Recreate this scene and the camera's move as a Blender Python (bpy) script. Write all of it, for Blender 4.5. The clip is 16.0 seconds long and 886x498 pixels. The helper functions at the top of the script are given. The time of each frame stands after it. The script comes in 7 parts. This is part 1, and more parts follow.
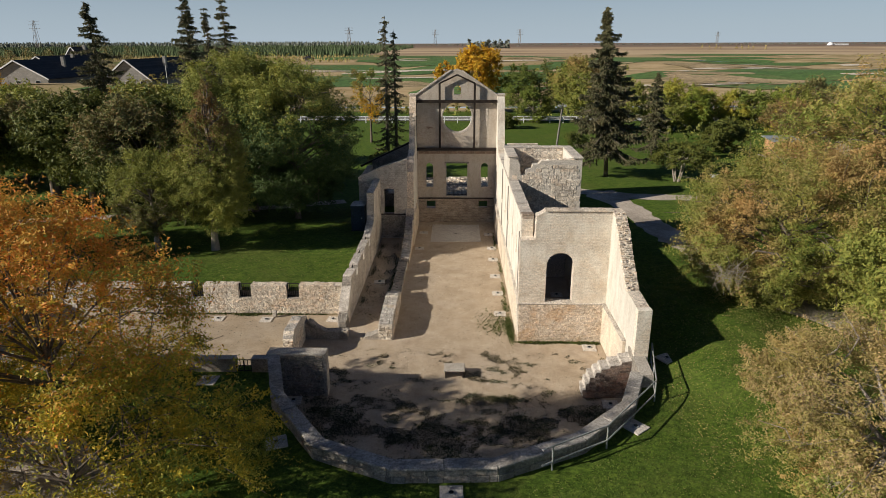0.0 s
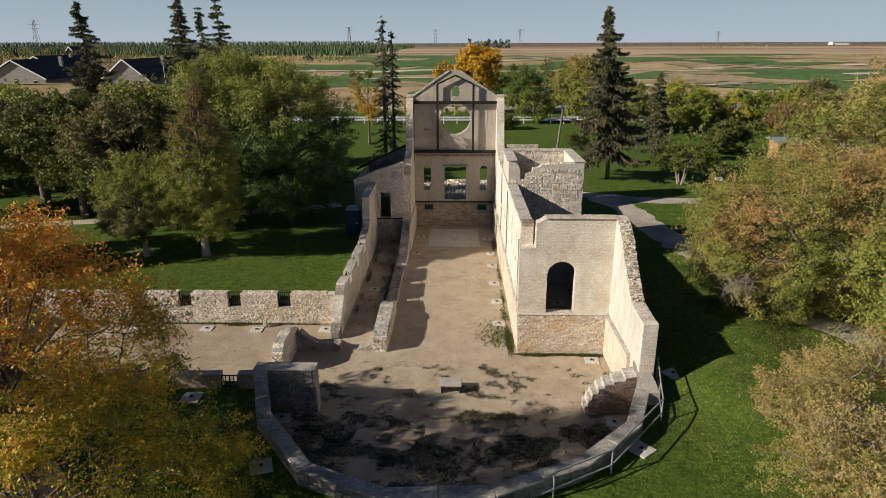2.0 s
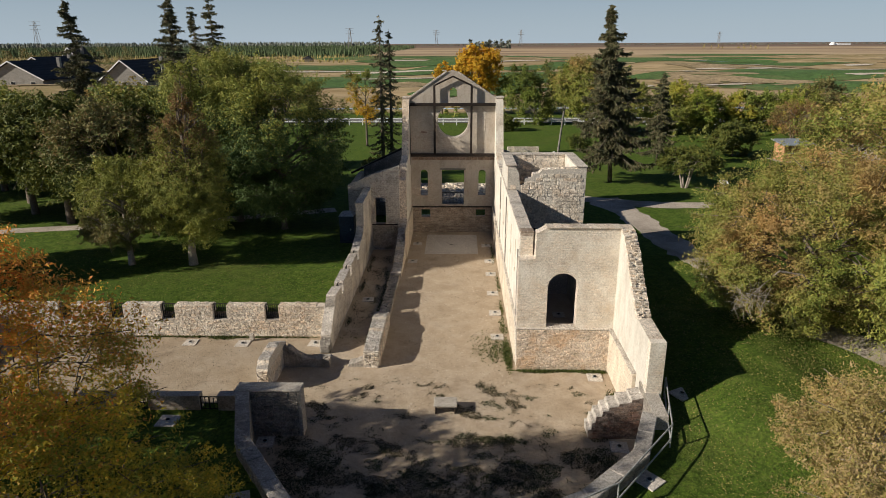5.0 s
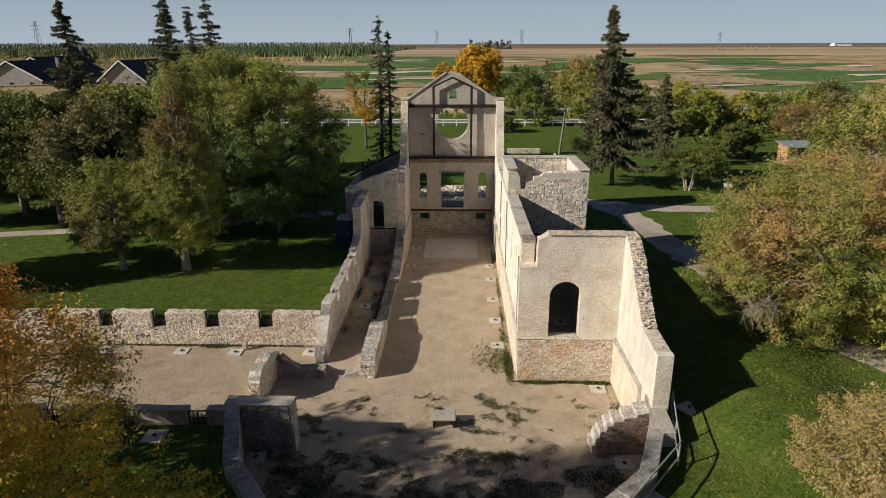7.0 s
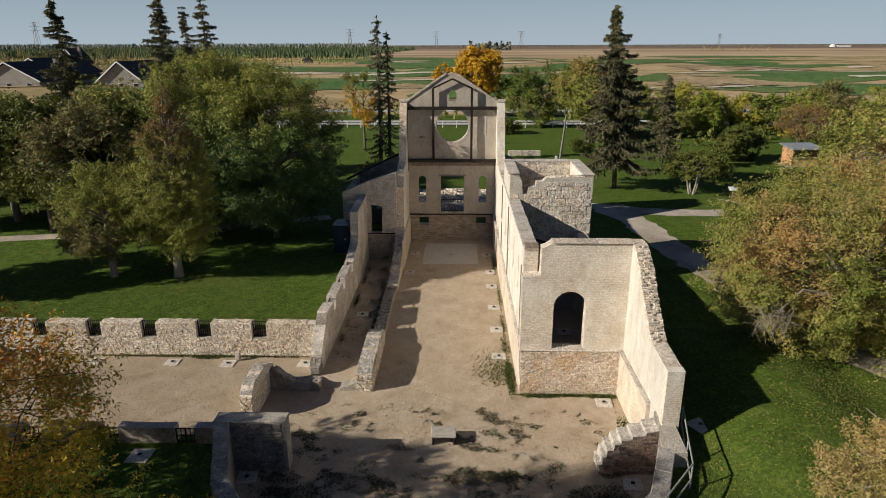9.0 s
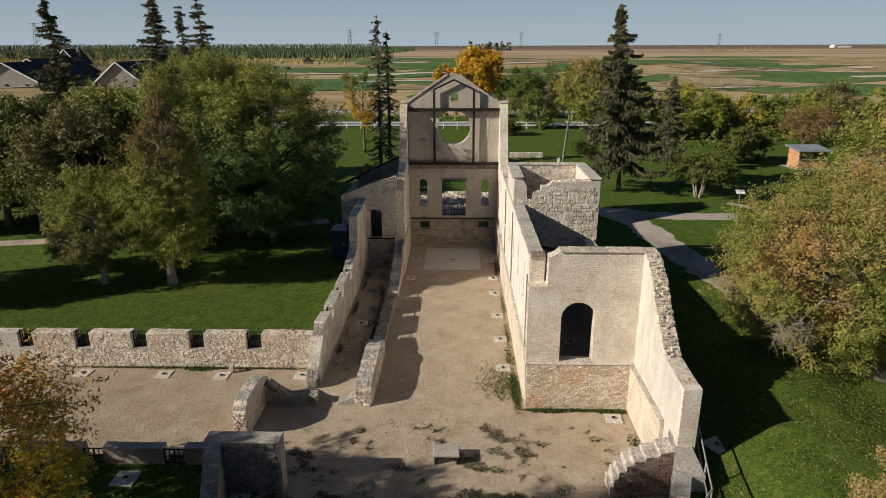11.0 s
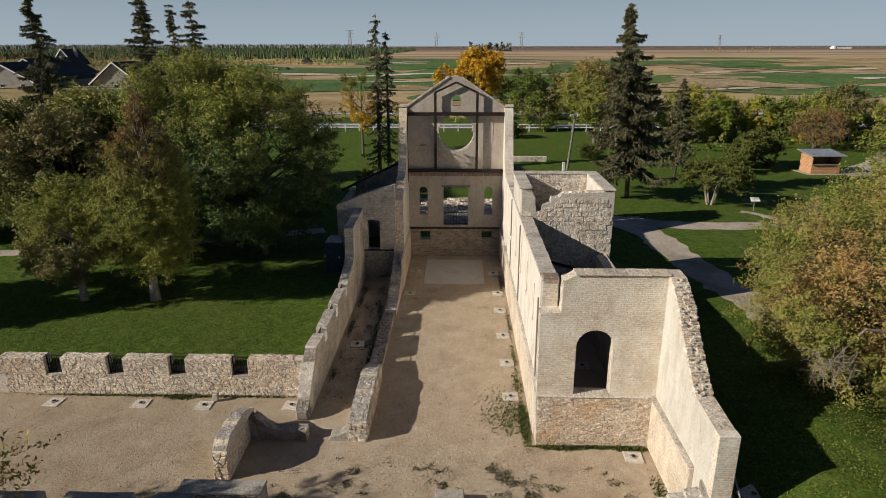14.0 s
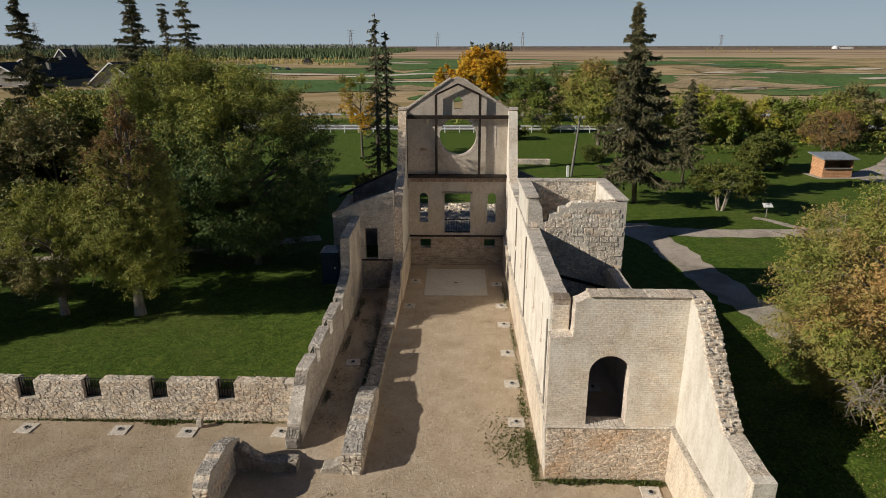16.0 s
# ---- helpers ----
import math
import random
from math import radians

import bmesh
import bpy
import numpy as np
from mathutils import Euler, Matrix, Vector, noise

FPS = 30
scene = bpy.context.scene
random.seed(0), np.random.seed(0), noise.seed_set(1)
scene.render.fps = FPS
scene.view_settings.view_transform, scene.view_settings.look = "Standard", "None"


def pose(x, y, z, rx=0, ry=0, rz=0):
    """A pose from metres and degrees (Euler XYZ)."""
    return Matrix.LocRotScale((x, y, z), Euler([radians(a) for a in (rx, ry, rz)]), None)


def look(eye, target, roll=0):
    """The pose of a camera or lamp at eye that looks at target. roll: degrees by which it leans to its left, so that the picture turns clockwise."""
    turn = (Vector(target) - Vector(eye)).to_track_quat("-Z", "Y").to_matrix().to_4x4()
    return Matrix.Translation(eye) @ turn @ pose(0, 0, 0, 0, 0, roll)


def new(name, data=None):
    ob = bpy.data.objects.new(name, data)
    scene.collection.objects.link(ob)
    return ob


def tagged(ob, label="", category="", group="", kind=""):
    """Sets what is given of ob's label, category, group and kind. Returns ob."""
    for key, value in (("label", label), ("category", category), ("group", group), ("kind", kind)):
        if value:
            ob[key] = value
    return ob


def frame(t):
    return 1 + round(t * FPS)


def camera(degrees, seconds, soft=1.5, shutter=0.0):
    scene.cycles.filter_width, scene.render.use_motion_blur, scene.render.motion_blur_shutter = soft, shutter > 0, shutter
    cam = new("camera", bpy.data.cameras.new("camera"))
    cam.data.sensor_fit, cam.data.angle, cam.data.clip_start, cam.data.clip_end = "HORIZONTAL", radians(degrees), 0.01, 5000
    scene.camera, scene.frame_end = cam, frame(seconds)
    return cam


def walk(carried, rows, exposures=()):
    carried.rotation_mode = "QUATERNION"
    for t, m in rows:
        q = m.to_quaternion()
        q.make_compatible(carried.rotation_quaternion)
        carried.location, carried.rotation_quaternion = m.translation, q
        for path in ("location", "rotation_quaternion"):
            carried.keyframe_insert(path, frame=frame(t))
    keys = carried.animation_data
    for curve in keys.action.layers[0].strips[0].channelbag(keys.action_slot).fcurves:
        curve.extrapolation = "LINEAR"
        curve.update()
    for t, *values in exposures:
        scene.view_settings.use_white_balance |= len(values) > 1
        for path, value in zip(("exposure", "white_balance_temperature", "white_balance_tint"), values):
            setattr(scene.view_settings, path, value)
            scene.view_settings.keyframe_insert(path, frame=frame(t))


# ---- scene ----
cam = camera(70.0, 16.0, 0.8)
PATH = [
    (0, (0.153, -31.859, 15.854), (0.109, -29.959, 15.23), -0.2),
    (1, (0.232, -31.122, 15.86), (0.187, -29.223, 15.235), -0.2),
    (2, (0.328, -30.405, 15.857), (0.283, -28.505, 15.232), -0.2),
    (3, (0.427, -29.745, 15.845), (0.38, -27.846, 15.221), -0.2),
    (4, (0.52, -29.153, 15.822), (0.472, -27.253, 15.198), -0.3),
    (6.5, (0.656, -27.814, 15.789), (0.607, -25.914, 15.167), -0.2),
    (7.5, (0.653, -27.274, 15.785), (0.604, -25.374, 15.164), -0.2),
    (8.5, (0.638, -26.684, 15.757), (0.59, -24.783, 15.138), -0.2),
    (9, (0.626, -26.375, 15.766), (0.578, -24.474, 15.147), -0.2),
    (11.5, (0.452, -24.697, 15.714), (0.404, -22.796, 15.097), -0.2),
    (12.5, (0.388, -23.852, 15.749), (0.341, -21.95, 15.13), -0.1),
    (13.5, (0.317, -22.898, 15.72), (0.27, -20.996, 15.104), -0.1),
    (14.5, (0.297, -21.854, 15.715), (0.249, -19.952, 15.099), -0.1),
    (15.5, (0.27, -20.783, 15.702), (0.22, -18.88, 15.086), -0.1),
    (16, (0.243, -20.268, 15.715), (0.193, -18.366, 15.099), -0.1),
]
walk(cam, [(t, look(eye, target, roll)) for t, eye, target, roll in PATH], ((0, 0.21), (7, 0.16), (12, 0.06), (16, -0.03)))

# ---- world, sun ----
SUN_EL, SUN_ROT = radians(26.3), radians(249.8)
world = bpy.data.worlds.new("sky")
scene.world = world
world.use_nodes = True
wn = world.node_tree.nodes
sky = wn.new("ShaderNodeTexSky")
sky.sky_type, sky.sun_disc = "NISHITA", False
sky.sun_elevation, sky.sun_rotation = SUN_EL, SUN_ROT
sky.air_density, sky.dust_density, sky.ozone_density, sky.altitude = 0.8, 0.15, 3.0, 300
wn["Background"].inputs["Strength"].default_value = 0.040
haze = wn.new("ShaderNodeMix")
haze.data_type, haze.blend_type = "RGBA", "MULTIPLY"
haze.inputs[0].default_value, haze.inputs[7].default_value = 1.0, (0.97, 1.0, 1.09, 1)
world.node_tree.links.new(sky.outputs["Color"], haze.inputs[6])
# thin autumn haze that pales the sky towards the horizon
coord, split, low_sky = wn.new("ShaderNodeTexCoord"), wn.new("ShaderNodeSeparateXYZ"), wn.new("ShaderNodeMapRange")
low_sky.inputs["From Min"].default_value, low_sky.inputs["From Max"].default_value = 0.0, 0.20
low_sky.inputs["To Min"].default_value, low_sky.inputs["To Max"].default_value = 0.92, 0.0
pale = wn.new("ShaderNodeMix")
pale.data_type = "RGBA"
pale.inputs[7].default_value = (8.9, 10.8, 12.5, 1)
world.node_tree.links.new(coord.outputs["Generated"], split.inputs[0])
world.node_tree.links.new(split.outputs["Z"], low_sky.inputs["Value"])
world.node_tree.links.new(low_sky.outputs[0], pale.inputs[0])
world.node_tree.links.new(haze.outputs[2], pale.inputs[6])
world.node_tree.links.new(pale.outputs[2], wn["Background"].inputs["Color"])
sun = new("sun", bpy.data.lights.new("sun", "SUN"))
sun.data.energy, sun.data.angle, sun.data.color = 5.2, radians(0.5), (1.0, 0.925, 0.81)
sun.matrix_world = look((0, 0, 60), (1.90, 0.70, 59))


# ---- materials ----
def ramp(nt, fac, cols, lo=0.25, hi=0.75):
    r = nt.nodes.new("ShaderNodeValToRGB")
    els = r.color_ramp.elements
    while len(els) < len(cols):
        els.new(0.5)
    for i, c in enumerate(cols):
        els[i].position = lo + (hi - lo) * i / max(1, len(cols) - 1)
        els[i].color = (*c, 1)
    nt.links.new(fac, r.inputs["Fac"])
    return r.outputs["Color"]


def noise_of(nt, pos, scale, detail=5, rough=0.55, stretch=(1, 1, 1), dist=0.0):
    if stretch != (1, 1, 1):
        m = nt.nodes.new("ShaderNodeVectorMath")
        m.operation = "MULTIPLY"
        nt.links.new(pos, m.inputs[0])
        m.inputs[1].default_value = stretch
        pos = m.outputs[0]
    n = nt.nodes.new("ShaderNodeTexNoise")
    n.inputs["Scale"].default_value, n.inputs["Detail"].default_value = scale, detail
    n.inputs["Roughness"].default_value, n.inputs["Distortion"].default_value = rough, dist
    nt.links.new(pos, n.inputs["Vector"])
    return n.outputs["Fac"]


def mix(nt, fac, a, b, mode="MIX"):
    m = nt.nodes.new("ShaderNodeMix")
    m.data_type, m.blend_type = "RGBA", mode
    for sock, v in ((m.inputs[0], fac), (m.inputs[6], a), (m.inputs[7], b)):
        if isinstance(v, (int, float)):
            sock.default_value = v
        elif isinstance(v, tuple):
            sock.default_value = (*v, 1)
        else:
            nt.links.new(v, sock)
    return m.outputs[2]


def bumped(nt, bsdf, height, strength, distance):
    b = nt.nodes.new("ShaderNodeBump")
    b.inputs["Strength"].default_value, b.inputs["Distance"].default_value = strength, distance
    nt.links.new(height, b.inputs["Height"])
    nt.links.new(b.outputs["Normal"], bsdf.inputs["Normal"])


def begin(name, rough=0.9):
    m = bpy.data.materials.new(name)
    m.use_nodes = True
    nt = m.node_tree
    bsdf = nt.nodes["Principled BSDF"]
    bsdf.inputs["Roughness"].default_value = rough
    bsdf.inputs["Specular IOR Level"].default_value = 0.25
    pos = nt.nodes.new("ShaderNodeNewGeometry").outputs["Position"]
    return m, nt, bsdf, pos


def surf(name, cols, scale=0.7, fine=9.0, rough=0.92, bump=0.35, depth=0.03, stain=None, stain_amt=0.5, stain_scale=0.35, vary=0.0, metal=0.0):
    """A mottled surface: broad tone from cols, fine grain, optional stains, variation from piece to piece."""
    m, nt, bsdf, pos = begin(name, rough)
    bsdf.inputs["Metallic"].default_value = metal
    broad, grain = noise_of(nt, pos, scale, 6, 0.6), noise_of(nt, pos, fine, 6, 0.65)
    col = ramp(nt, broad, cols)
    col = mix(nt, 0.8, col, ramp(nt, grain, [(0.35, 0.34, 0.33), (1.0, 1.0, 1.0), (1.45, 1.45, 1.45)], 0.3, 0.7), "MULTIPLY")
    speck = noise_of(nt, pos, fine * 3.1, 3, 0.7)
    col = mix(nt, 0.85, col, ramp(nt, speck, [(0.3, 0.3, 0.3), (1.0, 1.0, 1.0), (1.4, 1.4, 1.4)], 0.33, 0.67), "MULTIPLY")
    if stain:
        mask = ramp(nt, noise_of(nt, pos, stain_scale, 7, 0.62, dist=0.6), [(0, 0, 0), (1, 1, 1)], 0.5, 0.66)
        sc = nt.nodes.new("ShaderNodeMath")
        sc.operation = "MULTIPLY"
        nt.links.new(mask, sc.inputs[0])
        sc.inputs[1].default_value = stain_amt
        col = mix(nt, sc.outputs[0], col, stain)
    if vary:
        info, isle, both = nt.nodes.new("ShaderNodeObjectInfo"), nt.nodes.new("ShaderNodeNewGeometry"), nt.nodes.new("ShaderNodeMath")
        both.operation = "ADD"
        nt.links.new(info.outputs["Random"], both.inputs[0])
        nt.links.new(isle.outputs["Random Per Island"], both.inputs[1])
        part_of = nt.nodes.new("ShaderNodeMath")
        part_of.operation = "FRACT"
        nt.links.new(both.outputs[0], part_of.inputs[0])
        col = mix(nt, vary, col, ramp(nt, part_of.outputs[0], [(0.55, 0.52, 0.49), (0.95, 0.91, 0.86), (1.2, 1.17, 1.13), (1.08, 0.90, 0.74)], 0.0, 1.0), "MULTIPLY")
    nt.links.new(col, bsdf.inputs["Base Color"])
    bumped(nt, bsdf, grain, bump, depth)
    return m


def brick(name, cols, mortar, axis, bw=0.23, bh=0.085, stain=None, plaster=None, plaster_cut=(0.45, 0.55), bump=0.6, rough_tone=1.0):
    """Coursed masonry; axis is the wall's running direction. plaster: a coat that covers part of it."""
    m, nt, bsdf, pos = begin(name)
    sep, com = nt.nodes.new("ShaderNodeSeparateXYZ"), nt.nodes.new("ShaderNodeCombineXYZ")
    nt.links.new(pos, sep.inputs[0])
    nt.links.new(sep.outputs["X" if axis == "x" else "Y"], com.inputs[0])
    nt.links.new(sep.outputs["Z"], com.inputs[1])
    warp = nt.nodes.new("ShaderNodeVectorMath")
    warp.operation = "ADD"
    nz = nt.nodes.new("ShaderNodeTexNoise")
    nz.inputs["Scale"].default_value = 1.4
    nt.links.new(pos, nz.inputs["Vector"])
    sc = nt.nodes.new("ShaderNodeVectorMath")
    sc.operation = "SCALE"
    sc.inputs["Scale"].default_value = 0.10
    nt.links.new(nz.outputs["Color"], sc.inputs[0])
    nt.links.new(com.outputs[0], warp.inputs[0])
    nt.links.new(sc.outputs[0], warp.inputs[1])
    br = nt.nodes.new("ShaderNodeTexBrick")
    br.inputs["Scale"].default_value = 1.0
    br.inputs["Brick Width"].default_value, br.inputs["Row Height"].default_value = bw, bh
    br.inputs["Mortar Size"].default_value, br.inputs["Mortar Smooth"].default_value = bh * 0.16, 0.3
    br.inputs["Color1"].default_value, br.inputs["Color2"].default_value = (*cols[0], 1), (*cols[1], 1)
    br.inputs["Mortar"].default_value = (*mortar, 1)
    nt.links.new(warp.outputs[0], br.inputs["Vector"])
    grain = noise_of(nt, pos, 11, 6, 0.65)
    broad = noise_of(nt, pos, 0.8, 6, 0.6)
    col = mix(nt, 0.6, br.outputs["Color"], ramp(nt, broad, [(0.6, 0.55, 0.5), (1.0, 1.0, 1.0), (1.25, 1.2, 1.15)]), "MULTIPLY")
    col = mix(nt, 0.8 * rough_tone, col, ramp(nt, grain, [(0.4, 0.38, 0.36), (1.0, 1.0, 1.0), (1.35, 1.35, 1.35)], 0.3, 0.7), "MULTIPLY")
    speck = noise_of(nt, pos, 30, 4, 0.75)
    col = mix(nt, 0.8 * rough_tone, col, ramp(nt, speck, [(0.35, 0.34, 0.33), (1.0, 1.0, 1.0), (1.3, 1.3, 1.3)], 0.33, 0.67), "MULTIPLY")
    if stain:
        col = mix(nt, ramp(nt, noise_of(nt, pos, 0.6, 7, 0.65, dist=0.8), [(0, 0, 0), (0.7, 0.7, 0.7)], 0.52, 0.7), col, stain)
    height = mix(nt, 0.5, br.outputs["Fac"], grain, "SUBTRACT")
    if plaster:
        cut = ramp(nt, noise_of(nt, pos, 0.55, 8, 0.6, dist=0.4), [(0, 0, 0), (1, 1, 1)], *plaster_cut)
        tone = mix(nt, 0.75, plaster, ramp(nt, noise_of(nt, pos, 1.7, 8, 0.7, (1, 1, 0.35)), [(0.62, 0.55, 0.47), (1.0, 0.98, 0.95), (1.2, 1.2, 1.2)]), "MULTIPLY")
        tone = mix(nt, 0.7 * rough_tone, tone, ramp(nt, grain, [(0.55, 0.52, 0.48), (1.0, 1.0, 1.0), (1.2, 1.2, 1.2)], 0.3, 0.66), "MULTIPLY")
        tone = mix(nt, 0.6 * rough_tone, tone, ramp(nt, speck, [(0.45, 0.43, 0.41), (1.0, 1.0, 1.0), (1.2, 1.2, 1.2)], 0.33, 0.67), "MULTIPLY")
        col = mix(nt, cut, col, tone)
    nt.links.new(col, bsdf.inputs["Base Color"])
    inv = nt.nodes.new("ShaderNodeMath")
    inv.operation = "MULTIPLY_ADD"
    nt.links.new(br.outputs["Fac"], inv.inputs[0])
    inv.inputs[1].default_value = -0.6
    nt.links.new(grain, inv.inputs[2])
    bumped(nt, bsdf, inv.outputs[0], bump, 0.02)
    return m


def leafy(name, cols, glow=0.24, spread=(0.0, 1.0), patch=None, patch_scale=0.4, patch_cut=(0.46, 0.62)):
    """Leaves: each one its own tone, some light shining through."""
    m, nt, bsdf, pos = begin(name, 0.6)
    rnd = nt.nodes.new("ShaderNodeNewGeometry").outputs["Random Per Island"]
    col = ramp(nt, rnd, cols, *spread)
    if patch:
        col = mix(nt, ramp(nt, noise_of(nt, pos, patch_scale, 5, 0.7), [(0, 0, 0), (0.85, 0.85, 0.85)], *patch_cut), col, mix(nt, 0.5, ramp(nt, rnd, [patch, tuple(c * 1.5 for c in patch)], 0.0, 1.0), patch))
    col = mix(nt, 0.7, col, ramp(nt, noise_of(nt, pos, 0.45, 4), [(0.5, 0.55, 0.5), (1.0, 1.0, 1.0), (1.35, 1.25, 1.0)]), "MULTIPLY")
    nt.links.new(col, bsdf.inputs["Base Color"])
    tr = nt.nodes.new("ShaderNodeBsdfTranslucent")
    nt.links.new(col, tr.inputs["Color"])
    ms = nt.nodes.new("ShaderNodeMixShader")
    ms.inputs["Fac"].default_value = glow
    nt.links.new(bsdf.outputs[0], ms.inputs[1])
    nt.links.new(tr.outputs[0], ms.inputs[2])
    nt.links.new(ms.outputs[0], nt.nodes["Material Output"].inputs["Surface"])
    return m


def lawn_material():
    """Mown grass near by, with dry patches; fields, fairways and sand far away."""
    m, nt, bsdf, pos = begin("grass_ground", 0.95)
    bsdf.inputs["Specular IOR Level"].default_value = 0.1
    fine, mid, broad = noise_of(nt, pos, 7.5, 7, 0.8), noise_of(nt, pos, 1.6, 6, 0.65), noise_of(nt, pos, 0.16, 5, 0.6)
    near = ramp(nt, mid, [(0.044, 0.080, 0.012), (0.075, 0.122, 0.018), (0.114, 0.150, 0.029)])
    near = mix(nt, 0.9, near, ramp(nt, fine, [(0.2, 0.24, 0.16), (1.0, 1.0, 1.0), (2.2, 2.0, 1.6)], 0.34, 0.68), "MULTIPLY")
    near = mix(nt, ramp(nt, broad, [(0, 0, 0), (0.42, 0.42, 0.42)], 0.52, 0.75), near, (0.135, 0.130, 0.040))
    # rough meadow beyond the road, stubble and plough land on the plain
    rough = ramp(nt, noise_of(nt, pos, 0.02, 8, 0.66, (0.5, 0.8, 1), 1.0), [(0.20, 0.145, 0.07), (0.34, 0.245, 0.125), (0.44, 0.33, 0.19), (0.26, 0.205, 0.095), (0.40, 0.29, 0.165), (0.16, 0.155, 0.055)], 0.30, 0.70)
    rough = mix(nt, 0.6, rough, ramp(nt, noise_of(nt, pos, 0.16, 7, 0.75, (0.4, 1, 1)), [(0.5, 0.5, 0.45), (1.0, 1.0, 1.0), (1.35, 1.35, 1.35)]), "MULTIPLY")
    plain = ramp(nt, noise_of(nt, pos, 0.0045, 7, 0.62, (0.35, 1.0, 1)), [(0.30, 0.20, 0.12), (0.50, 0.38, 0.245), (0.42, 0.31, 0.19), (0.24, 0.165, 0.11), (0.46, 0.34, 0.21)], 0.32, 0.68)
    sep = nt.nodes.new("ShaderNodeSeparateXYZ")
    nt.links.new(pos, sep.inputs[0])

    def beyond(d0, d1):
        r = nt.nodes.new("ShaderNodeMapRange")
        nt.links.new(sep.outputs["Y"], r.inputs["Value"])
        r.inputs["From Min"].default_value, r.inputs["From Max"].default_value = d0, d1
        return r.outputs[0]

    col = mix(nt, beyond(118, 124), near, rough)
    col = mix(nt, beyond(640, 760), col, plain)
    col = mix(nt, beyond(1500, 1900), col, (0.19, 0.135, 0.10))
    nt.links.new(col, bsdf.inputs["Base Color"])
    bumped(nt, bsdf, fine, 0.8, 0.06)
    return m


def sand_floor_material(name="sandy_gravel", tone=(1.0, 0.965, 0.925)):
    """Trodden sandy gravel with pebbles, damp moss and leaf litter in uneven patches."""
    m, nt, bsdf, pos = begin(name, 0.95)
    fine, mid, grit = noise_of(nt, pos, 30, 5, 0.8), noise_of(nt, pos, 0.75, 9, 0.68), noise_of(nt, pos, 8, 7, 0.72)
    col = ramp(nt, mid, [(0.33, 0.262, 0.185), (0.42, 0.345, 0.255), (0.50, 0.425, 0.33)])
    col = mix(nt, 0.6, col, ramp(nt, fine, [(0.40, 0.39, 0.38), (1.0, 1.0, 1.0), (1.45, 1.45, 1.45)], 0.30, 0.70), "MULTIPLY")
    col = mix(nt, 0.55, col, ramp(nt, grit, [(0.42, 0.39, 0.36), (1.0, 1.0, 1.0), (1.25, 1.25, 1.25)], 0.28, 0.66), "MULTIPLY")
    pale = ramp(nt, noise_of(nt, pos, 0.22, 9, 0.7, dist=0.9), [(0, 0, 0), (0.6, 0.6, 0.6)], 0.50, 0.66)
    col = mix(nt, pale, col, (0.50, 0.43, 0.35))
    damp = ramp(nt, noise_of(nt, pos, 0.4, 9, 0.72, dist=0.6), [(0, 0, 0), (0.55, 0.55, 0.55)], 0.54, 0.70)
    col = mix(nt, damp, col, (0.215, 0.165, 0.115))
    specks = ramp(nt, noise_of(nt, pos, 5.5, 6, 0.8, dist=0.3), [(1, 1, 1), (0, 0, 0)], 0.26, 0.33)
    col = mix(nt, specks, col, (0.11, 0.085, 0.055))
    col = mix(nt, 1.0, col, tone, "MULTIPLY")
    nt.links.new(col, bsdf.inputs["Base Color"])
    bumped(nt, bsdf, grit, 0.8, 0.05)
    return m


# court: the same sand, its dimmer look at some angles put into the tone
M_LAWN, M_FLOOR, M_COURT = lawn_material(), sand_floor_material(), sand_floor_material("court_gravel_dimmed", (0.85, 0.815, 0.76))
M_STONE = surf("rubble_limestone", [(0.50, 0.44, 0.36), (0.64, 0.575, 0.485), (0.75, 0.70, 0.61)], 1.2, 7, vary=0.55, bump=1.0, depth=0.06, stain=(0.50, 0.36, 0.23), stain_amt=0.4)
M_STONE_TOP = surf("lichened_wall_top", [(0.30, 0.28, 0.25), (0.48, 0.44, 0.39), (0.62, 0.575, 0.52)], 1.6, 7, vary=0.15, bump=0.9, depth=0.05, stain=(0.17, 0.16, 0.145), stain_amt=0.55, stain_scale=1.3)
M_MORTAR = surf("lime_mortar", [(0.50, 0.45, 0.38), (0.64, 0.58, 0.50)], 1.5, 16, bump=0.6)
M_STONE_WARM = surf("warm_rubble", [(0.48, 0.395, 0.30), (0.60, 0.51, 0.41), (0.67, 0.60, 0.51)], 1.2, 10, vary=0.35, bump=0.6, stain=(0.50, 0.29, 0.12), stain_amt=0.45, stain_scale=0.8)
M_STONE_GREY = surf("weathered_grey_stone", [(0.20, 0.18, 0.155), (0.32, 0.29, 0.25), (0.46, 0.42, 0.365)], 1.4, 10, vary=0.45, bump=0.7, stain=(0.10, 0.09, 0.075), stain_amt=0.6, stain_scale=0.7)
M_COPING = surf("coping_stone", [(0.44, 0.39, 0.335), (0.60, 0.545, 0.475), (0.34, 0.305, 0.26)], 1.8, 12, vary=0.3, bump=0.6, stain=(0.19, 0.17, 0.145), stain_amt=0.5, stain_scale=1.1)
M_CAP_GREY = surf("grey_capping", [(0.27, 0.25, 0.225), (0.38, 0.355, 0.32), (0.48, 0.45, 0.41)], 1.3, 9, vary=0.25, bump=0.6, stain=(0.13, 0.12, 0.105), stain_amt=0.6, stain_scale=0.9)
# sooty pier brick, darkened further for the shade on its face
M_SOOT_SHADED = surf("shaded_sooty_brick", [(0.10, 0.070, 0.058), (0.20, 0.155, 0.13), (0.30, 0.26, 0.225)], 1.1, 9, vary=0.7, bump=0.8, stain=(0.17, 0.065, 0.045), stain_amt=0.7, stain_scale=1.2)
M_LINTEL = surf("sooty_lintel", [(0.24, 0.165, 0.125), (0.34, 0.25, 0.20)], 1.5, 10, vary=0.3, bump=0.5)
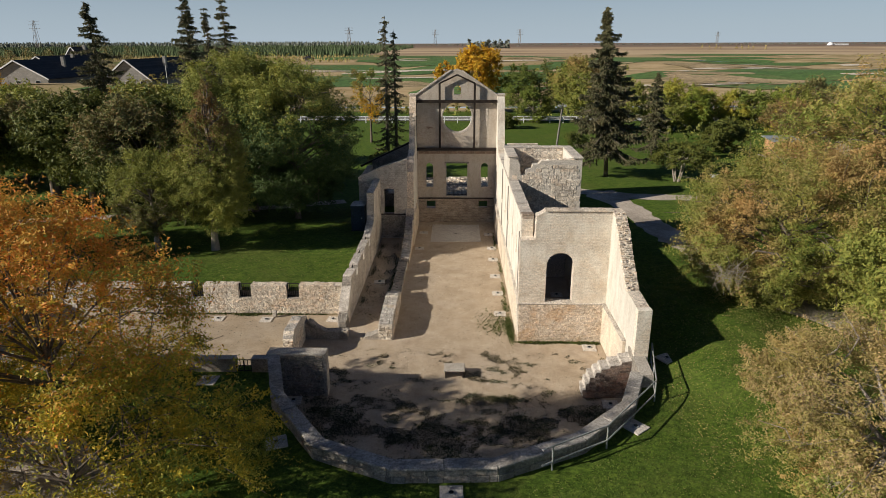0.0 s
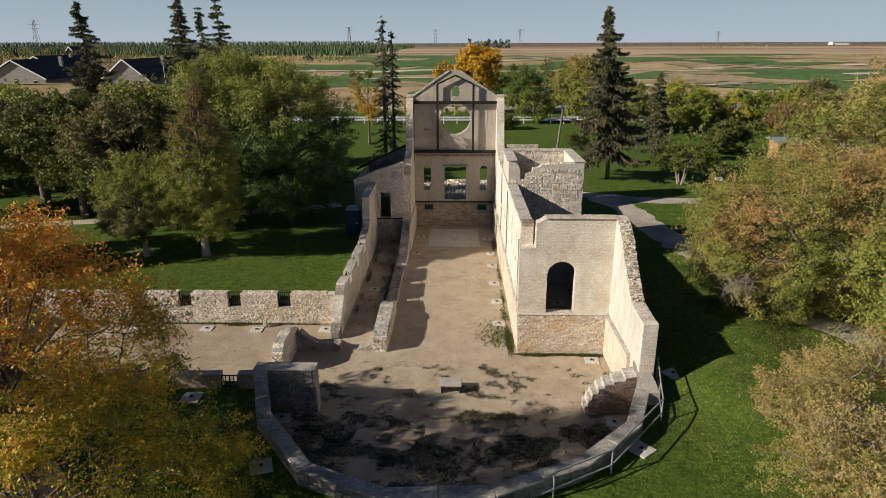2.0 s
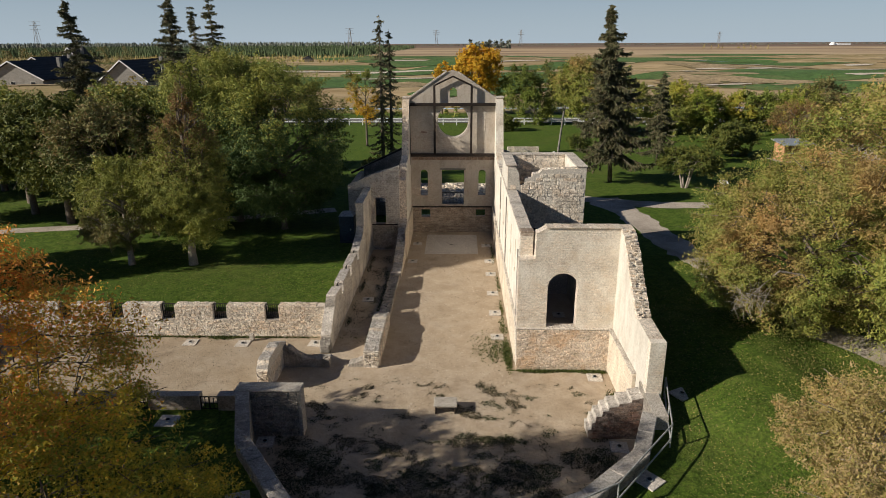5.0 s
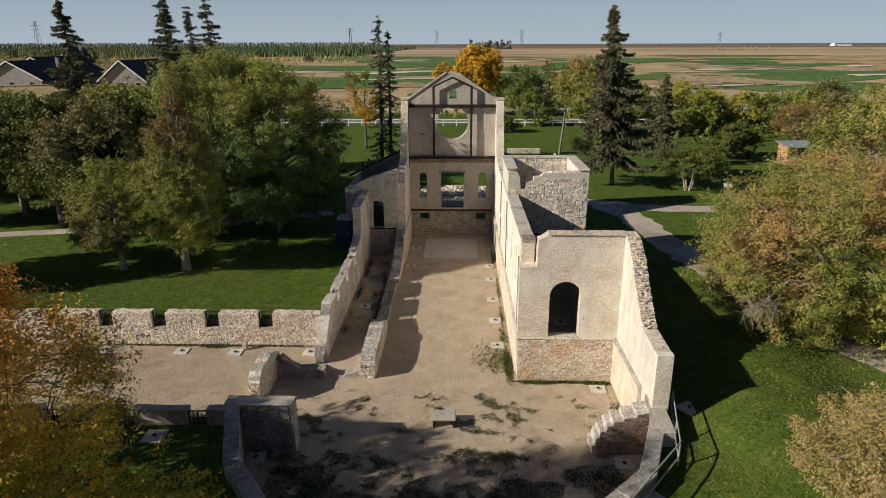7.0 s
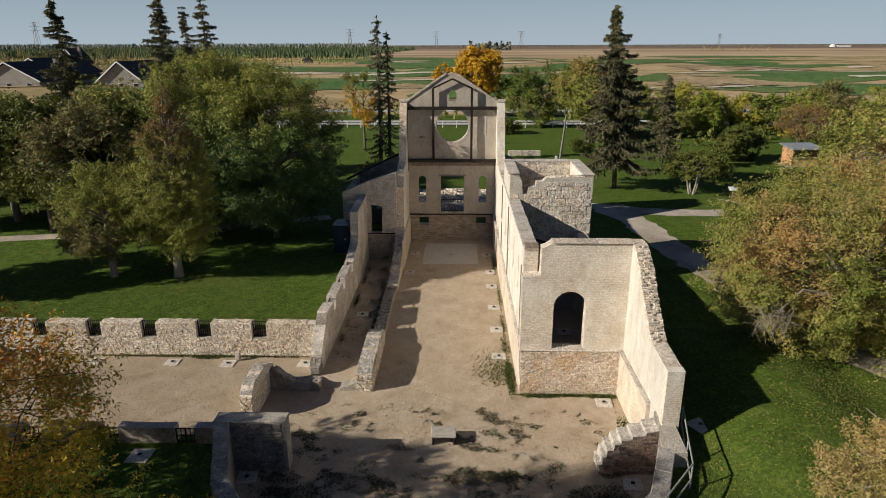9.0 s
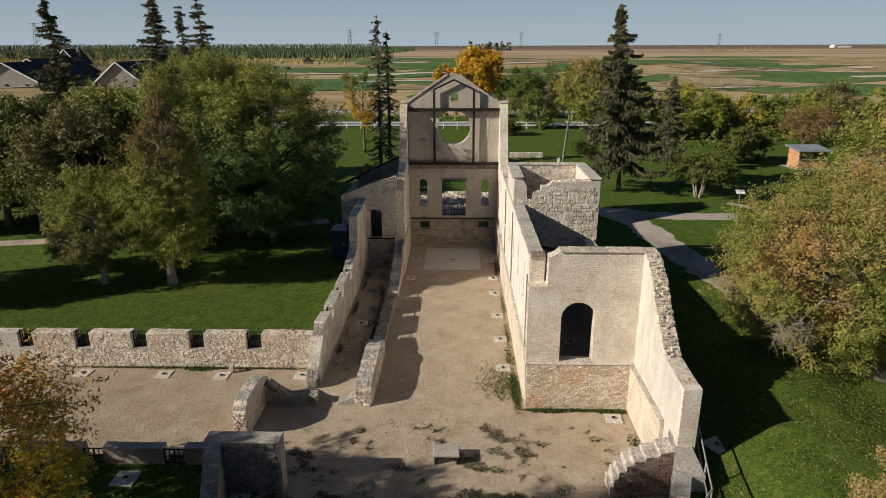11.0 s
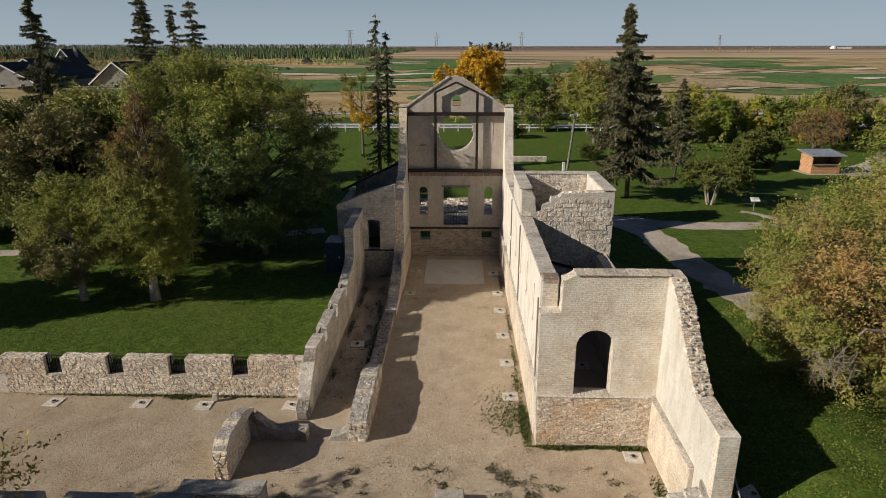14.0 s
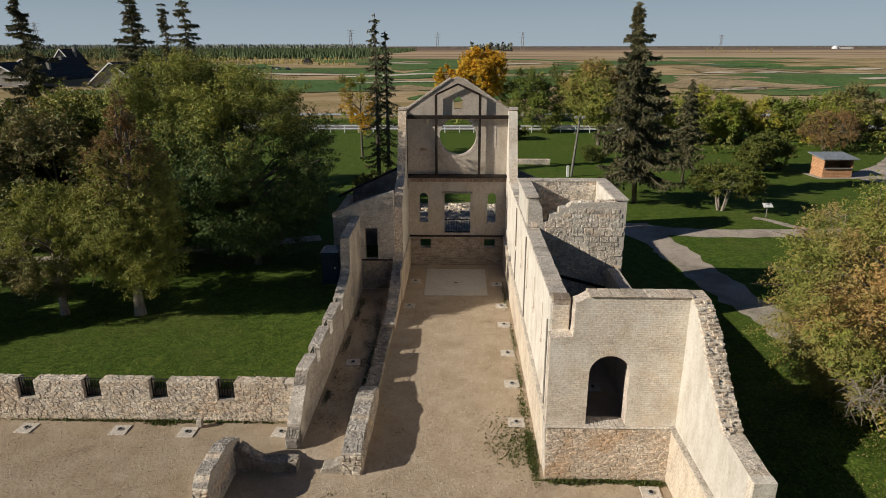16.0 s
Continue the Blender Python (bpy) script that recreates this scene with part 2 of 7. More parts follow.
M_BRICK_X = brick("buff_brick_x", [(0.655, 0.545, 0.425), (0.77, 0.695, 0.59)], (0.62, 0.545, 0.445), "x", 0.25, 0.082, plaster=(0.77, 0.72, 0.63), plaster_cut=(0.43, 0.66), bump=0.9, stain=(0.62, 0.475, 0.32), rough_tone=0.8)
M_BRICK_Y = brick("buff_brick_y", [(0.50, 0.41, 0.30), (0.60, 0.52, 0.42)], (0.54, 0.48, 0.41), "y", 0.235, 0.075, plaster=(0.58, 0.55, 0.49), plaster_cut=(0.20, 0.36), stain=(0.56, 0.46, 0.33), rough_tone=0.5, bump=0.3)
M_PLASTER_X = brick("plaster_over_brick_x", [(0.44, 0.36, 0.29), (0.53, 0.455, 0.37)], (0.50, 0.45, 0.38), "x", 0.235, 0.075, plaster=(0.46, 0.412, 0.352), plaster_cut=(0.36, 0.56), bump=0.5, stain=(0.27, 0.215, 0.175), rough_tone=0.65)
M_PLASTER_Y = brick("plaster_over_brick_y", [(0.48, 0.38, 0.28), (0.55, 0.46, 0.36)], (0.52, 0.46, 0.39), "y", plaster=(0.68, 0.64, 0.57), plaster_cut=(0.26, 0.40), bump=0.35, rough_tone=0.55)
M_LOWER_X = brick("lower_masonry_x", [(0.26, 0.20, 0.15), (0.46, 0.38, 0.30)], (0.38, 0.32, 0.26), "x", 0.42, 0.16, bump=1.0, stain=(0.20, 0.15, 0.11))
# red pier brick, soot and the face's shade both in the colour
M_RED_BRICK = brick("shaded_soot_red_brick", [(0.105, 0.066, 0.052), (0.25, 0.20, 0.17)], (0.20, 0.175, 0.15), "x", 0.24, 0.085, bump=1.2, stain=(0.15, 0.06, 0.045))
M_LOWER_Y = brick("lower_masonry_y", [(0.50, 0.40, 0.30), (0.60, 0.51, 0.40)], (0.55, 0.48, 0.40), "y", 0.42, 0.16, plaster=(0.66, 0.58, 0.47), plaster_cut=(0.38, 0.56), bump=0.7)
M_AISLE = brick("pale_aisle_rubble", [(0.44, 0.39, 0.33), (0.62, 0.57, 0.50)], (0.56, 0.51, 0.44), "y", 0.32, 0.15, plaster=(0.64, 0.59, 0.51), plaster_cut=(0.48, 0.62), bump=1.0, stain=(0.27, 0.23, 0.19))
M_ANNEX = brick("pale_annex_rubble", [(0.40, 0.36, 0.31), (0.58, 0.54, 0.48)], (0.52, 0.48, 0.42), "x", 0.34, 0.16, plaster=(0.60, 0.56, 0.50), plaster_cut=(0.46, 0.60), bump=1.0, stain=(0.25, 0.21, 0.18))
M_STEEL = surf("dark_steel", [(0.020, 0.016, 0.014), (0.055, 0.040, 0.032)], 2.5, 14, rough=0.6, bump=0.2, metal=0.4)
M_IRON = surf("black_iron", [(0.010, 0.010, 0.010), (0.022, 0.022, 0.021)], 3, 14, rough=0.7, bump=0.1)
M_GALV = surf("galvanised_pipe", [(0.34, 0.35, 0.34), (0.48, 0.48, 0.46)], 3, 14, rough=0.5, bump=0.1, metal=0.4)
M_CONCRETE = surf("concrete", [(0.36, 0.32, 0.27), (0.47, 0.43, 0.37)], 1.5, 14, bump=0.3, stain=(0.22, 0.19, 0.16), stain_amt=0.4)
M_SLAB = surf("pale_concrete_slab", [(0.50, 0.45, 0.39), (0.60, 0.55, 0.48)], 0.8, 14, bump=0.2)
M_GRAVEL = surf("grey_gravel", [(0.34, 0.285, 0.23), (0.46, 0.395, 0.325), (0.55, 0.48, 0.40)], 0.5, 12, bump=0.5, stain=(0.13, 0.11, 0.085), stain_amt=0.5)
M_ASPHALT = surf("old_asphalt", [(0.16, 0.155, 0.15), (0.22, 0.215, 0.21)], 0.15, 6, bump=0.3)
M_WHITE = surf("white_paint", [(0.68, 0.68, 0.67), (0.80, 0.80, 0.79)], 2, 12, rough=0.6, bump=0.1)
M_BARK = surf("bark", [(0.11, 0.085, 0.065), (0.20, 0.165, 0.13)], 3, 14, bump=0.8, depth=0.05)
M_BARK_PALE = surf("pale_bark", [(0.24, 0.20, 0.16), (0.38, 0.33, 0.28)], 3, 14, bump=0.6, depth=0.05)
M_BLUE = surf("dark_blue_plastic", [(0.020, 0.035, 0.055), (0.032, 0.052, 0.078)], 1, 8, rough=0.45, bump=0.05)
M_HUT = brick("orange_boards", [(0.52, 0.27, 0.135), (0.60, 0.34, 0.19)], (0.36, 0.19, 0.10), "x", 2.4, 0.16, bump=0.4)
M_ROOF = surf("grey_metal_roof", [(0.30, 0.33, 0.35), (0.42, 0.45, 0.47)], 0.8, 8, rough=0.45, bump=0.1, metal=0.3)
M_SHINGLE = brick("dark_shingles", [(0.048, 0.050, 0.056), (0.074, 0.076, 0.082)], (0.03, 0.03, 0.034), "x", 0.6, 0.3, bump=0.6)
M_SIDING = brick("beige_siding", [(0.30, 0.285, 0.26), (0.35, 0.33, 0.30)], (0.20, 0.19, 0.17), "x", 6.0, 0.25, bump=0.4)
M_GLASS = surf("dark_glass", [(0.010, 0.012, 0.015), (0.03, 0.034, 0.04)], 0.5, 4, rough=0.12, bump=0.0)
M_WOOD = surf("grey_wood", [(0.16, 0.145, 0.13), (0.26, 0.24, 0.21)], 2, 14, bump=0.4)
M_LEAF_MAPLE = leafy("autumn_maple_leaves", [(0.673, 0.202, 0.048), (0.809, 0.319, 0.06), (0.625, 0.319, 0.065), (0.397, 0.319, 0.06), (0.809, 0.474, 0.074), (0.553, 0.214, 0.054)], patch=(0.42, 0.25, 0.045), patch_scale=0.5)
M_LEAF_MAPLE_LOW = leafy("green_gold_maple_leaves", [(0.353, 0.341, 0.039), (0.531, 0.425, 0.044), (0.707, 0.483, 0.046), (0.264, 0.316, 0.044), (0.848, 0.568, 0.056), (0.441, 0.374, 0.044)], patch=(0.17, 0.19, 0.03), patch_scale=0.5)
M_LEAF_HEDGE = leafy("yellowing_hedge_leaves", [(0.155, 0.237, 0.037), (0.238, 0.298, 0.047), (0.282, 0.302, 0.055), (0.109, 0.192, 0.03), (0.319, 0.298, 0.069), (0.191, 0.268, 0.038), (0.356, 0.391, 0.055)], patch=(0.40, 0.33, 0.05), patch_scale=0.12)
M_LEAF_YELGREEN = leafy("yellow_green_leaves", [(0.168, 0.232, 0.046), (0.259, 0.292, 0.059), (0.307, 0.296, 0.069), (0.118, 0.188, 0.037), (0.347, 0.292, 0.086), (0.208, 0.263, 0.048), (0.387, 0.383, 0.069)], patch=(0.38, 0.235, 0.105), patch_scale=0.22, patch_cut=(0.44, 0.60))
M_LEAF_TAN = leafy("dry_tan_leaves", [(0.4, 0.282, 0.133), (0.485, 0.341, 0.177), (0.363, 0.319, 0.101), (0.461, 0.361, 0.118), (0.535, 0.353, 0.193), (0.291, 0.229, 0.108)], patch=(0.30, 0.25, 0.075), patch_scale=0.5)
M_LEAF_GREEN = leafy("green_leaves", [(0.101, 0.144, 0.028), (0.17, 0.218, 0.038), (0.225, 0.266, 0.049), (0.131, 0.18, 0.041)], 0.16, patch=(0.17, 0.18, 0.035), patch_scale=0.3)
# lower poplar leaves: the crown's own shade is put into this green
M_LEAF_POPLAR_SHADE = leafy("shaded_poplar_leaves", [(0.045, 0.088, 0.026), (0.075, 0.125, 0.034), (0.115, 0.160, 0.042), (0.060, 0.105, 0.034)], 0.14)
# whole dark trees, and painted shade low in the other grove crowns
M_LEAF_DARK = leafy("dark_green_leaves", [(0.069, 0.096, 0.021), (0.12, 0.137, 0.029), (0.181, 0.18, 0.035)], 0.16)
M_LEAF_BROWN = leafy("bronze_foliage", [(0.232, 0.185, 0.076), (0.172, 0.195, 0.068), (0.258, 0.190, 0.081), (0.142, 0.175, 0.060), (0.310, 0.190, 0.081)], 0.16)
M_LEAF_RUST = leafy("rusty_foliage", [(0.304, 0.145, 0.064), (0.23, 0.157, 0.064), (0.35, 0.162, 0.072), (0.184, 0.157, 0.06), (0.386, 0.17, 0.072)], 0.16, patch=(0.15, 0.15, 0.055), patch_scale=0.45)
M_LEAF_GOLD = leafy("golden_leaves", [(0.646, 0.392, 0.036), (0.646, 0.451, 0.032), (0.613, 0.318, 0.029), (0.487, 0.309, 0.048)])
M_LEAF_OLIVE = leafy("olive_leaves", [(0.231, 0.256, 0.057), (0.315, 0.308, 0.069), (0.179, 0.231, 0.046), (0.383, 0.333, 0.078)], 0.16)
M_NEEDLE = leafy("spruce_needles", [(0.072, 0.08, 0.039), (0.117, 0.123, 0.059), (0.164, 0.152, 0.075), (0.194, 0.149, 0.091)], 0.12)
M_TURF = leafy("turf_blades", [(0.051, 0.091, 0.011), (0.102, 0.162, 0.022), (0.153, 0.2, 0.032), (0.075, 0.121, 0.016), (0.214, 0.204, 0.068)], 0.3)
M_BLADE = leafy("grass_blades", [(0.040, 0.066, 0.012), (0.075, 0.105, 0.022), (0.11, 0.125, 0.035), (0.14, 0.13, 0.05)], 0.2)
M_MOSS = leafy("damp_moss", [(0.024, 0.042, 0.01), (0.04, 0.061, 0.014), (0.018, 0.024, 0.009), (0.055, 0.073, 0.021)], 0.05)
M_FAIRWAY = surf("fairway_grass", [(0.060, 0.120, 0.030), (0.080, 0.150, 0.036), (0.11, 0.165, 0.045)], 0.03, 0.4, bump=0.1, stain=(0.20, 0.19, 0.075), stain_amt=0.5, stain_scale=0.02)
M_STRAW = surf("dry_meadow", [(0.26, 0.195, 0.10), (0.40, 0.30, 0.17), (0.47, 0.36, 0.215)], 0.05, 0.5, bump=0.1, stain=(0.15, 0.125, 0.055), stain_amt=0.6, stain_scale=0.06)
M_BUNKER = surf("bunker_sand", [(0.55, 0.47, 0.37), (0.68, 0.60, 0.49)], 0.1, 1.0, bump=0.1)
M_POND = surf("pond_water", [(0.10, 0.14, 0.18), (0.13, 0.17, 0.21)], 0.02, 0.2, rough=0.15, bump=0.0)
# distance haze is put into this colour: greyer and bluer than near leaves
M_FAR_WOOD = surf("hazed_far_foliage", [(0.15, 0.175, 0.15), (0.19, 0.21, 0.17)], 0.01, 0.08, vary=0.5, bump=0.0)
M_FAR_CONIFER = surf("far_conifers", [(0.070, 0.105, 0.048), (0.10, 0.135, 0.06)], 0.01, 0.05, vary=0.3, bump=0.0)
M_FAR_LARCH = surf("far_larches", [(0.30, 0.26, 0.10), (0.42, 0.34, 0.13)], 0.01, 0.3, vary=0.5, bump=0.0)
M_LITTER = leafy("fallen_leaves_and_moss", [(0.033, 0.029, 0.014), (0.057, 0.042, 0.019), (0.029, 0.039, 0.012), (0.085, 0.063, 0.028)], 0.05)


# ---- building helpers ----
def part(name, bm, material, parent=None, label="", smooth=False):
    me = bpy.data.meshes.new(name)
    bm.to_mesh(me)
    bm.free()
    for m in material if isinstance(material, (list, tuple)) else [material]:
        me.materials.append(m)
    if smooth:
        me.polygons.foreach_set("use_smooth", [True] * len(me.polygons))
    ob = new(name, me)
    ob.parent = parent
    if label:
        ob["label"] = label
    return ob


def thing(name, label, category, at=(0, 0, 0), rz=0, group="", kind=""):
    ob = new(name)
    ob.matrix_world = pose(*at, 0, 0, rz)
    return tagged(ob, label, category, group, kind)


def add_box(bm, x0, x1, y0, y1, z0, z1, bevel=0.0, m=None, mi=0):
    g = bmesh.ops.create_cube(bm, size=1.0)
    vs = g["verts"]
    bmesh.ops.scale(bm, vec=(x1 - x0, y1 - y0, z1 - z0), verts=vs)
    bmesh.ops.translate(bm, vec=((x0 + x1) / 2, (y0 + y1) / 2, (z0 + z1) / 2), verts=vs)
    if m is not None:
        bmesh.ops.transform(bm, matrix=m, verts=vs)
    fs = {f for v in vs for f in v.link_faces}
    for f in fs:
        f.material_index = mi
    if bevel:
        bmesh.ops.bevel(bm, geom=list({e for v in vs for e in v.link_edges}), offset=bevel, segments=1, affect="EDGES")


def box(x0, x1, y0, y1, z0, z1, bevel=0.0, m=None):
    bm = bmesh.new()
    add_box(bm, x0, x1, y0, y1, z0, z1, bevel, m)
    return bm


def add_tube(bm, pts, radii, sides=6, cap=True):
    rings = []
    n = len(pts)
    for i, p in enumerate(pts):
        p = Vector(p)
        d = (Vector(pts[min(i + 1, n - 1)]) - Vector(pts[max(i - 1, 0)])).normalized()
        a = d.orthogonal().normalized() if abs(d.z) < 0.9 else Vector((1, 0, 0)).cross(d).normalized()
        b = d.cross(a)
        rings.append([bm.verts.new(p + (a * math.cos(2 * math.pi * k / sides) + b * math.sin(2 * math.pi * k / sides)) * radii[i]) for k in range(sides)])
    for r0, r1 in zip(rings, rings[1:]):
        for k in range(sides):
            bm.faces.new((r0[k], r0[(k + 1) % sides], r1[(k + 1) % sides], r1[k]))
    if cap:
        bm.faces.new(rings[0][::-1])
        bm.faces.new(rings[-1])


def tube(pts, r, sides=6):
    bm = bmesh.new()
    add_tube(bm, pts, [r] * len(pts), sides)
    return bm


def ragged(pts, step=0.3, amp=0.06, seed=0):
    """A broken edge: the line through pts in short uneven steps."""
    rnd = random.Random(seed)
    out = [pts[0]]
    for (u0, z0), (u1, z1) in zip(pts, pts[1:]):
        k = max(1, int(math.hypot(u1 - u0, z1 - z0) / step))
        for i in range(1, k + 1):
            f = i / k
            j = amp if i < k else amp * 0.3
            out.append((u0 + (u1 - u0) * f + rnd.uniform(-j, j) * 0.5, z0 + (z1 - z0) * f + rnd.uniform(-j, j)))
    return out


def arch(u0, u1, z0, z1, rise=0.5, seg=12):
    """A round-headed opening; z1 is the crown, rise the head's height over the springing."""
    c, r = (u0 + u1) / 2, (u1 - u0) / 2
    return [(u0, z0), (u1, z0)] + [(c + r * math.cos(math.pi * i / seg), z1 - rise + rise * math.sin(math.pi * i / seg)) for i in range(seg + 1)]


def rect(u0, u1, z0, z1):
    return [(u0, z0), (u1, z0), (u1, z1), (u0, z1)]


def wall_mesh(outline, a, b, axis, holes=()):
    """A slab between the planes a and b across the axis along which the outline's u runs, with openings right through."""
    bm = bmesh.new()
    edges = []
    for loop in (outline, *holes):
        vs = [bm.verts.new((u, a, z) if axis == "x" else (a, u, z)) for u, z in loop]
        edges += [bm.edges.new((vs[i], vs[(i + 1) % len(vs)])) for i in range(len(vs))]
    bmesh.ops.triangle_fill(bm, use_beauty=True, use_dissolve=False, edges=edges)
    g = bmesh.ops.extrude_face_region(bm, geom=bm.faces[:])
    vs = [v for v in g["geom"] if isinstance(v, bmesh.types.BMVert)]
    bmesh.ops.translate(bm, vec=(0, b - a, 0) if axis == "x" else (b - a, 0, 0), verts=vs)
    bmesh.ops.recalc_face_normals(bm, faces=bm.faces[:])
    return bm


def edge_material(bm, axis, index=1):
    """The faces across a wall's thickness take the second material."""
    bm.normal_update()
    for f in bm.faces:
        if abs(f.normal.y if axis == "x" else f.normal.x) < 0.6:
            f.material_index = index
    return bm


def stone_meshes(material, count=6, seed=1, square=False):
    """Rough stones in a unit box, their face at y = -1: a few shapes to share."""
    rnd = random.Random(seed)
    out = []
    for _ in range(count):
        bm = bmesh.new()
        rings = []
        rim = [(-1, -1), (0, -1), (1, -1), (1, 0), (1, 1), (0, 1), (-1, 1), (-1, 0)]
        loose, corner = (0.025, 0.985) if square else (0.08, 0.87)
        wob = [(rnd.uniform(-loose, loose), rnd.uniform(-loose, loose)) for _ in rim]
        for y, s in ((0.0, 0.49), (-0.6, 0.485), (-1.0, 0.45)) if square else ((0.0, 0.49), (-0.6, 0.475), (-1.0, 0.40)):
            rings.append([bm.verts.new((cx * s * (corner if cx and cz else 1) + w[0], y + (rnd.uniform(-0.2, 0.2) if y else 0), cz * s * (corner if cx and cz else 1) + w[1])) for (cx, cz), w in zip(rim, wob)])
        for r0, r1 in zip(rings, rings[1:]):
            for k in range(8):
                bm.faces.new((r0[k], r0[(k + 1) % 8], r1[(k + 1) % 8], r1[k]))
        bm.faces.new(rings[-1])
        bmesh.ops.recalc_face_normals(bm, faces=bm.faces[:])
        me = bpy.data.meshes.new("stone")
        bm.to_mesh(me)
        bm.free()
        me.materials.append(material)
        out.append(me)
    return out


def lay_stones(parent, meshes, m, u0, u1, z0, z1, inside, sw=0.3, sh=0.2, proud=0.05, seed=0, most=300, jitter=0.35, name="stone", tilt=9):
    """Stones in uneven courses on a wall face. m: local x along the wall, z up, -y out of it. inside(u, z): where the wall is."""
    rnd = random.Random(seed)
    spots = []
    z = z0
    while z < z1 - 0.04:
        h = sh * rnd.uniform(1 - jitter, 1 + jitter)
        u = u0 - rnd.random() * sw
        while u < u1:
            w = sw * rnd.uniform(1 - jitter, 1 + jitter)
            c, d = u + w / 2, z + h / 2
            if inside(c, d) and inside(c - w * 0.42, d) and inside(c + w * 0.42, d) and inside(c, d + h * 0.38):
                spots.append((c, d + rnd.uniform(-0.15, 0.15) * h * tilt / 9, w * 0.97, h * rnd.uniform(0.86, 1.12), proud * rnd.uniform(0.5, 1.5), rnd.uniform(-tilt, tilt), rnd.randrange(len(meshes))))
            u += w
        z += h
    rnd.shuffle(spots)
    for c, d, w, h, p, turn, k in spots[:most]:
        ob = new(name, meshes[k])
        ob.parent = parent
        ob.matrix_local = m @ pose(c, 0, d, 0, turn, 0) @ Matrix.Diagonal((w, p, h, 1))
    rest = spots[most:]
    if rest:
        bm = bmesh.new()
        for c, d, w, h, p, turn, k in rest:
            n = len(bm.verts)
            bm.from_mesh(meshes[k])
            bm.verts.ensure_lookup_table()
            bmesh.ops.transform(bm, matrix=m @ pose(c, 0, d, 0, turn, 0) @ Matrix.Diagonal((w, p, h, 1)), verts=bm.verts[n:])
        part("stonework", bm, meshes[0].materials[0], parent)["kind"] = "stuff"


def clipped(poly, a, b, c):
    """The part of a convex outline where a * u + b * z <= c."""
    out = []
    for (u0, z0), (u1, z1) in zip(poly, poly[1:] + poly[:1]):
        d0, d1 = a * u0 + b * z0 - c, a * u1 + b * z1 - c
        if d0 <= 0:
            out.append((u0, z0))
        if d0 * d1 < 0:
            f = d0 / (d0 - d1)
            out.append((u0 + (u1 - u0) * f, z0 + (z1 - z0) * f))
    return out


def cells(rect4, sw, sh, rnd, jig=0.38):
    """Irregular stone outlines that fill a rectangle, about sw wide and sh high."""
    u0, u1, z0, z1 = rect4
    pts = []
    z = z0 - sh * rnd.random()
    while z < z1 + sh:
        u = u0 - sw * (rnd.random() + 0.5)
        while u < u1 + sw:
            pts.append((u + rnd.uniform(-0.2, 0.2) * sw, z + rnd.uniform(-jig, jig) * sh))
            u += sw * rnd.choice((0.62, 0.85, 1.0, 1.25, 1.6))
        z += sh * rnd.uniform(0.8, 1.2)
    out = []
    for i, (pu, pz) in enumerate(pts):
        poly = [(u0, z0), (u1, z0), (u1, z1), (u0, z1)]
        for j, (qu, qz) in enumerate(pts):
            du, dz = (qu - pu) / sw, (qz - pz) / sh
            if j == i or du * du + dz * dz > 9:
                continue
            a, b = du / sw, dz / sh
            poly = clipped(poly, a, b, a * (pu + qu) / 2 + b * (pz + qz) / 2)
            if len(poly) < 3:
                break
        if len(poly) < 3:
            continue
        area = abs(sum(a[0] * b[1] - b[0] * a[1] for a, b in zip(poly, poly[1:] + poly[:1]))) / 2
        if area > 0.10 * sw * sh:
            out.append(poly)
    return out


def cell_stone(bm, poly, cu, cz, proud, joint, rnd, m=None):
    """One stone over a cell: sides, a rounded shoulder and an uneven face."""
    size = max(math.hypot(u - cu, z - cz) for u, z in poly)
    shrink = max(0.5, 1 - joint / size)
    tip = (rnd.uniform(-0.35, 0.35), rnd.uniform(-0.35, 0.35))
    rings = []
    for depth, s in ((0.10, shrink), (-proud * 0.35, shrink * 0.99), (-proud, shrink * rnd.uniform(0.72, 0.86))):
        ring = []
        for u, z in poly:
            du, dz = (u - cu) * s, (z - cz) * s
            y = depth if depth > 0 else depth * (1 + tip[0] * du / size + tip[1] * dz / size + rnd.uniform(-0.25, 0.25))
            p = Vector((du, y, dz))
            ring.append(bm.verts.new(m @ p if m else p))
        rings.append(ring)
    k = len(poly)
    for r0, r1 in zip(rings, rings[1:]):
        for i in range(k):
            bm.faces.new((r0[i], r0[(i + 1) % k], r1[(i + 1) % k], r1[i]))
    bm.faces.new(rings[-1])


def rubble_face(parent, material, m, rects, sw, sh, proud, seed, most=300, joint=0.014, per=1.0, jig=0.38):
    """Uneven rubble on wall faces. m: local x along the wall, z up, -y out of it. rects: (u0, u1, z0, z1)."""
    rnd = random.Random(seed)
    found = [c for r in rects for c in cells(r, sw, sh, rnd, jig) if rnd.random() <= per]
    rnd.shuffle(found)
    rest = bmesh.new()
    for n, poly in enumerate(found):
        cu, cz = sum(u for u, _ in poly) / len(poly), sum(z for _, z in poly) / len(poly)
        here = m @ Matrix.Translation((cu, 0, cz))
        p = proud * rnd.uniform(0.4, 1.5)
        if n < most:
            bm = bmesh.new()
            cell_stone(bm, poly, cu, cz, p, joint, rnd)
            bmesh.ops.recalc_face_normals(bm, faces=bm.faces[:])
            ob = part("stone", bm, material, parent)
            ob.matrix_local = here
        else:
            cell_stone(rest, poly, cu, cz, p, joint, rnd, here)
    if len(rest.verts):
        bmesh.ops.recalc_face_normals(rest, faces=rest.faces[:])
        part("stonework", rest, material, parent)["kind"] = "stuff"
    else:
        rest.free()


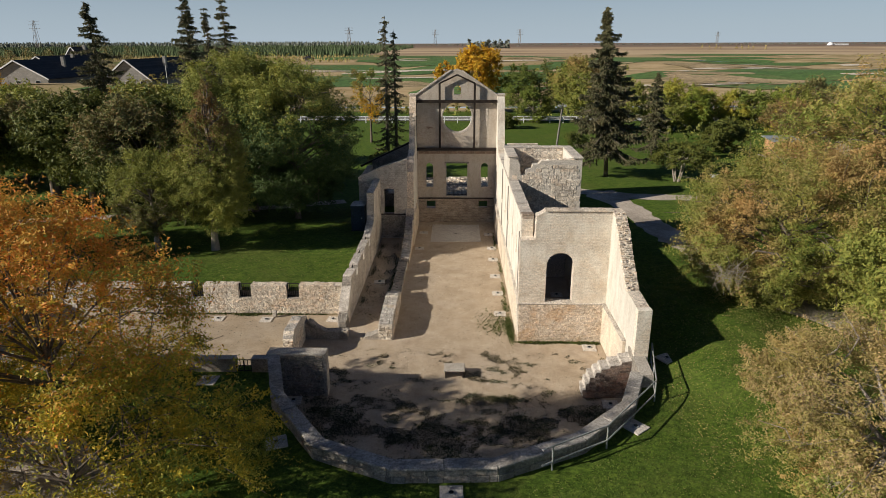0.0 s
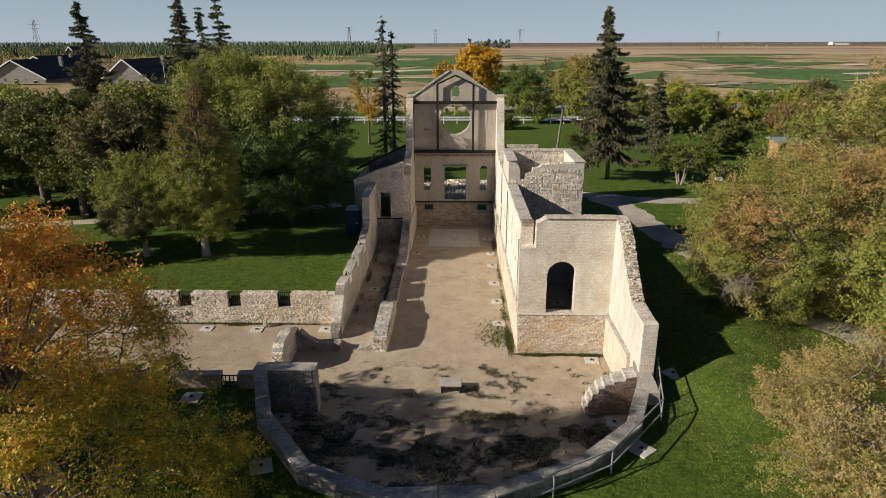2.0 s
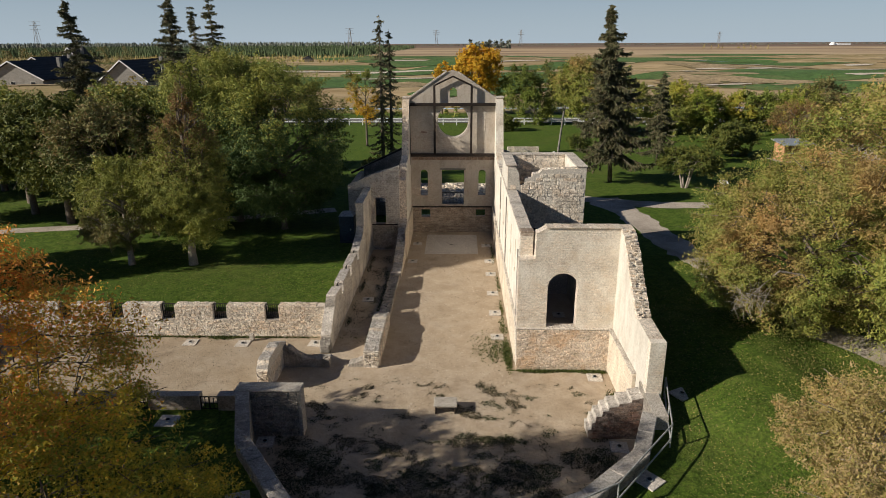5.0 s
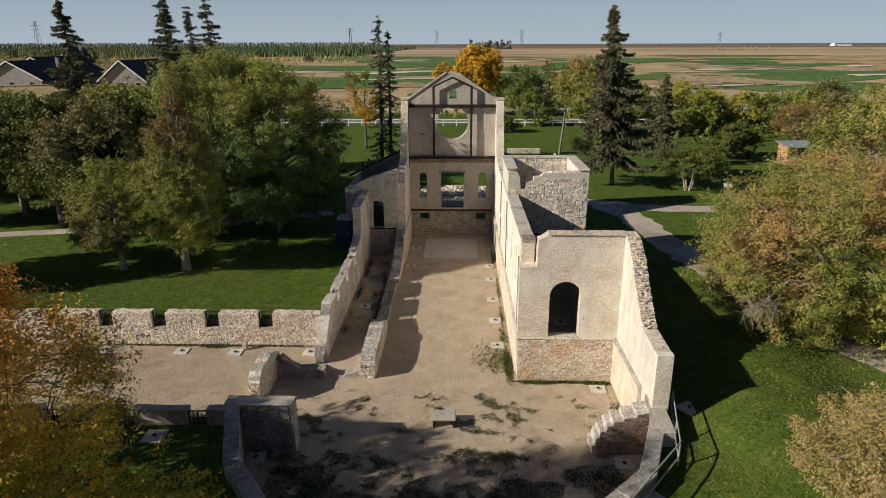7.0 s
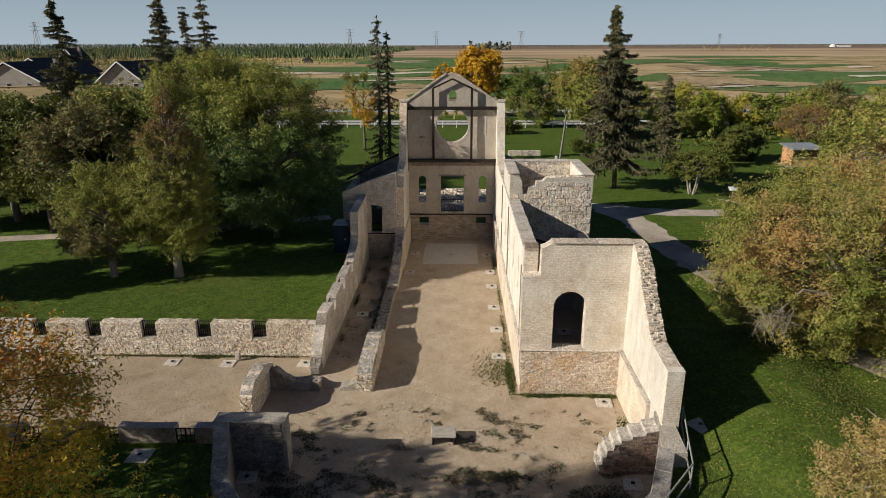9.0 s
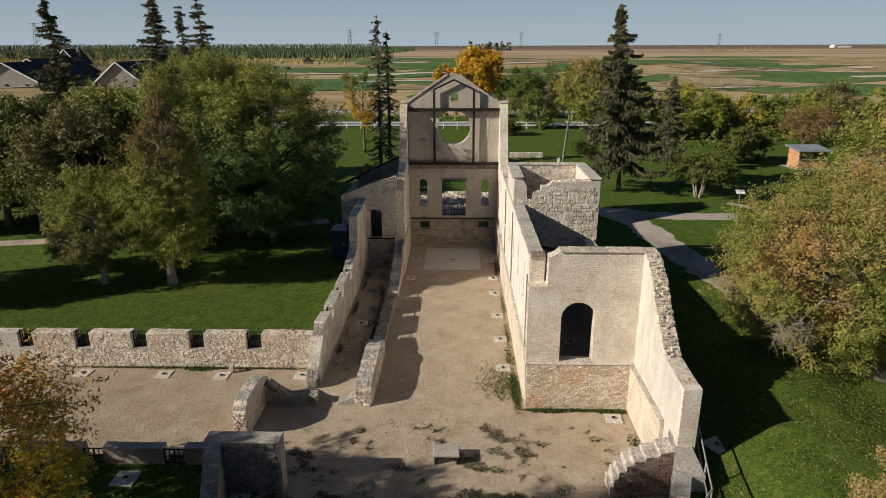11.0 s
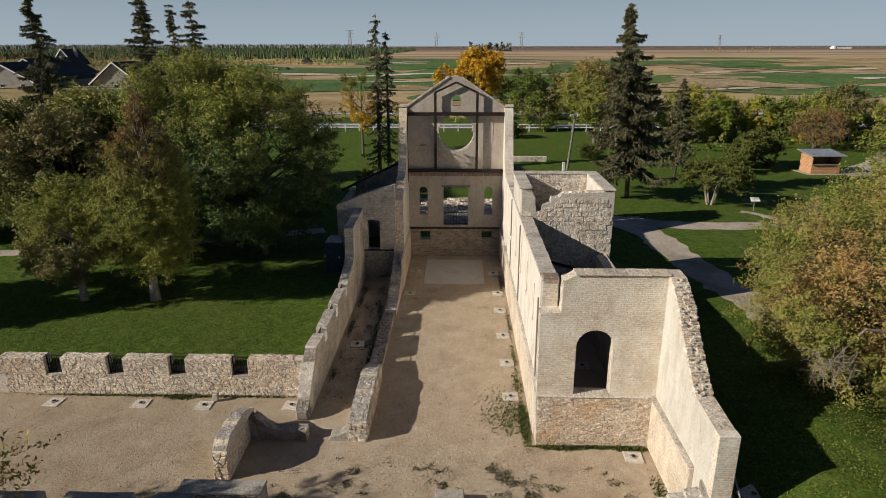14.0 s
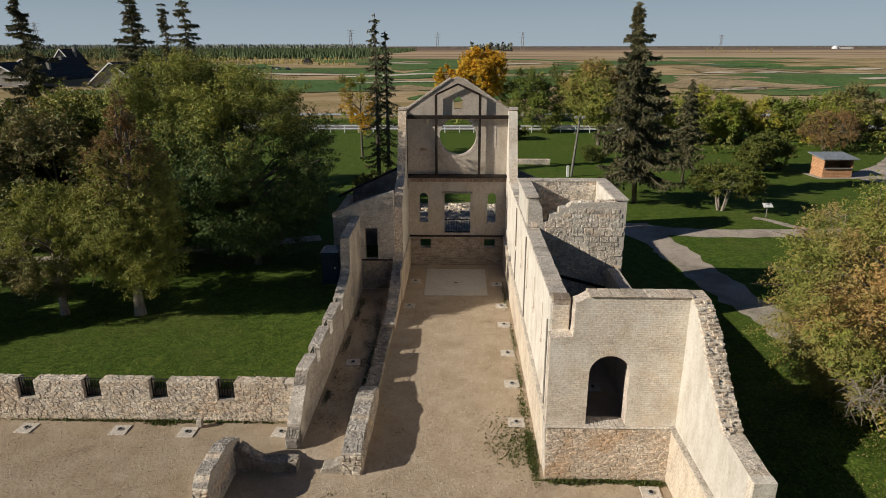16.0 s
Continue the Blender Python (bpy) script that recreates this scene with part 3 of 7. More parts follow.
def rubble_line(parent, material, pts, width, size=0.28, seed=0, most=120, per=1.0, proud=0.11):
    """Flat-lying stones along the broken top of a wall, through pts (x, y, z); width across it as a vector."""
    for k, (p0, p1) in enumerate(zip(pts, pts[1:])):
        p0, p1, w = Vector(p0), Vector(p1), Vector(width)
        x, z = (p1 - p0).normalized(), w.normalized()
        if z.cross(x).z > 0:
            p0, x = p1, -x
        y = z.cross(x).normalized()
        m = Matrix((x, y, z)).transposed().to_4x4()
        m.translation = p0
        rubble_face(parent, material, m, [(0, (p1 - Vector(pts[k])).length, 0.0, w.length)], size * 0.85, size * 0.55, size * proud, seed * 10 + k, most, 0.004, max(per, 0.95))


def cards_mesh(name, pos, size, material, seed, up=0.0, long=1.5, normals=None, fold=0.25, simple=False):
    """Leaves: folded four-cornered blades at pos, turned every way. up: how far they prefer to lie flat."""
    rng = np.random.default_rng(seed)
    n = len(pos)
    nrm = rng.normal(size=(n, 3))
    nrm[:, 2] += up * np.sign(nrm[:, 2] + 0.3) * 1.5
    if normals is not None:
        nrm = nrm * 0.7 + normals
    nrm /= np.linalg.norm(nrm, axis=1, keepdims=True) + 1e-9
    t = np.cross(nrm, rng.normal(size=(n, 3)))
    t /= np.linalg.norm(t, axis=1, keepdims=True) + 1e-9
    b = np.cross(nrm, t)
    s = (size * rng.uniform(0.6, 1.35, n))[:, None]
    tip, side, lift = t * s * 0.5 * long, b * s * 0.42, nrm * s * fold
    if simple:
        v = np.stack([pos - tip, pos + side + lift, pos + tip * 0.8 - side * 0.6], 1).reshape(-1, 3)
    else:
        v = np.stack([pos - tip, pos + side + lift, pos + tip, pos - side + lift], 1).reshape(-1, 3)
    corners = np.array([0, 1, 2] if simple else [0, 1, 2, 0, 2, 3])
    faces = n * len(corners) // 3
    me = bpy.data.meshes.new(name)
    me.vertices.add(len(v))
    me.vertices.foreach_set("co", v.astype(np.float32).ravel())
    me.loops.add(3 * faces)
    idx = (np.arange(n)[:, None] * (3 if simple else 4) + corners[None]).ravel()
    me.loops.foreach_set("vertex_index", idx.astype(np.int32))
    me.polygons.add(faces)
    me.polygons.foreach_set("loop_start", (np.arange(faces) * 3).astype(np.int32))
    me.update(calc_edges=True)
    me.validate()
    me.materials.append(material)
    return me


def in_balls(rng, centres, radii, n):
    """Points along short twigs that spring outwards from a cloud of balls."""
    centres, radii = np.asarray(centres), np.asarray(radii)
    w = radii ** 2
    subs = len(centres) * 26
    k = rng.choice(len(centres), subs, p=w / w.sum())
    d = rng.normal(size=(subs, 3))
    d /= np.linalg.norm(d, axis=1, keepdims=True)
    foot = centres[k] + d * (rng.uniform(0.15, 0.85, subs) * radii[k])[:, None] * np.array([1, 1, 0.8])
    mean = centres.mean(0)
    out = (foot - mean) / (np.linalg.norm(foot - mean, axis=1, keepdims=True) + 1e-6)
    run = d * 0.7 + out * 0.8 + rng.normal(size=(subs, 3)) * 0.45 + np.array([0, 0, 0.25])
    run /= np.linalg.norm(run, axis=1, keepdims=True)
    run *= (radii[k] * rng.uniform(0.5, 1.15, subs))[:, None]
    j = rng.choice(subs, n, p=rng.dirichlet(np.full(subs, 1.8)))
    f = rng.random(n) ** 0.8
    off = rng.normal(size=(n, 3)) * (radii[k][j] * (0.20 - 0.13 * f))[:, None] * np.array([1.1, 1.1, 0.75])
    return foot[j] + run[j] * f[:, None] + off, d[j] * 0.6 + out[j] * 0.7


def ground_z(y):
    """Height of the lawn: level by the ruin, falling gently away beyond the paths."""
    for (ya, za), (yb, zb) in zip(LEVELS, LEVELS[1:]):
        if y <= yb:
            return za + (zb - za) * max(0.0, (y - ya) / (yb - ya))
    return LEVELS[-1][1]


def hill_z(x, y):
    """Rolling mounds of the golf links beyond the road."""
    fade = min(1.0, max(0.0, (y - 126) / 40)) * min(1.0, max(0.0, (740 - y) / 160)) * min(1.0, max(0.0, (900 - abs(x)) / 150))
    if fade <= 0:
        return 0.0
    h = noise.noise((x / 85, y / 60, 3.1)) + 0.8 * noise.noise((x / 170, y / 120, 5.5))
    return fade * (1.6 + 3.0 * h)


LEVELS = [(-4900, 1.4), (34, 1.4), (60, 0.9), (130, 0.0), (4900, 0.0)]


def make_tree(name, label, at, height, base, reach, leaf, n, size, clumps=26, lump=0.30, seed=0, trunk_r=0.22, bark=None, shape="round", low_leaf=None, low_cut=0.5, lean=(0, 0), bare=0.0, stems=1, group="", skew=1.0, simple=False):
    """A broad-leaved tree: stem, limbs that end in leaf clumps, and an uneven crown. at: foot; base: where the crown begins; reach: crown radius."""
    rng = np.random.default_rng(seed)
    root = thing(name, label, "tree", (at[0], at[1], 0), 0, group)
    mid, half = (height + base) / 2, (height - base) / 2
    cs, rs = [], []
    for i in range(clumps):
        for _ in range(30):
            d = rng.normal(size=3)
            d /= np.linalg.norm(d)
            f = rng.uniform(0.45, 1.0) ** 0.6
            z = mid + d[2] * half * f * 0.86
            h = (z - base) / max(0.1, height - base)
            if shape == "cone":
                lim = reach * (1.03 - h) ** 0.9 * (0.6 + 0.4 * min(1, h * 6))
            elif shape == "bell":
                lim = reach * (1.02 - 0.42 * h)
            elif shape == "spread":
                lim = reach * (0.55 + 0.55 * math.sin(math.pi * min(1, max(0, h * 0.9 + 0.1))))
            else:
                lim = reach
            if shape == "dome":
                h = rng.random() ** 1.1
                z = base + (height - base) * (0.04 + 0.90 * h)
                f = 0.15 + 0.85 * rng.random() ** 0.5
                lim = reach * (1 - 0.78 * h ** 1.7) / (math.hypot(d[0], d[1]) + 1e-6) * 1.1
            c = np.array([d[0] * lim * f * 0.82, d[1] * lim * f * 0.82 * skew, z]) + np.array([lean[0], lean[1], 0]) * h
            if all(np.linalg.norm((c - o) * (1, 1, 1.2)) > reach * lump * 0.75 for o in cs):
                break
        cs.append(c)
        rs.append(reach * lump * rng.uniform(0.65, 1.25) * (1.0 if shape != "cone" else 0.35 + 0.85 * (1 - h)))
    cs, rs = np.array(cs), np.array(rs)
    bm = bmesh.new()
    bark = bark or M_BARK
    for s in range(stems):
        a = 2 * math.pi * s / stems + seed
        off = Vector((math.cos(a), math.sin(a), 0)) * (0.0 if stems == 1 else 0.25) + Vector((0, 0, ground_z(at[1])))
        spread = Vector((math.cos(a), math.sin(a), 0)) * (0.0 if stems == 1 else reach * 0.4)
        top = Vector((lean[0], lean[1], base + (height - base) * 0.72)) + spread
        pts = [off, Vector((off.x * 1.1, off.y * 1.1, (off.z + base) / 2 + 0.2)) + spread * 0.2, Vector((lean[0] * 0.4, lean[1] * 0.4, base + (height - base) * 0.3)) + spread * 0.6, top]
        add_tube(bm, [pts[0] - Vector((0, 0, 0.1)), *pts], [trunk_r * 1.5, trunk_r * 1.25, trunk_r, trunk_r * 0.6, trunk_r * 0.15], 8)
    trunk = part("trunk", bm, bark, root, smooth=True)
    bm = bmesh.new()
    main = [k for k in range(len(cs)) if k % 4 == 0]
    for k, (c, r) in enumerate(zip(cs, rs)):
        h = max(base * 0.75, min(c[2] - r * 0.4, base + (height - base) * 0.62))
        f = h / height
        p0 = Vector((lean[0] * f, lean[1] * f, h * 0.85))
        if k % 4:
            near = min(main, key=lambda q: np.linalg.norm(cs[q] - c))
            p0 = p0.lerp(Vector(cs[near]), 0.62)
        p2 = Vector(c)
        p1 = p0.lerp(p2, 0.55) + Vector((rng.normal() * 0.15, rng.normal() * 0.15, 0.12 * (p2 - p0).length))
        add_tube(bm, [p0, p1, p2], [trunk_r * (0.15 if k % 4 else 0.42), trunk_r * (0.10 if k % 4 else 0.24), trunk_r * 0.05], 5, False)
        for _ in range(3 if bare else 2):
            q = p2 + Vector(rng.normal(size=3)) * r * 0.75
            add_tube(bm, [p1.lerp(p2, 0.6), (p1 + q) / 2 + Vector((0, 0, 0.1)), q], [trunk_r * 0.16, trunk_r * 0.09, 0.01], 4, False)
    part("branchwork", bm, M_BARK if shape == "cone" else bark, trunk, smooth=True)["kind"] = "stuff"
    pts, nrm = in_balls(rng, cs, rs, n)
    sets = [("crown", pts, nrm, leaf)]
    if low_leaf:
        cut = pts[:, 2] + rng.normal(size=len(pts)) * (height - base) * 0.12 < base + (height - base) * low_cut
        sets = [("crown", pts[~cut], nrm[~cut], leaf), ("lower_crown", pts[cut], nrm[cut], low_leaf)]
    for nm, p, d, mat in sets:
        ob = new(nm, cards_mesh(nm, p, size, mat, seed + 7, 0.3, 1.8, d * 0.75, 0.25, simple))
        ob.parent = root
    return root


def make_spruce(name, label, at, height, reach, seed=0, n=9000, thin=0.0, group="", size=0.25, base=None, droop=0.35, gap=0.032, taper=1.1, lean=0.0):
    """A conifer: straight or leaning stem, whorls of drooping boughs with side twigs and hanging needle sprays."""
    rng = np.random.default_rng(seed)
    root = thing(name, label, "tree", (at[0], at[1], 0), 0, group)
    foot = ground_z(at[1])
    base = height * 0.10 + foot if base is None else base

    def stem(z):
        return np.array([lean * ((z - foot) / height) ** 1.2, 0.0, z])

    bm = bmesh.new()
    levels = [foot - 0.1, *(foot + (height - foot) * f for f in (0.25, 0.5, 0.75, 1.0))]
    add_tube(bm, [stem(max(z, foot)) if z > foot else (0, 0, z) for z in levels], [0.013 * height, 0.011 * height, 0.008 * height, 0.004 * height, 0.01], 8)
    trunk = part("trunk", bm, M_BARK, root, smooth=True)
    bm = bmesh.new()
    a_s, d_s, w_s = [], [], []
    z = base
    while z < height * 0.99:
        h = (z - base) / (height - base)
        r0 = reach * (1 - h) ** taper * (0.80 + 0.20 * min(1, h * 5)) + 0.12
        k = 8 if h < 0.6 else 6
        a0 = rng.uniform(0, 6.28)
        for i in range(k):
            if rng.random() < thin:
                continue
            a = a0 + 2 * math.pi * i / k + rng.normal() * 0.25
            r = r0 * rng.uniform(0.30, 1.20)
            out = np.array([math.cos(a), math.sin(a), 0])
            side = np.array([-out[1], out[0], 0])
            p0 = stem(max(foot, min(height, z + rng.normal() * height * gap * 0.45)))
            steps = np.linspace(0, 1, 6)
            line = [p0 + out * r * f + np.array([0, 0, -droop * r * (1.35 * f - 0.75 * f ** 2.6)]) + side * r * 0.05 * math.sin(f * 3 + i) for f in steps]
            add_tube(bm, line[::2] + [line[-1]], [0.014 * r + 0.012, 0.009 * r + 0.008, 0.006 * r + 0.004, 0.004], 4, False)
            for j in range(1, 6):
                f = steps[j]
                along = line[j] - line[j - 1]
                a_s.append(line[j - 1])
                d_s.append(along)
                w_s.append(0.5 * r)
                for sgn in (-1, 1):
                    for q in (0.0, 0.5):
                        t = (along / (np.linalg.norm(along) + 1e-6) * 0.75 + side * sgn * rng.uniform(0.5, 1.1) + np.array([0, 0, -0.35 - 0.5 * droop * rng.random()]))
                        ln = r * 0.34 * (1.15 - 0.75 * f) * rng.uniform(0.6, 1.2) + 0.06
                        a_s.append(line[j - 1] + along * q)
                        d_s.append(t / np.linalg.norm(t) * ln)
                        w_s.append(ln)
        z += height * gap * rng.uniform(0.6, 1.3) * (1 - 0.62 * h)
    part("branchwork", bm, M_BARK, trunk)["kind"] = "stuff"
    A, D, w = np.array(a_s), np.array(d_s), np.array(w_s)
    k = rng.choice(len(A), n, p=w / w.sum())
    p = A[k] + D[k] * rng.uniform(0, 1, n)[:, None] + rng.normal(size=(n, 3)) * 0.02
    run = D[k] / (np.linalg.norm(D[k], axis=1, keepdims=True) + 1e-6) * 0.8 + rng.normal(size=(n, 3)) * 0.42
    run[:, 2] -= 0.30 + 0.35 * droop
    run /= np.linalg.norm(run, axis=1, keepdims=True)
    across = np.cross(run, rng.normal(size=(n, 3)))
    across /= np.linalg.norm(across, axis=1, keepdims=True) + 1e-6
    ln = size * rng.uniform(0.6, 1.4, n)[:, None]
    v = np.stack([p - across * ln * 0.20, p + across * ln * 0.20, p + run * ln * 1.25], 1).reshape(-1, 3)
    ob = new("crown", triangles_mesh("crown", v, M_NEEDLE))
    ob.parent = root
    return root


def triangles_mesh(name, v, material):
    """A mesh of loose triangles, three points each."""
    me = bpy.data.meshes.new(name)
    faces = len(v) // 3
    me.vertices.add(len(v))
    me.vertices.foreach_set("co", v.astype(np.float32).ravel())
    me.loops.add(3 * faces)
    me.loops.foreach_set("vertex_index", np.arange(3 * faces, dtype=np.int32))
    me.polygons.add(faces)
    me.polygons.foreach_set("loop_start", (np.arange(faces) * 3).astype(np.int32))
    me.update(calc_edges=True)
    me.validate()
    me.materials.append(material)
    return me


def scatter_cards(name, label, category, pts, size, material, seed, up=0.0, long=1.6, simple=False):
    ob = new(name, cards_mesh(name, np.asarray(pts, float), size, material, seed, up, long, None, 0.25, simple))
    return tagged(ob, label, category, kind="stuff")


# ---- ground ----
PIT = [(-26.2, -5.55), (-8.45, -5.55), (-8.35, -6.0), (-7.25, -9.1), (-4.9, -12.2), (-2.0, -13.5), (1.55, -13.3), (4.75, -11.65), (7.05, -9.4), (8.05, -6.9), (8.5, -5.6), (8.5, 0.9), (8.05, 0.9), (8.05, 10.5), (8.2, 14.9), (3.95, 14.9), (3.95, 24.9), (-3.75, 24.9), (-3.75, 19.7), (-6.45, 19.7), (-6.45, 3.9), (-26.2, 3.9)]


def ground_sheet():
    """The lawn with the sunken ruin left out of it, and the country beyond in wide bands."""
    bm = bmesh.new()
    far = 4900
    loops = [[(-far, -far), (far, -far), (far, 34), (-far, 34)], PIT]
    edges = []
    for loop in loops:
        vs = [bm.verts.new((x, y, 1.4)) for x, y in loop]
        edges += [bm.edges.new((vs[i], vs[(i + 1) % len(vs)])) for i in range(len(vs))]
    bmesh.ops.triangle_fill(bm, use_beauty=True, edges=edges)
    xs = [-far, -900] + [-600 + 8 * i for i in range(163)] + [900, far]
    ys = [130 + 6 * i for i in range(103)]
    grid = [[bm.verts.new((x, y, hill_z(x, y))) for x in xs] for y in ys]
    for r0, r1 in zip(grid, grid[1:]):
        for i in range(len(xs) - 1):
            bm.faces.new((r0[i], r0[i + 1], r1[i + 1], r1[i]))
    for (ya, za), (yb, zb) in (LEVELS[1:3], LEVELS[2:4], ((ys[-1], 0.0), LEVELS[4])):
        bm.faces.new([bm.verts.new(p) for p in ((-far, ya, za), (far, ya, za), (far, yb, zb), (-far, yb, zb))])
    bmesh.ops.remove_doubles(bm, verts=bm.verts[:], dist=0.001)
    bm.normal_update()
    for f in bm.faces:
        if f.normal.z < 0:
            f.normal_flip()
    return bm


tagged(part("ground", ground_sheet(), M_LAWN), "mown grass lawn running out to fields and fairways", "ground", kind="structure")


def rise(v, v0, v1):
    f = min(1.0, max(0.0, (v - v0) / (v1 - v0)))
    return f * f * (3 - 2 * f)


def bank_z(x, y):
    """Height of the grassy bank beside the side room over the lawn."""
    return 0.88 * rise(x, 9.25, 12.6) * (1 - rise(x, 14.4, 18.6)) * rise(y, -12.5, -6.0) * (1 - rise(y, 1.5, 5.5))


def bank_sheet():
    bm = bmesh.new()
    xs, ys = [9.25 + 0.45 * i for i in range(22)], [-12.6 + 0.5 * i for i in range(38)]
    grid = [[bm.verts.new((x, y, 1.392 + bank_z(x, y) * (1 + 0.05 * math.sin(x * 2.1 + y * 1.3)))) for x in xs] for y in ys]
    for r0, r1 in zip(grid, grid[1:]):
        for i in range(len(xs) - 1):
            bm.faces.new((r0[i], r0[i + 1], r1[i + 1], r1[i]))
    return bm


tagged(part("ground_bank", bank_sheet(), M_LAWN, smooth=True), "low grassy bank heaped beside the ruin", "ground", kind="structure")


def flat(pts, z, step=0.0, amp=0.0, seed=0):
    """A thin sheet with the outline pts, its edge made uneven."""
    out = ragged([*pts, pts[0]], step, amp, seed)[:-1] if step else pts
    bm = bmesh.new()
    vs = [bm.verts.new((x, y, z)) for x, y in out]
    bmesh.ops.triangle_fill(bm, use_beauty=True, edges=[bm.edges.new((vs[i], vs[(i + 1) % len(vs)])) for i in range(len(vs))])
    bm.normal_update()
    for f in bm.faces:
        if f.normal.z < 0:
            f.normal_flip()
    return bm


def ribbon(line, widths, z, worn=0.0):
    """A path of changing width along a line."""
    bm = bmesh.new()
    rows = []
    rnd = random.Random(len(line))
    for i, p in enumerate(line):
        d = (Vector(line[min(i + 1, len(line) - 1)]) - Vector(line[max(i - 1, 0)])).normalized()
        s = Vector((-d.y, d.x)) * widths[i] / 2
        e, g = 1 + rnd.uniform(-worn, worn), 1 + rnd.uniform(-worn, worn)
        rows.append((bm.verts.new((p[0] + s.x * e, p[1] + s.y * e, z)), bm.verts.new((p[0] - s.x * g, p[1] - s.y * g, z))))
    for a, b in zip(rows, rows[1:]):
        bm.faces.new((a[1], b[1], b[0], a[0]))
    return bm


def smooth_line(pts, k=6):
    """Points along a soft curve through pts."""
    out = []
    P = [Vector(p) for p in pts]
    for i in range(len(P) - 1):
        a, b, c, d = P[max(i - 1, 0)], P[i], P[i + 1], P[min(i + 2, len(P) - 1)]
        for j in range(k):
            t = j / k
            out.append(0.5 * (2 * b + (c - a) * t + (2 * a - 5 * b + 4 * c - d) * t * t + (3 * b - a - 3 * c + d) * t ** 3))
    return [*out, P[-1]]


APSE = [(-8.35, -5.9), (-7.5, -9.1), (-5.05, -12.45), (-2.1, -13.75), (1.6, -13.58), (4.9, -11.95), (7.3, -9.6), (8.35, -7.0), (8.75, -5.6)]
# court floor, angle-dependent dimness painted as a browner, darker tone
tagged(part("floor_court", flat([(-26.2, -5.9), (-8.6, -5.9), (-8.7, -2.2), (-8.5, 0.4), (-7.0, 1.2), (-6.3, 2.0), (-6.6, 4.0), (-26.2, 4.0)], 0.004, 0.5, 0.1, 71), M_COURT), "brownish gravel floor of the court, dimmer angle toned in", "floor", kind="structure")
tagged(part("floor", flat([(-26.2, -5.6), (-8.2, -5.6), *APSE, (8.6, 0.2), (3.7, 0.2), (3.7, 24.7), (-3.5, 24.7), (-6.5, 19.6), (-6.5, 4.0), (-26.2, 4.0)], 0.0), M_FLOOR), "trodden sandy gravel floor of the sunken ruin", "floor", kind="structure")
tagged(part("floor_room", flat([(4.1, 0.5), (8.2, 0.5), (8.2, 15.0), (4.1, 15.0)], 0.0), M_FLOOR), "sandy gravel floor of the roofless side room", "floor", kind="structure")
setting_z = 1.4
tagged(part("path", ribbon(smooth_line([(44, 31.0), (36, 29.6), (29, 28.6), (22, 28.5), (17.5, 28.9), (12, 31.3), (8.2, 32.4)]), [2.3] * 30 + [3.0] * 25, setting_z + 0.010, 0.15), M_GRAVEL), "grey gravel path across the lawn", "path", kind="structure")
tagged(part("path_side", ribbon(smooth_line([(14.2, 31.0), (15.2, 27), (15.9, 23.2), (16.2, 19.3), (16.9, 14.5), (17.6, 11), (18.6, 4.5), (21.5, -1.0), (27, -6)]), [4.6, 4.2, 3.8, 3.6, 3.2, 3.0] + [2.6] * 50, setting_z + 0.016, 0.22), M_GRAVEL), "grey gravel path beside the ruin", "path", kind="structure")
tagged(part("path_sign", ribbon(smooth_line([(25.6, 33.2), (26.6, 32.4), (27.4, 30.9), (28.6, 29.0)]), [0.9] * 30, setting_z + 0.021, 0.25), M_GRAVEL), "short worn gravel path to the sign", "path", kind="structure")
tagged(part("path_far_lawn", ribbon(smooth_line([(-60, 13), (-46, 16.5), (-35.5, 19.6), (-26, 21.5), (-17, 24.2), (-10.5, 26.6)]), [1.5] * 37, setting_z + 0.010), M_GRAVEL), "pale gravel footpath curving under trees", "path", kind="structure")
tagged(part("pavement", flat([(-40, -40), (-8.5, -40), (-9.2, -16.5), (-10.5, -14.6), (-14.2, -11.3), (-18, -11.0), (-40, -10.0)], setting_z + 0.010, 0.6, 0.10, 3), M_GRAVEL), "worn grey gravel parking area under the maple", "pavement", kind="structure")


def draped(pts, lift, step=0.5, amp=0.15, seed=0):
    """A thin sheet that follows the fall of the lawn."""
    bm = flat(pts, 0.0, step, amp, seed)
    bmesh.ops.subdivide_edges(bm, edges=bm.edges[:], cuts=2, use_grid_fill=True)
    for v in bm.verts:
        v.co.z = ground_z(v.co.y) + lift
    return bm


tagged(part("gravel_bed", draped([(-9.5, 31.0), (-4.8, 27.2), (5.6, 27.2), (8.5, 31.0), (7.6, 36.6), (1.5, 38.6), (-6.0, 37.6)], 0.03, 0.5, 0.15, 8), M_GRAVEL), "pale stony gravel bed behind the gable", "gravel", kind="structure")
tagged(part("pavement_hut", draped([(45.5, 50.2), (49.0, 49.0), (66, 58), (72, 70), (61, 70.5), (54, 62), (46, 54.4)], 0.03, 0.6, 0.15, 9), M_GRAVEL), "pale gravel yard beside the hut", "pavement", kind="structure")


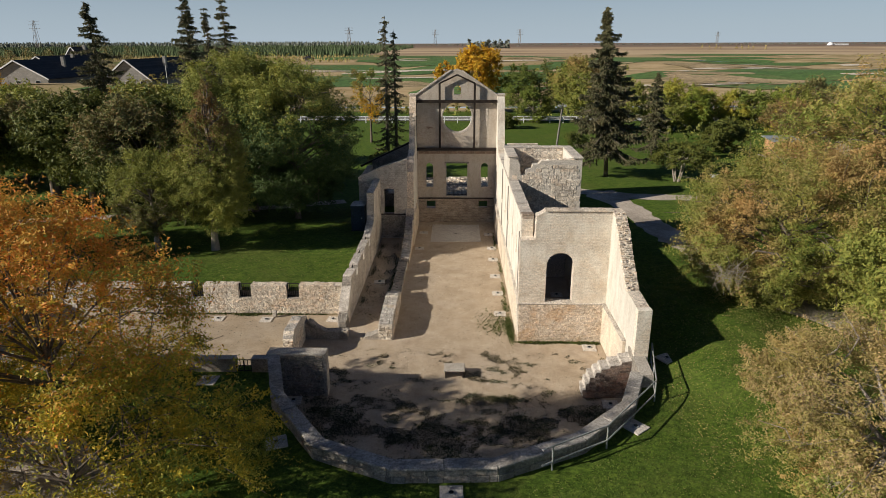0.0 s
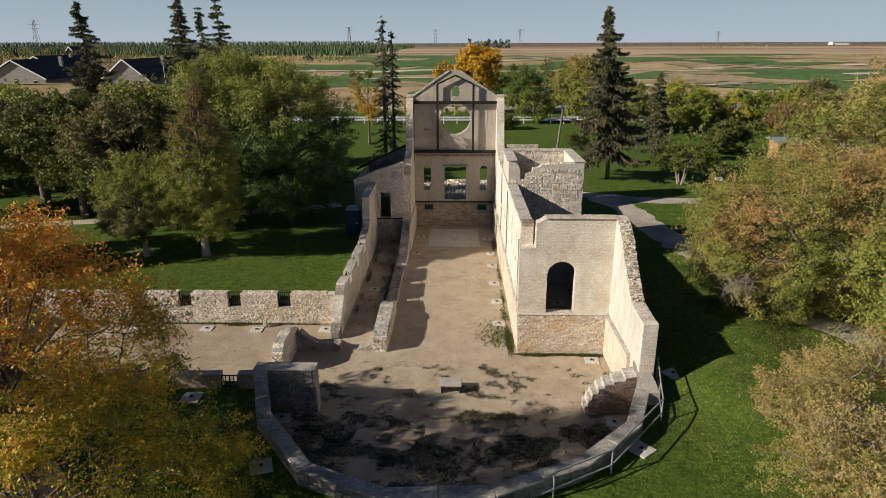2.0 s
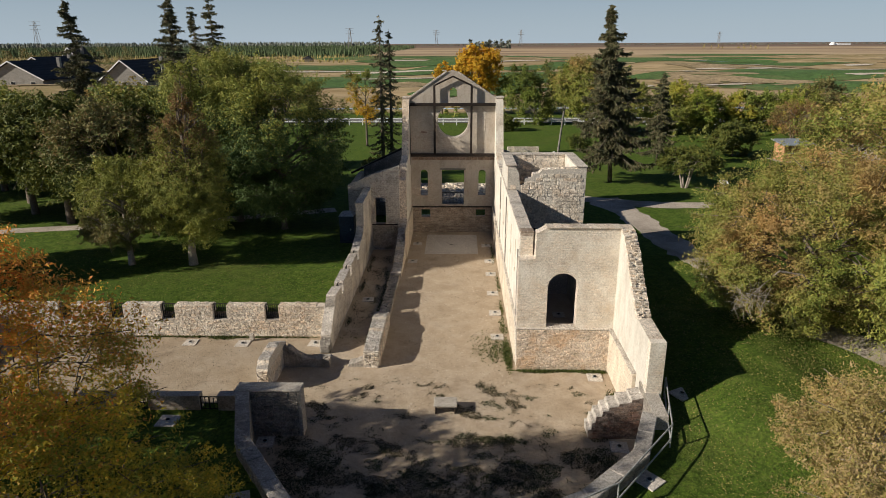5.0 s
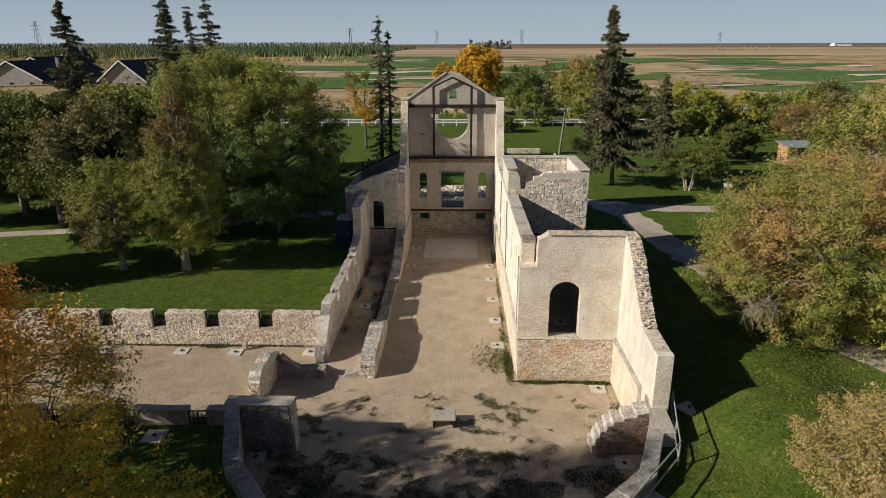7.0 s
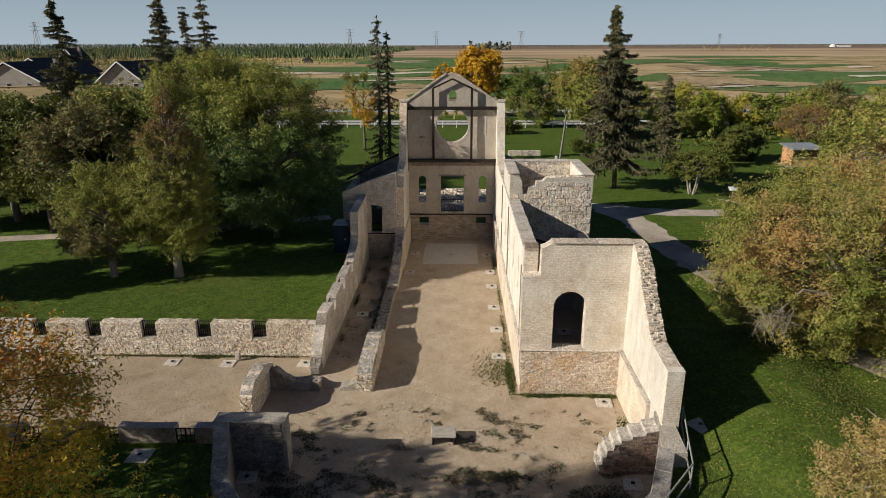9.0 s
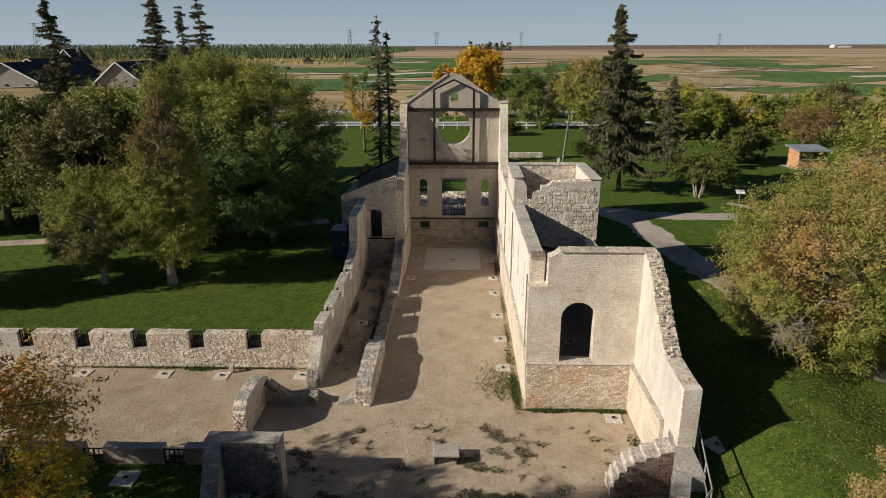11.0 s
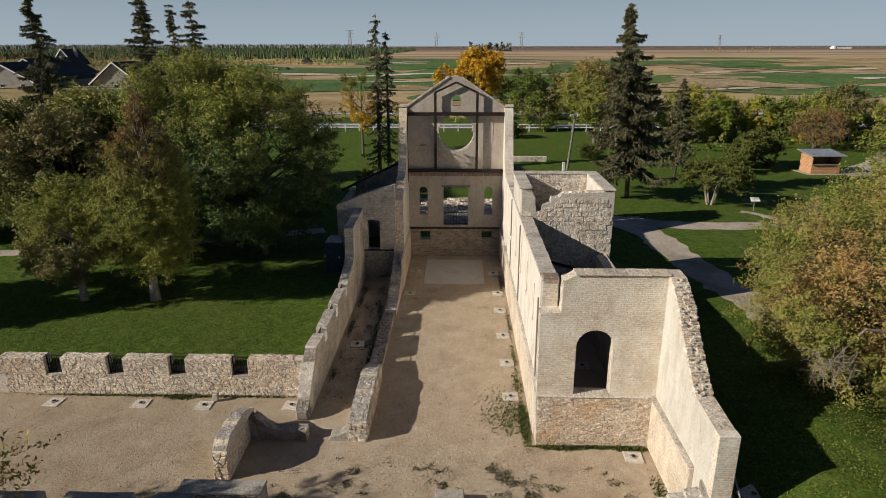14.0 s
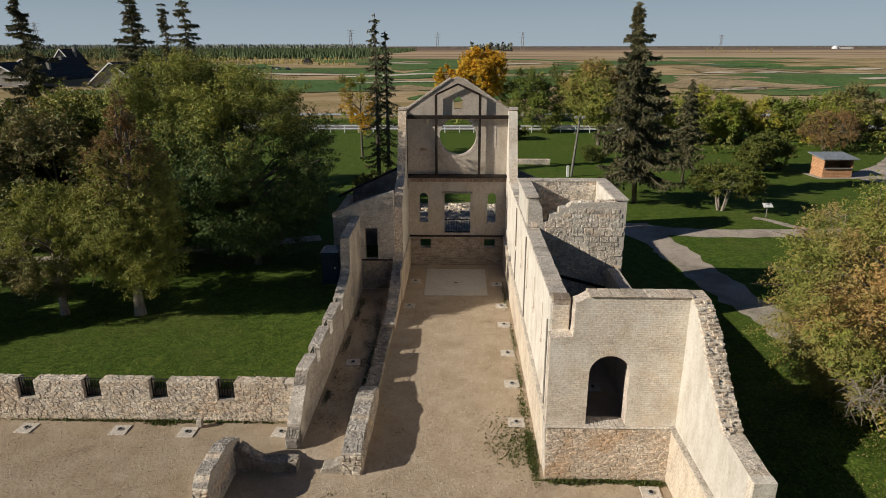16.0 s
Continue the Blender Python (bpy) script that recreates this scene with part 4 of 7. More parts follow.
def blob(cx, cy, rx, ry, z, seed, turn=0.0):
    """A patch with a soft, uneven outline that follows the mounds."""
    rnd = random.Random(seed)
    waves = [(k, rnd.uniform(0, 6.28), rnd.uniform(0.4, 1.0) * 0.30 / k ** 0.7) for k in (2, 3, 4, 5, 7, 9)]
    bm = bmesh.new()
    rings, count = [], max(2, int(max(rx, ry) / 6))
    for n in range(1, count + 1):
        ring = []
        for i in range(64):
            a = 2 * math.pi * i / 64
            r = n / count * (1 + sum(h * math.sin(k * a + ph) for k, ph, h in waves))
            u, v = rx * r * math.cos(a), ry * r * math.sin(a)
            x, y = cx + u * math.cos(turn) - v * math.sin(turn), cy + u * math.sin(turn) + v * math.cos(turn)
            ring.append(bm.verts.new((x, y, hill_z(x, y) + z)))
        rings.append(ring)
    bm.faces.new(rings[0])
    for r0, r1 in zip(rings, rings[1:]):
        for i in range(64):
            bm.faces.new((r0[i], r1[i], r1[(i + 1) % 64], r0[(i + 1) % 64]))
    bm.normal_update()
    for f in bm.faces:
        if f.normal.z < 0:
            f.normal_flip()
    return bm


for k, (cx, cy, rx, ry) in enumerate(((-42, 222, 36, 46), (-105, 255, 40, 50), (-78, 368, 46, 34), (-55, 590, 85, 120), (-190, 420, 70, 40), (160, 490, 70, 80), (255, 560, 60, 50), (150, 276, 85, 34), (275, 300, 70, 34), (112, 172, 34, 15), (175, 180, 42, 18), (45, 330, 30, 40), (55, 560, 40, 60), (400, 420, 90, 40), (60, 190, 30, 22), (10, 160, 22, 10), (330, 720, 110, 60), (205, 400, 45, 26), (215, 215, 36, 24), (95, 390, 40, 26), (320, 380, 50, 22), (-62, 178, 46, 20), (-22, 330, 40, 50), (-130, 335, 50, 40), (18, 250, 26, 40), (-20, 440, 50, 40))):
    tagged(part("fairway", blob(cx, cy, rx, ry, 0.15 + 0.003 * k, 300 + k, (-0.45, 0.3, -0.15, 0.5)[k % 4]), M_FAIRWAY), "smooth green fairway on the golf links", "grass", kind="structure")
for k, (cx, cy, rx, ry) in enumerate(((128, 203, 13, 7), (143, 206, 8, 5), (138, 328, 9, 6), (175, 336, 12, 9), (158, 322, 6, 6), (116, 305, 4, 9), (96, 212, 10, 5), (-30, 300, 26, 5), (-70, 312, 30, 5), (-24, 250, 18, 3), (150, 228, 14, 3), (215, 345, 12, 5), (-38, 470, 14, 9), (206, 470, 12, 10), (245, 430, 5, 26), (-20, 640, 20, 14), (40, 420, 16, 9), (70, 640, 24, 14))):
    tagged(part("bunker", blob(cx, cy, rx, ry, 0.32 + 0.001 * k, 330 + k, 0.1), M_BUNKER), "pale sand bunker on the golf links", "sand", kind="structure")
rnd = random.Random(640)
for k in range(46):
    cx, cy = rnd.uniform(40, 360), rnd.uniform(165, 620)
    if k % 4 == 0:
        cx = rnd.uniform(-170, 10)
    tagged(part("rough", blob(cx, cy, rnd.uniform(8, 34), rnd.uniform(4, 11), 0.24 + 0.001 * k, 700 + k, rnd.uniform(-0.6, 0.6)), M_STRAW), "dry tan meadow grass on the golf links", "grass", kind="structure")
for k in range(16):
    cx, cy = rnd.uniform(60, 260), rnd.uniform(180, 420)
    tagged(part("bunker", blob(cx, cy, rnd.uniform(4, 11), rnd.uniform(3, 6), 0.30 + 0.001 * k, 760 + k, rnd.uniform(-0.5, 0.5)), M_BUNKER), "pale sand bunker on the golf links", "sand", kind="structure")
tagged(part("water", blob(183, 440, 20, 6, 0.36, 360), M_POND), "still pond on the golf links", "water", kind="structure")

tagged(part("road", ribbon([(-260, 107), (-30, 103), (60, 102), (260, 108)], [8, 8, 8, 8], 0.50), M_ASPHALT), "grey asphalt country road", "road", kind="structure")


# ---- the church ruin: walls ----
ASHLAR = stone_meshes(M_STONE, 6, 4, True)


def faced(x, y, rz=0):
    return pose(x, y, 0, 0, 0, rz)


def setting(name, bm, mats, label, category="wall"):
    return tagged(part(name, bm, mats), label, category, kind="structure")


# facade of the side room: lower rubble, upper brick with an arched opening
lower = setting("wall_facade_lower", wall_mesh([(3.55, 0), (8.3, 0), (8.3, 2.27), (3.45, 2.27)], 0.0, 0.75, "x"), [M_MORTAR], "warm rubble stone base of the facade wall")
upper = setting("wall_facade_upper", edge_material(wall_mesh([(3.50, 2.27), (8.3, 2.27), (8.3, 7.40), *ragged([(8.3, 7.45), (4.75, 7.42), (4.3, 7.2), (4.28, 5.9)], 0.25, 0.05, 4), (3.50, 5.84)], 0.10, 0.70, "x", [arch(4.95, 6.40, 2.30, 5.16, 0.70)]), "x"), [M_BRICK_X, M_COPING], "buff brick facade wall with an arched opening")
for i in range(9):
    part("coping", box(4.75 + i * 0.40, 4.75 + i * 0.40 + 0.385, 0.02, 0.76, 7.43 + 0.006 * (i % 2), 7.475 + 0.008 * (i % 2), 0.012), M_STONE, upper)
for i in range(9):
    part("sill_brick", box(4.96 + i * 0.16, 4.96 + i * 0.16 + 0.145, 0.03, 0.45, 2.28, 2.345, 0.01), M_COPING, upper)
for i in range(17):
    a = math.pi * (i + 0.5) / 17
    part("arch_brick", box(-0.062, 0.062, -0.006, 0.10, 0.0, 0.22, 0.012, pose(5.675 + 0.745 * math.cos(a), 0.10, 4.46 + 0.72 * math.sin(a), 0, 90 - math.degrees(a), 0)), M_BRICK_X, upper)
# broken corner pier
part("corner_pier", box(3.62, 4.28, 0.75, 1.3, 5.6, 7.1, 0.03), M_LOWER_X, upper)
part("ledge", box(3.46, 8.28, -0.05, 0.14, 2.25, 2.31, 0.015), M_COPING, lower)

# nave wall on the bright side: plastered inside, with a ledge at the old floor line
R1 = [(0.14, 0.0), (24.6, 0.0), (24.6, 11.30), (24.0, 11.25)]
R1 += ragged([(22.9, 8.4), (22.2, 7.1), (18.0, 6.95), (12.0, 6.9), (6.0, 6.75), (0.75, 6.9)], 0.6, 0.04, 9) + [(0.72, 5.9), (0.14, 5.84)]
nave_b = setting("wall_nave_bright", edge_material(wall_mesh(R1, 3.62, 4.22, "y"), "y"), [M_PLASTER_Y, M_BRICK_X], "tall plastered brick nave wall, cream and weathered")
part("base_course", box(3.50, 3.62, 0.75, 24.4, 0.0, 2.24, 0.02), M_LOWER_Y, nave_b)
part("ledge", box(3.46, 3.63, 0.14, 24.4, 2.24, 2.30, 0.012), M_COPING, nave_b)
for y, z0, z1 in ((1.6, 2.3, 5.9), (9.9, 2.3, 6.6), (15.4, 2.3, 6.7)):
    part("downpipe", tube([(3.585, y, z0), (3.585, y, z1)], 0.035, 6), M_WOOD, nave_b)
for y in (3.1, 6.0, 9.0, 12.0, 15.0):
    part("corbel", box(3.54, 3.64, y, y + 0.22, 4.2, 4.42, 0.02), M_PLASTER_Y, nave_b)
    part("rust_strip", box(3.60, 3.625, y + 0.08, y + 0.14, 4.42, 5.9, 0.0), M_LOWER_Y, nave_b)
for i in range(30):
    y = 0.8 + i * 0.7
    part("coping", box(3.58, 4.26, y, y + 0.68, 6.90 + 0.02 * math.sin(i * 2.1), 6.98 + 0.02 * math.sin(i * 2.1), 0.015), M_COPING, nave_b)

# gable wall at the nave's end
tower_holes = [[(0.13 + 1.28 * math.cos(2 * math.pi * i / 40), 9.53 + 1.30 * math.sin(2 * math.pi * i / 40)) for i in range(40)],
               [(-0.15, 11.43), (0.44, 11.43), (0.44, 12.05), (0.145, 12.28), (-0.15, 12.05)],
               arch(-2.65, -2.02, 3.25, 5.45, 0.31, 8), arch(2.30, 2.92, 3.25, 5.45, 0.31, 8), rect(-0.83, 1.07, 2.42, 5.42),
               rect(-2.64, -1.84, 1.32, 2.02), rect(2.12, 2.92, 1.38, 2.02)]
gable = setting("wall_gable", edge_material(wall_mesh([(-4.0, 0), (4.25, 0), (4.25, 11.35), (3.75, 11.35), (0.62, 13.42), (0.10, 13.60), (-0.42, 13.42), (-3.55, 11.35), (-4.0, 11.35)], 24.6, 25.15, "x", tower_holes), "x"), [M_PLASTER_X, M_COPING], "gabled brick wall with a round window opening")
part("base_course", wall_mesh([(-3.38, 0), (3.60, 0), (3.60, 2.22), (-3.38, 2.22)], 24.40, 24.60, "x", [rect(-2.64, -1.84, 1.32, 2.02), rect(2.12, 2.92, 1.38, 2.02)]), M_LOWER_X, gable)
part("floor_ledge", box(-3.38, 3.60, 24.36, 24.62, 2.20, 2.27, 0.01), M_STEEL, gable)
for x in (-1.39, 1.645):
    part("steel_post", box(x - 0.09, x + 0.09, 24.22, 24.40, 6.75, 12.42, 0.01), M_STEEL, gable)
part("steel_beam", box(-3.4, 3.7, 24.20, 24.44, 10.78, 11.02, 0.01), M_STEEL, gable)
part("steel_beam", box(-3.4, 3.7, 24.20, 24.50, 6.62, 6.86, 0.01), M_STEEL, gable)
for s in (-1, 1):
    xa, xb = (-1.39, 0.13) if s < 0 else (1.645, 0.13)
    part("steel_rafter", tube([(xa, 24.31, 12.42), (xb, 24.31, 13.12)], 0.09, 4), M_STEEL, gable)
for k, xs in enumerate(((-3.45, 24.1), (3.72, 24.1))):
    part("steel_post", box(xs[0] - 0.04, xs[0] + 0.04, 24.2, 24.34, 5.9, 10.9, 0.01), M_STEEL, gable)
for x0, x1, z in ((-4.05, -3.45, 11.35), (3.65, 4.3, 11.35)):
    part("cap_stone", box(x0, x1, 24.50, 25.25, z, z + 0.17, 0.03), M_COPING, gable)
for s in (-1, 1):
    for i in range(8):
        f0, f1 = i / 8, (i + 0.96) / 8
        xa, xb = 0.10 + s * (3.55 - 3.10 * f0), 0.10 + s * (3.55 - 3.10 * f1)
        za, zb = 11.42 + 2.07 * f0, 11.42 + 2.07 * f1
        bm = bmesh.new()
        add_box(bm, -0.5, 0.5, 24.52, 25.24, -0.02, 0.09, 0.0)
        d = Vector((xb - xa, 0, zb - za))
        m = Matrix.Translation(((xa + xb) / 2, 0, (za + zb) / 2)) @ pose(0, 0, 0, 0, -math.degrees(math.atan2(d.z, d.x)), 0) @ Matrix.Diagonal((d.length, 1, 1, 1))
        bmesh.ops.transform(bm, matrix=m, verts=bm.verts[:])
        bmesh.ops.recalc_face_normals(bm, faces=bm.faces[:])
        part("coping", bm, M_COPING, gable)
for i in range(14):
    part("lintel_brick", box(-3.3 + i * 0.5, -3.3 + i * 0.5 + 0.47, 24.565, 24.61, 6.28, 6.52, 0.012), M_LINTEL, gable)
part("lintel", box(-0.98, 1.22, 24.55, 24.63, 5.42, 5.56, 0.01), M_WOOD, gable)
for i in range(28):
    a = 2 * math.pi * i / 28
    part("ring_brick", box(-0.135, 0.135, -0.012, 0.05, 0.0, 0.16, 0.012, pose(0.13 + 1.285 * math.cos(a), 24.60, 9.53 + 1.305 * math.sin(a), 0, 90 - math.degrees(a), 0)), M_COPING, gable)

part("plaster_scar", wall_mesh(ragged([(2.52, 8.75), (2.80, 8.72), (2.83, 10.25), (2.58, 10.32), (2.52, 8.75)], 0.2, 0.04, 77)[:-1], 24.575, 24.61, "x"), M_MORTAR, gable)
part("plaster_scar", wall_mesh(ragged([(-2.6, 8.55), (-2.0, 8.52), (-2.05, 8.66), (-2.55, 8.70), (-2.6, 8.55)], 0.2, 0.03, 78)[:-1], 24.575, 24.61, "x"), M_LINTEL, gable)

# nave wall on the shaded side: standing tall by the gable, broken down to stumps towards the apse
nave_t = setting("wall_nave_broken_tall", edge_material(wall_mesh([(19.5, 0), (24.6, 0), (24.6, 11.30), (24.0, 11.25), *ragged([(22.9, 8.4), (22.2, 7.1), (20.6, 6.7), (19.6, 5.6), (19.5, 2.6)], 0.3, 0.06, 12)], -4.0, -3.45, "y"), "y"), [M_PLASTER_Y, M_STONE], "tall end of the broken nave wall")
part("base_course", box(-3.47, -3.33, 17.2, 24.5, 0, 2.2, 0.02), M_LOWER_Y, nave_t)
nave_m = setting("wall_nave_broken_middle", edge_material(wall_mesh([(12.9, 0), (19.5, 0), *ragged([(19.5, 2.6), (18.6, 1.7), (17.2, 1.3), (15.8, 0.85), (14.9, 0.62), (14.7, 0.45), (12.9, 0.40)], 0.3, 0.06, 13)], -4.1, -3.42, "y"), "y"), [M_LOWER_Y, M_STONE], "broken stone nave wall stepping down")
nave_c = setting("wall_nave_broken_curb", edge_material(wall_mesh([(5.5, 0), (12.7, 0), (12.7, 0.3), *ragged([(12.5, 0.34), (5.7, 0.24)], 0.35, 0.03, 14), (5.5, 0.12)], -4.15, -3.5, "y"), "y"), [M_STONE_GREY, M_STONE_GREY], "low grey stone footing of the nave wall")
nave_s = setting("wall_nave_broken_stub", edge_material(wall_mesh([(0.1, 0), (5.35, 0), *ragged([(5.35, 0.75), (4.4, 1.05), (2.4, 1.08), (1.3, 1.0), (0.6, 0.95), (0.1, 0.86)], 0.3, 0.06, 15)], -4.2, -3.42, "y"), "y"), [M_MORTAR, M_STONE], "broken stump of pale rubble nave wall")
part("toe", wall_mesh(ragged([(-5.05, 0), (-4.95, 0.16), (-4.6, 0.24), (-4.2, 0.42), (-4.2, 0)], 0.2, 0.05, 61), 0.12, 0.72, "x"), M_STONE_GREY, nave_s)

# aisle wall beside the lawn
AISLE = [(2.0, 0), (19.4, 0), *ragged([(19.4, 5.1), (18.2, 5.0), (15.1, 4.9), (15.0, 3.2), (14.6, 2.8), (12.6, 2.3)], 0.35, 0.05, 16)]
for y in (11.6, 8.6, 5.6):
    AISLE += [(y + 0.62, 2.26), (y + 0.6, 1.74), (y, 1.74), (y, 2.28)]
AISLE += [(4.0, 2.42), *ragged([(3.5, 2.0), (2.7, 1.5), (2.0, 0.9)], 0.2, 0.05, 17)]
aisle = setting("wall_aisle", edge_material(wall_mesh(AISLE, -6.75, -6.2, "y"), "y"), [M_AISLE, M_COPING], "long stone aisle wall with small gaps")
part("broken_end", box(-6.78, -6.2, 1.55, 2.25, 0, 0.5, 0.08), M_STONE_GREY, aisle)

# annex at the far end: front with a doorway, slanting broken head, dark back gable
annex = setting("wall_annex_front", edge_material(wall_mesh([(-8.0, 0), (-4.0, 0), *ragged([(-4.0, 6.7), (-6.0, 6.1), (-8.0, 5.2)], 0.25, 0.06, 18)], 19.4, 19.95, "x", [rect(-5.95, -5.10, 2.10, 4.25)]), "x"), [M_ANNEX, M_STONE], "rubble annex wall with a tall doorway")
part("ledge", box(-6.3, -4.0, 19.33, 19.45, 2.05, 2.13, 0.01), M_STEEL, annex)
setting("wall_annex_side", wall_mesh([(19.95, 0), (25.1, 0), (25.1, 5.2), *ragged([(24.5, 5.1), (19.95, 5.15)], 0.4, 0.05, 19)], -8.0, -7.5, "y"), [M_LOWER_Y], "plain stone side wall of the annex")
annex_b = setting("wall_annex_back", wall_mesh([(-7.5, 0), (-4.0, 0), (-4.0, 7.2), (-7.5, 5.6)], 24.7, 25.15, "x", [arch(-6.2, -5.5, 2.6, 4.6, 0.35, 8)]), [M_STONE_GREY], "dark weathered back wall of the annex")
part("roof_edge", tube([(-8.6, 24.9, 5.1), (-3.9, 24.9, 7.35)], 0.12, 4), M_STEEL, annex_b)

# far wing beyond the bright nave wall
setting("wall_wing_back", wall_mesh([(4.25, 0), (8.6, 0), (8.6, 5.3), (4.25, 7.2)], 24.7, 25.15, "x"), [M_STONE_GREY], "dark back wall of the side wing")

# side room: outer wall with its broken slope towards the apse
R2 = [(-5.75, 0), (0.75, 0), (0.75, 7.45), *ragged([(0.0, 7.42), (-0.6, 7.1), (-1.2, 6.7), (-1.9, 5.95), (-2.6, 5.35), (-3.2, 4.85), (-3.55, 4.5)], 0.22, 0.07, 20), (-3.7, 4.55), (-5.75, 4.42)]
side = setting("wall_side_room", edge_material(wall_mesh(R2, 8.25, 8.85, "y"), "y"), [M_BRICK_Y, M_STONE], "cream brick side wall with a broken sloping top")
part("base_course", box(8.08, 8.25, -4.3, 0.0, 0, 2.2, 0.02), M_LOWER_Y, side)
part("ledge", box(8.04, 8.27, -4.3, 0.0, 2.2, 2.27, 0.012), M_COPING, side)
part("end_quoin", box(8.22, 8.88, -5.80, -5.45, 0.0, 4.46, 0.02), M_BRICK_X, side)
setting("wall_side_room_back", edge_material(wall_mesh([(0.75, 0), (10.2, 0), (10.2, 4.9), (0.75, 4.9)], 7.75, 8.3, "y"), "y"), [M_LOWER_Y, M_COPING], "lower side wall of the roofless room")
block_front = setting("wall_block_front", edge_material(wall_mesh([(4.225, 0), (8.5, 0), (8.5, 8.40), *ragged([(7.9, 8.30), (6.6, 8.27), (5.75, 8.20), (5.55, 8.02), (5.2, 7.98), (5.15, 7.72), (4.75, 7.66), (4.68, 7.28), (4.42, 7.25), (4.36, 8.0), (4.2, 8.3)], 0.22, 0.035, 21), (3.66, 8.40), (3.66, 7.02), (4.225, 7.02)], 10.2, 10.75, "x", [rect(6.0, 6.8, 1.2, 3.5)]), "x"), [M_MORTAR, M_STONE], "pale rubble stone wall of the square block")
part("roof_line", tube([(4.3, 10.16, 4.75), (8.0, 10.16, 3.75)], 0.10, 4), M_STEEL, block_front)
setting("wall_block_left", wall_mesh([(10.75, 7.0), (15.2, 7.0), (15.2, 8.4), (10.75, 8.4)], 3.66, 4.2, "y"), [M_BRICK_Y], "inner wall of the square block")
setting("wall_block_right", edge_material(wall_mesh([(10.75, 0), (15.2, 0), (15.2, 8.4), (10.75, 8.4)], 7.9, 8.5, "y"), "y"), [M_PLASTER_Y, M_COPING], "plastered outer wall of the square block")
block_back = setting("wall_block_back", edge_material(wall_mesh([(4.225, 0), (7.9, 0), (7.9, 8.4), (4.225, 8.4)], 14.65, 15.19, "x"), "x"), [M_STONE, M_COPING], "stone back wall of the square block")
for k, (a, b, c, d) in enumerate(((3.55, 8.55, 14.6, 15.25), (7.86, 8.55, 10.15, 14.6), (3.55, 4.24, 10.6, 14.6))):
    n = 7
    for i in range(n):
        if b - a > d - c:
            q = (a + (b - a) * i / n, a + (b - a) * (i + 0.97) / n, c, d)
        else:
            q = (a, b, c + (d - c) * i / n, c + (d - c) * (i + 0.97) / n)
        part("coping", box(*q, 8.40, 8.49 + 0.01 * (i % 2), 0.015), M_COPING, block_back)

# crenellated wall by the lawn
CREN = [(-26.2, 0), (-6.7, 0), (-6.7, 1.86)]
for k in range(5):
    x1 = -9.42 - 2.93 * k
    CREN += [(x1, 1.86), (x1, 0.98), (x1 - 0.76, 0.98), (x1 - 0.76, 1.86)]
CREN += [(-26.2, 1.86)]
cren = setting("wall_crenellated", edge_material(wall_mesh(CREN, 3.62, 4.15, "x"), "x"), [M_MORTAR, M_COPING], "pale rubble wall with square gaps beside the lawn")
for k in range(5):
    part("gap_sill", box(-9.42 - 2.93 * k - 0.75, -9.42 - 2.93 * k - 0.01, 3.60, 4.17, 0.98, 1.03, 0.01), M_CONCRETE, cren)
setting("wall_retaining", box(-26.2, -6.76, 3.97, 4.5, 0, 1.394), [M_STONE_GREY], "dark stone facing that holds back the lawn")
setting("wall_court_end", box(-26.7, -26.2, -6.0, 4.2, 0, 1.8, 0.02), [M_STONE], "plain stone end wall of the court")

# low wall with barred gaps towards the car park, and the tall pier where the apse begins
LOW = [(-26.2, 0), (-8.3, 0), (-8.3, 2.12), (-8.7, 2.1), (-9.25, 2.08)]
for k in range(5):
    x1 = -9.25 - 2.91 * k
    LOW += [(x1, 1.36), (x1 - 0.76, 1.36), (x1 - 0.76, 2.08), (x1 - 1.6, 2.05), (x1 - 2.91, 2.08)]
LOW = LOW[:-1] + [(-26.2, 2.08)]
setting("wall_low", edge_material(wall_mesh(LOW, -6.14, -5.74, "x"), "x"), [M_STONE_GREY, M_CONCRETE], "low weathered stone wall with barred gaps")
pier = setting("wall_pier", wall_mesh([(-8.3, 0), (-5.92, 0), (-5.92, 2.10), (-8.3, 2.10)], -5.82, -5.29, "x"), [M_MORTAR], "tall stone pier with a concrete cap at the apse end")
part("cap", box(-8.62, -5.86, -5.88, -5.22, 2.10, 2.22, 0.03), M_CONCRETE, pier)
part("quoin", box(-6.02, -5.88, -5.84, -5.27, 0, 2.10, 0.02), M_CONCRETE, pier)
shp = wall_mesh([(0.0, 0), (3.35, 0), (3.35, 2.0), (2.3, 2.03), (0.9, 2.13), (0.0, 2.17)], -0.55, 0.0, "x")
bmesh.ops.transform(shp, matrix=pose(-8.58, -5.85, 0, 0, 0, -72.0) @ pose(0, 0.55, 0), verts=shp.verts[:])
setting("wall_apse_shoulder", shp, [M_STONE_GREY], "grey shoulder wall joining pier and apse")

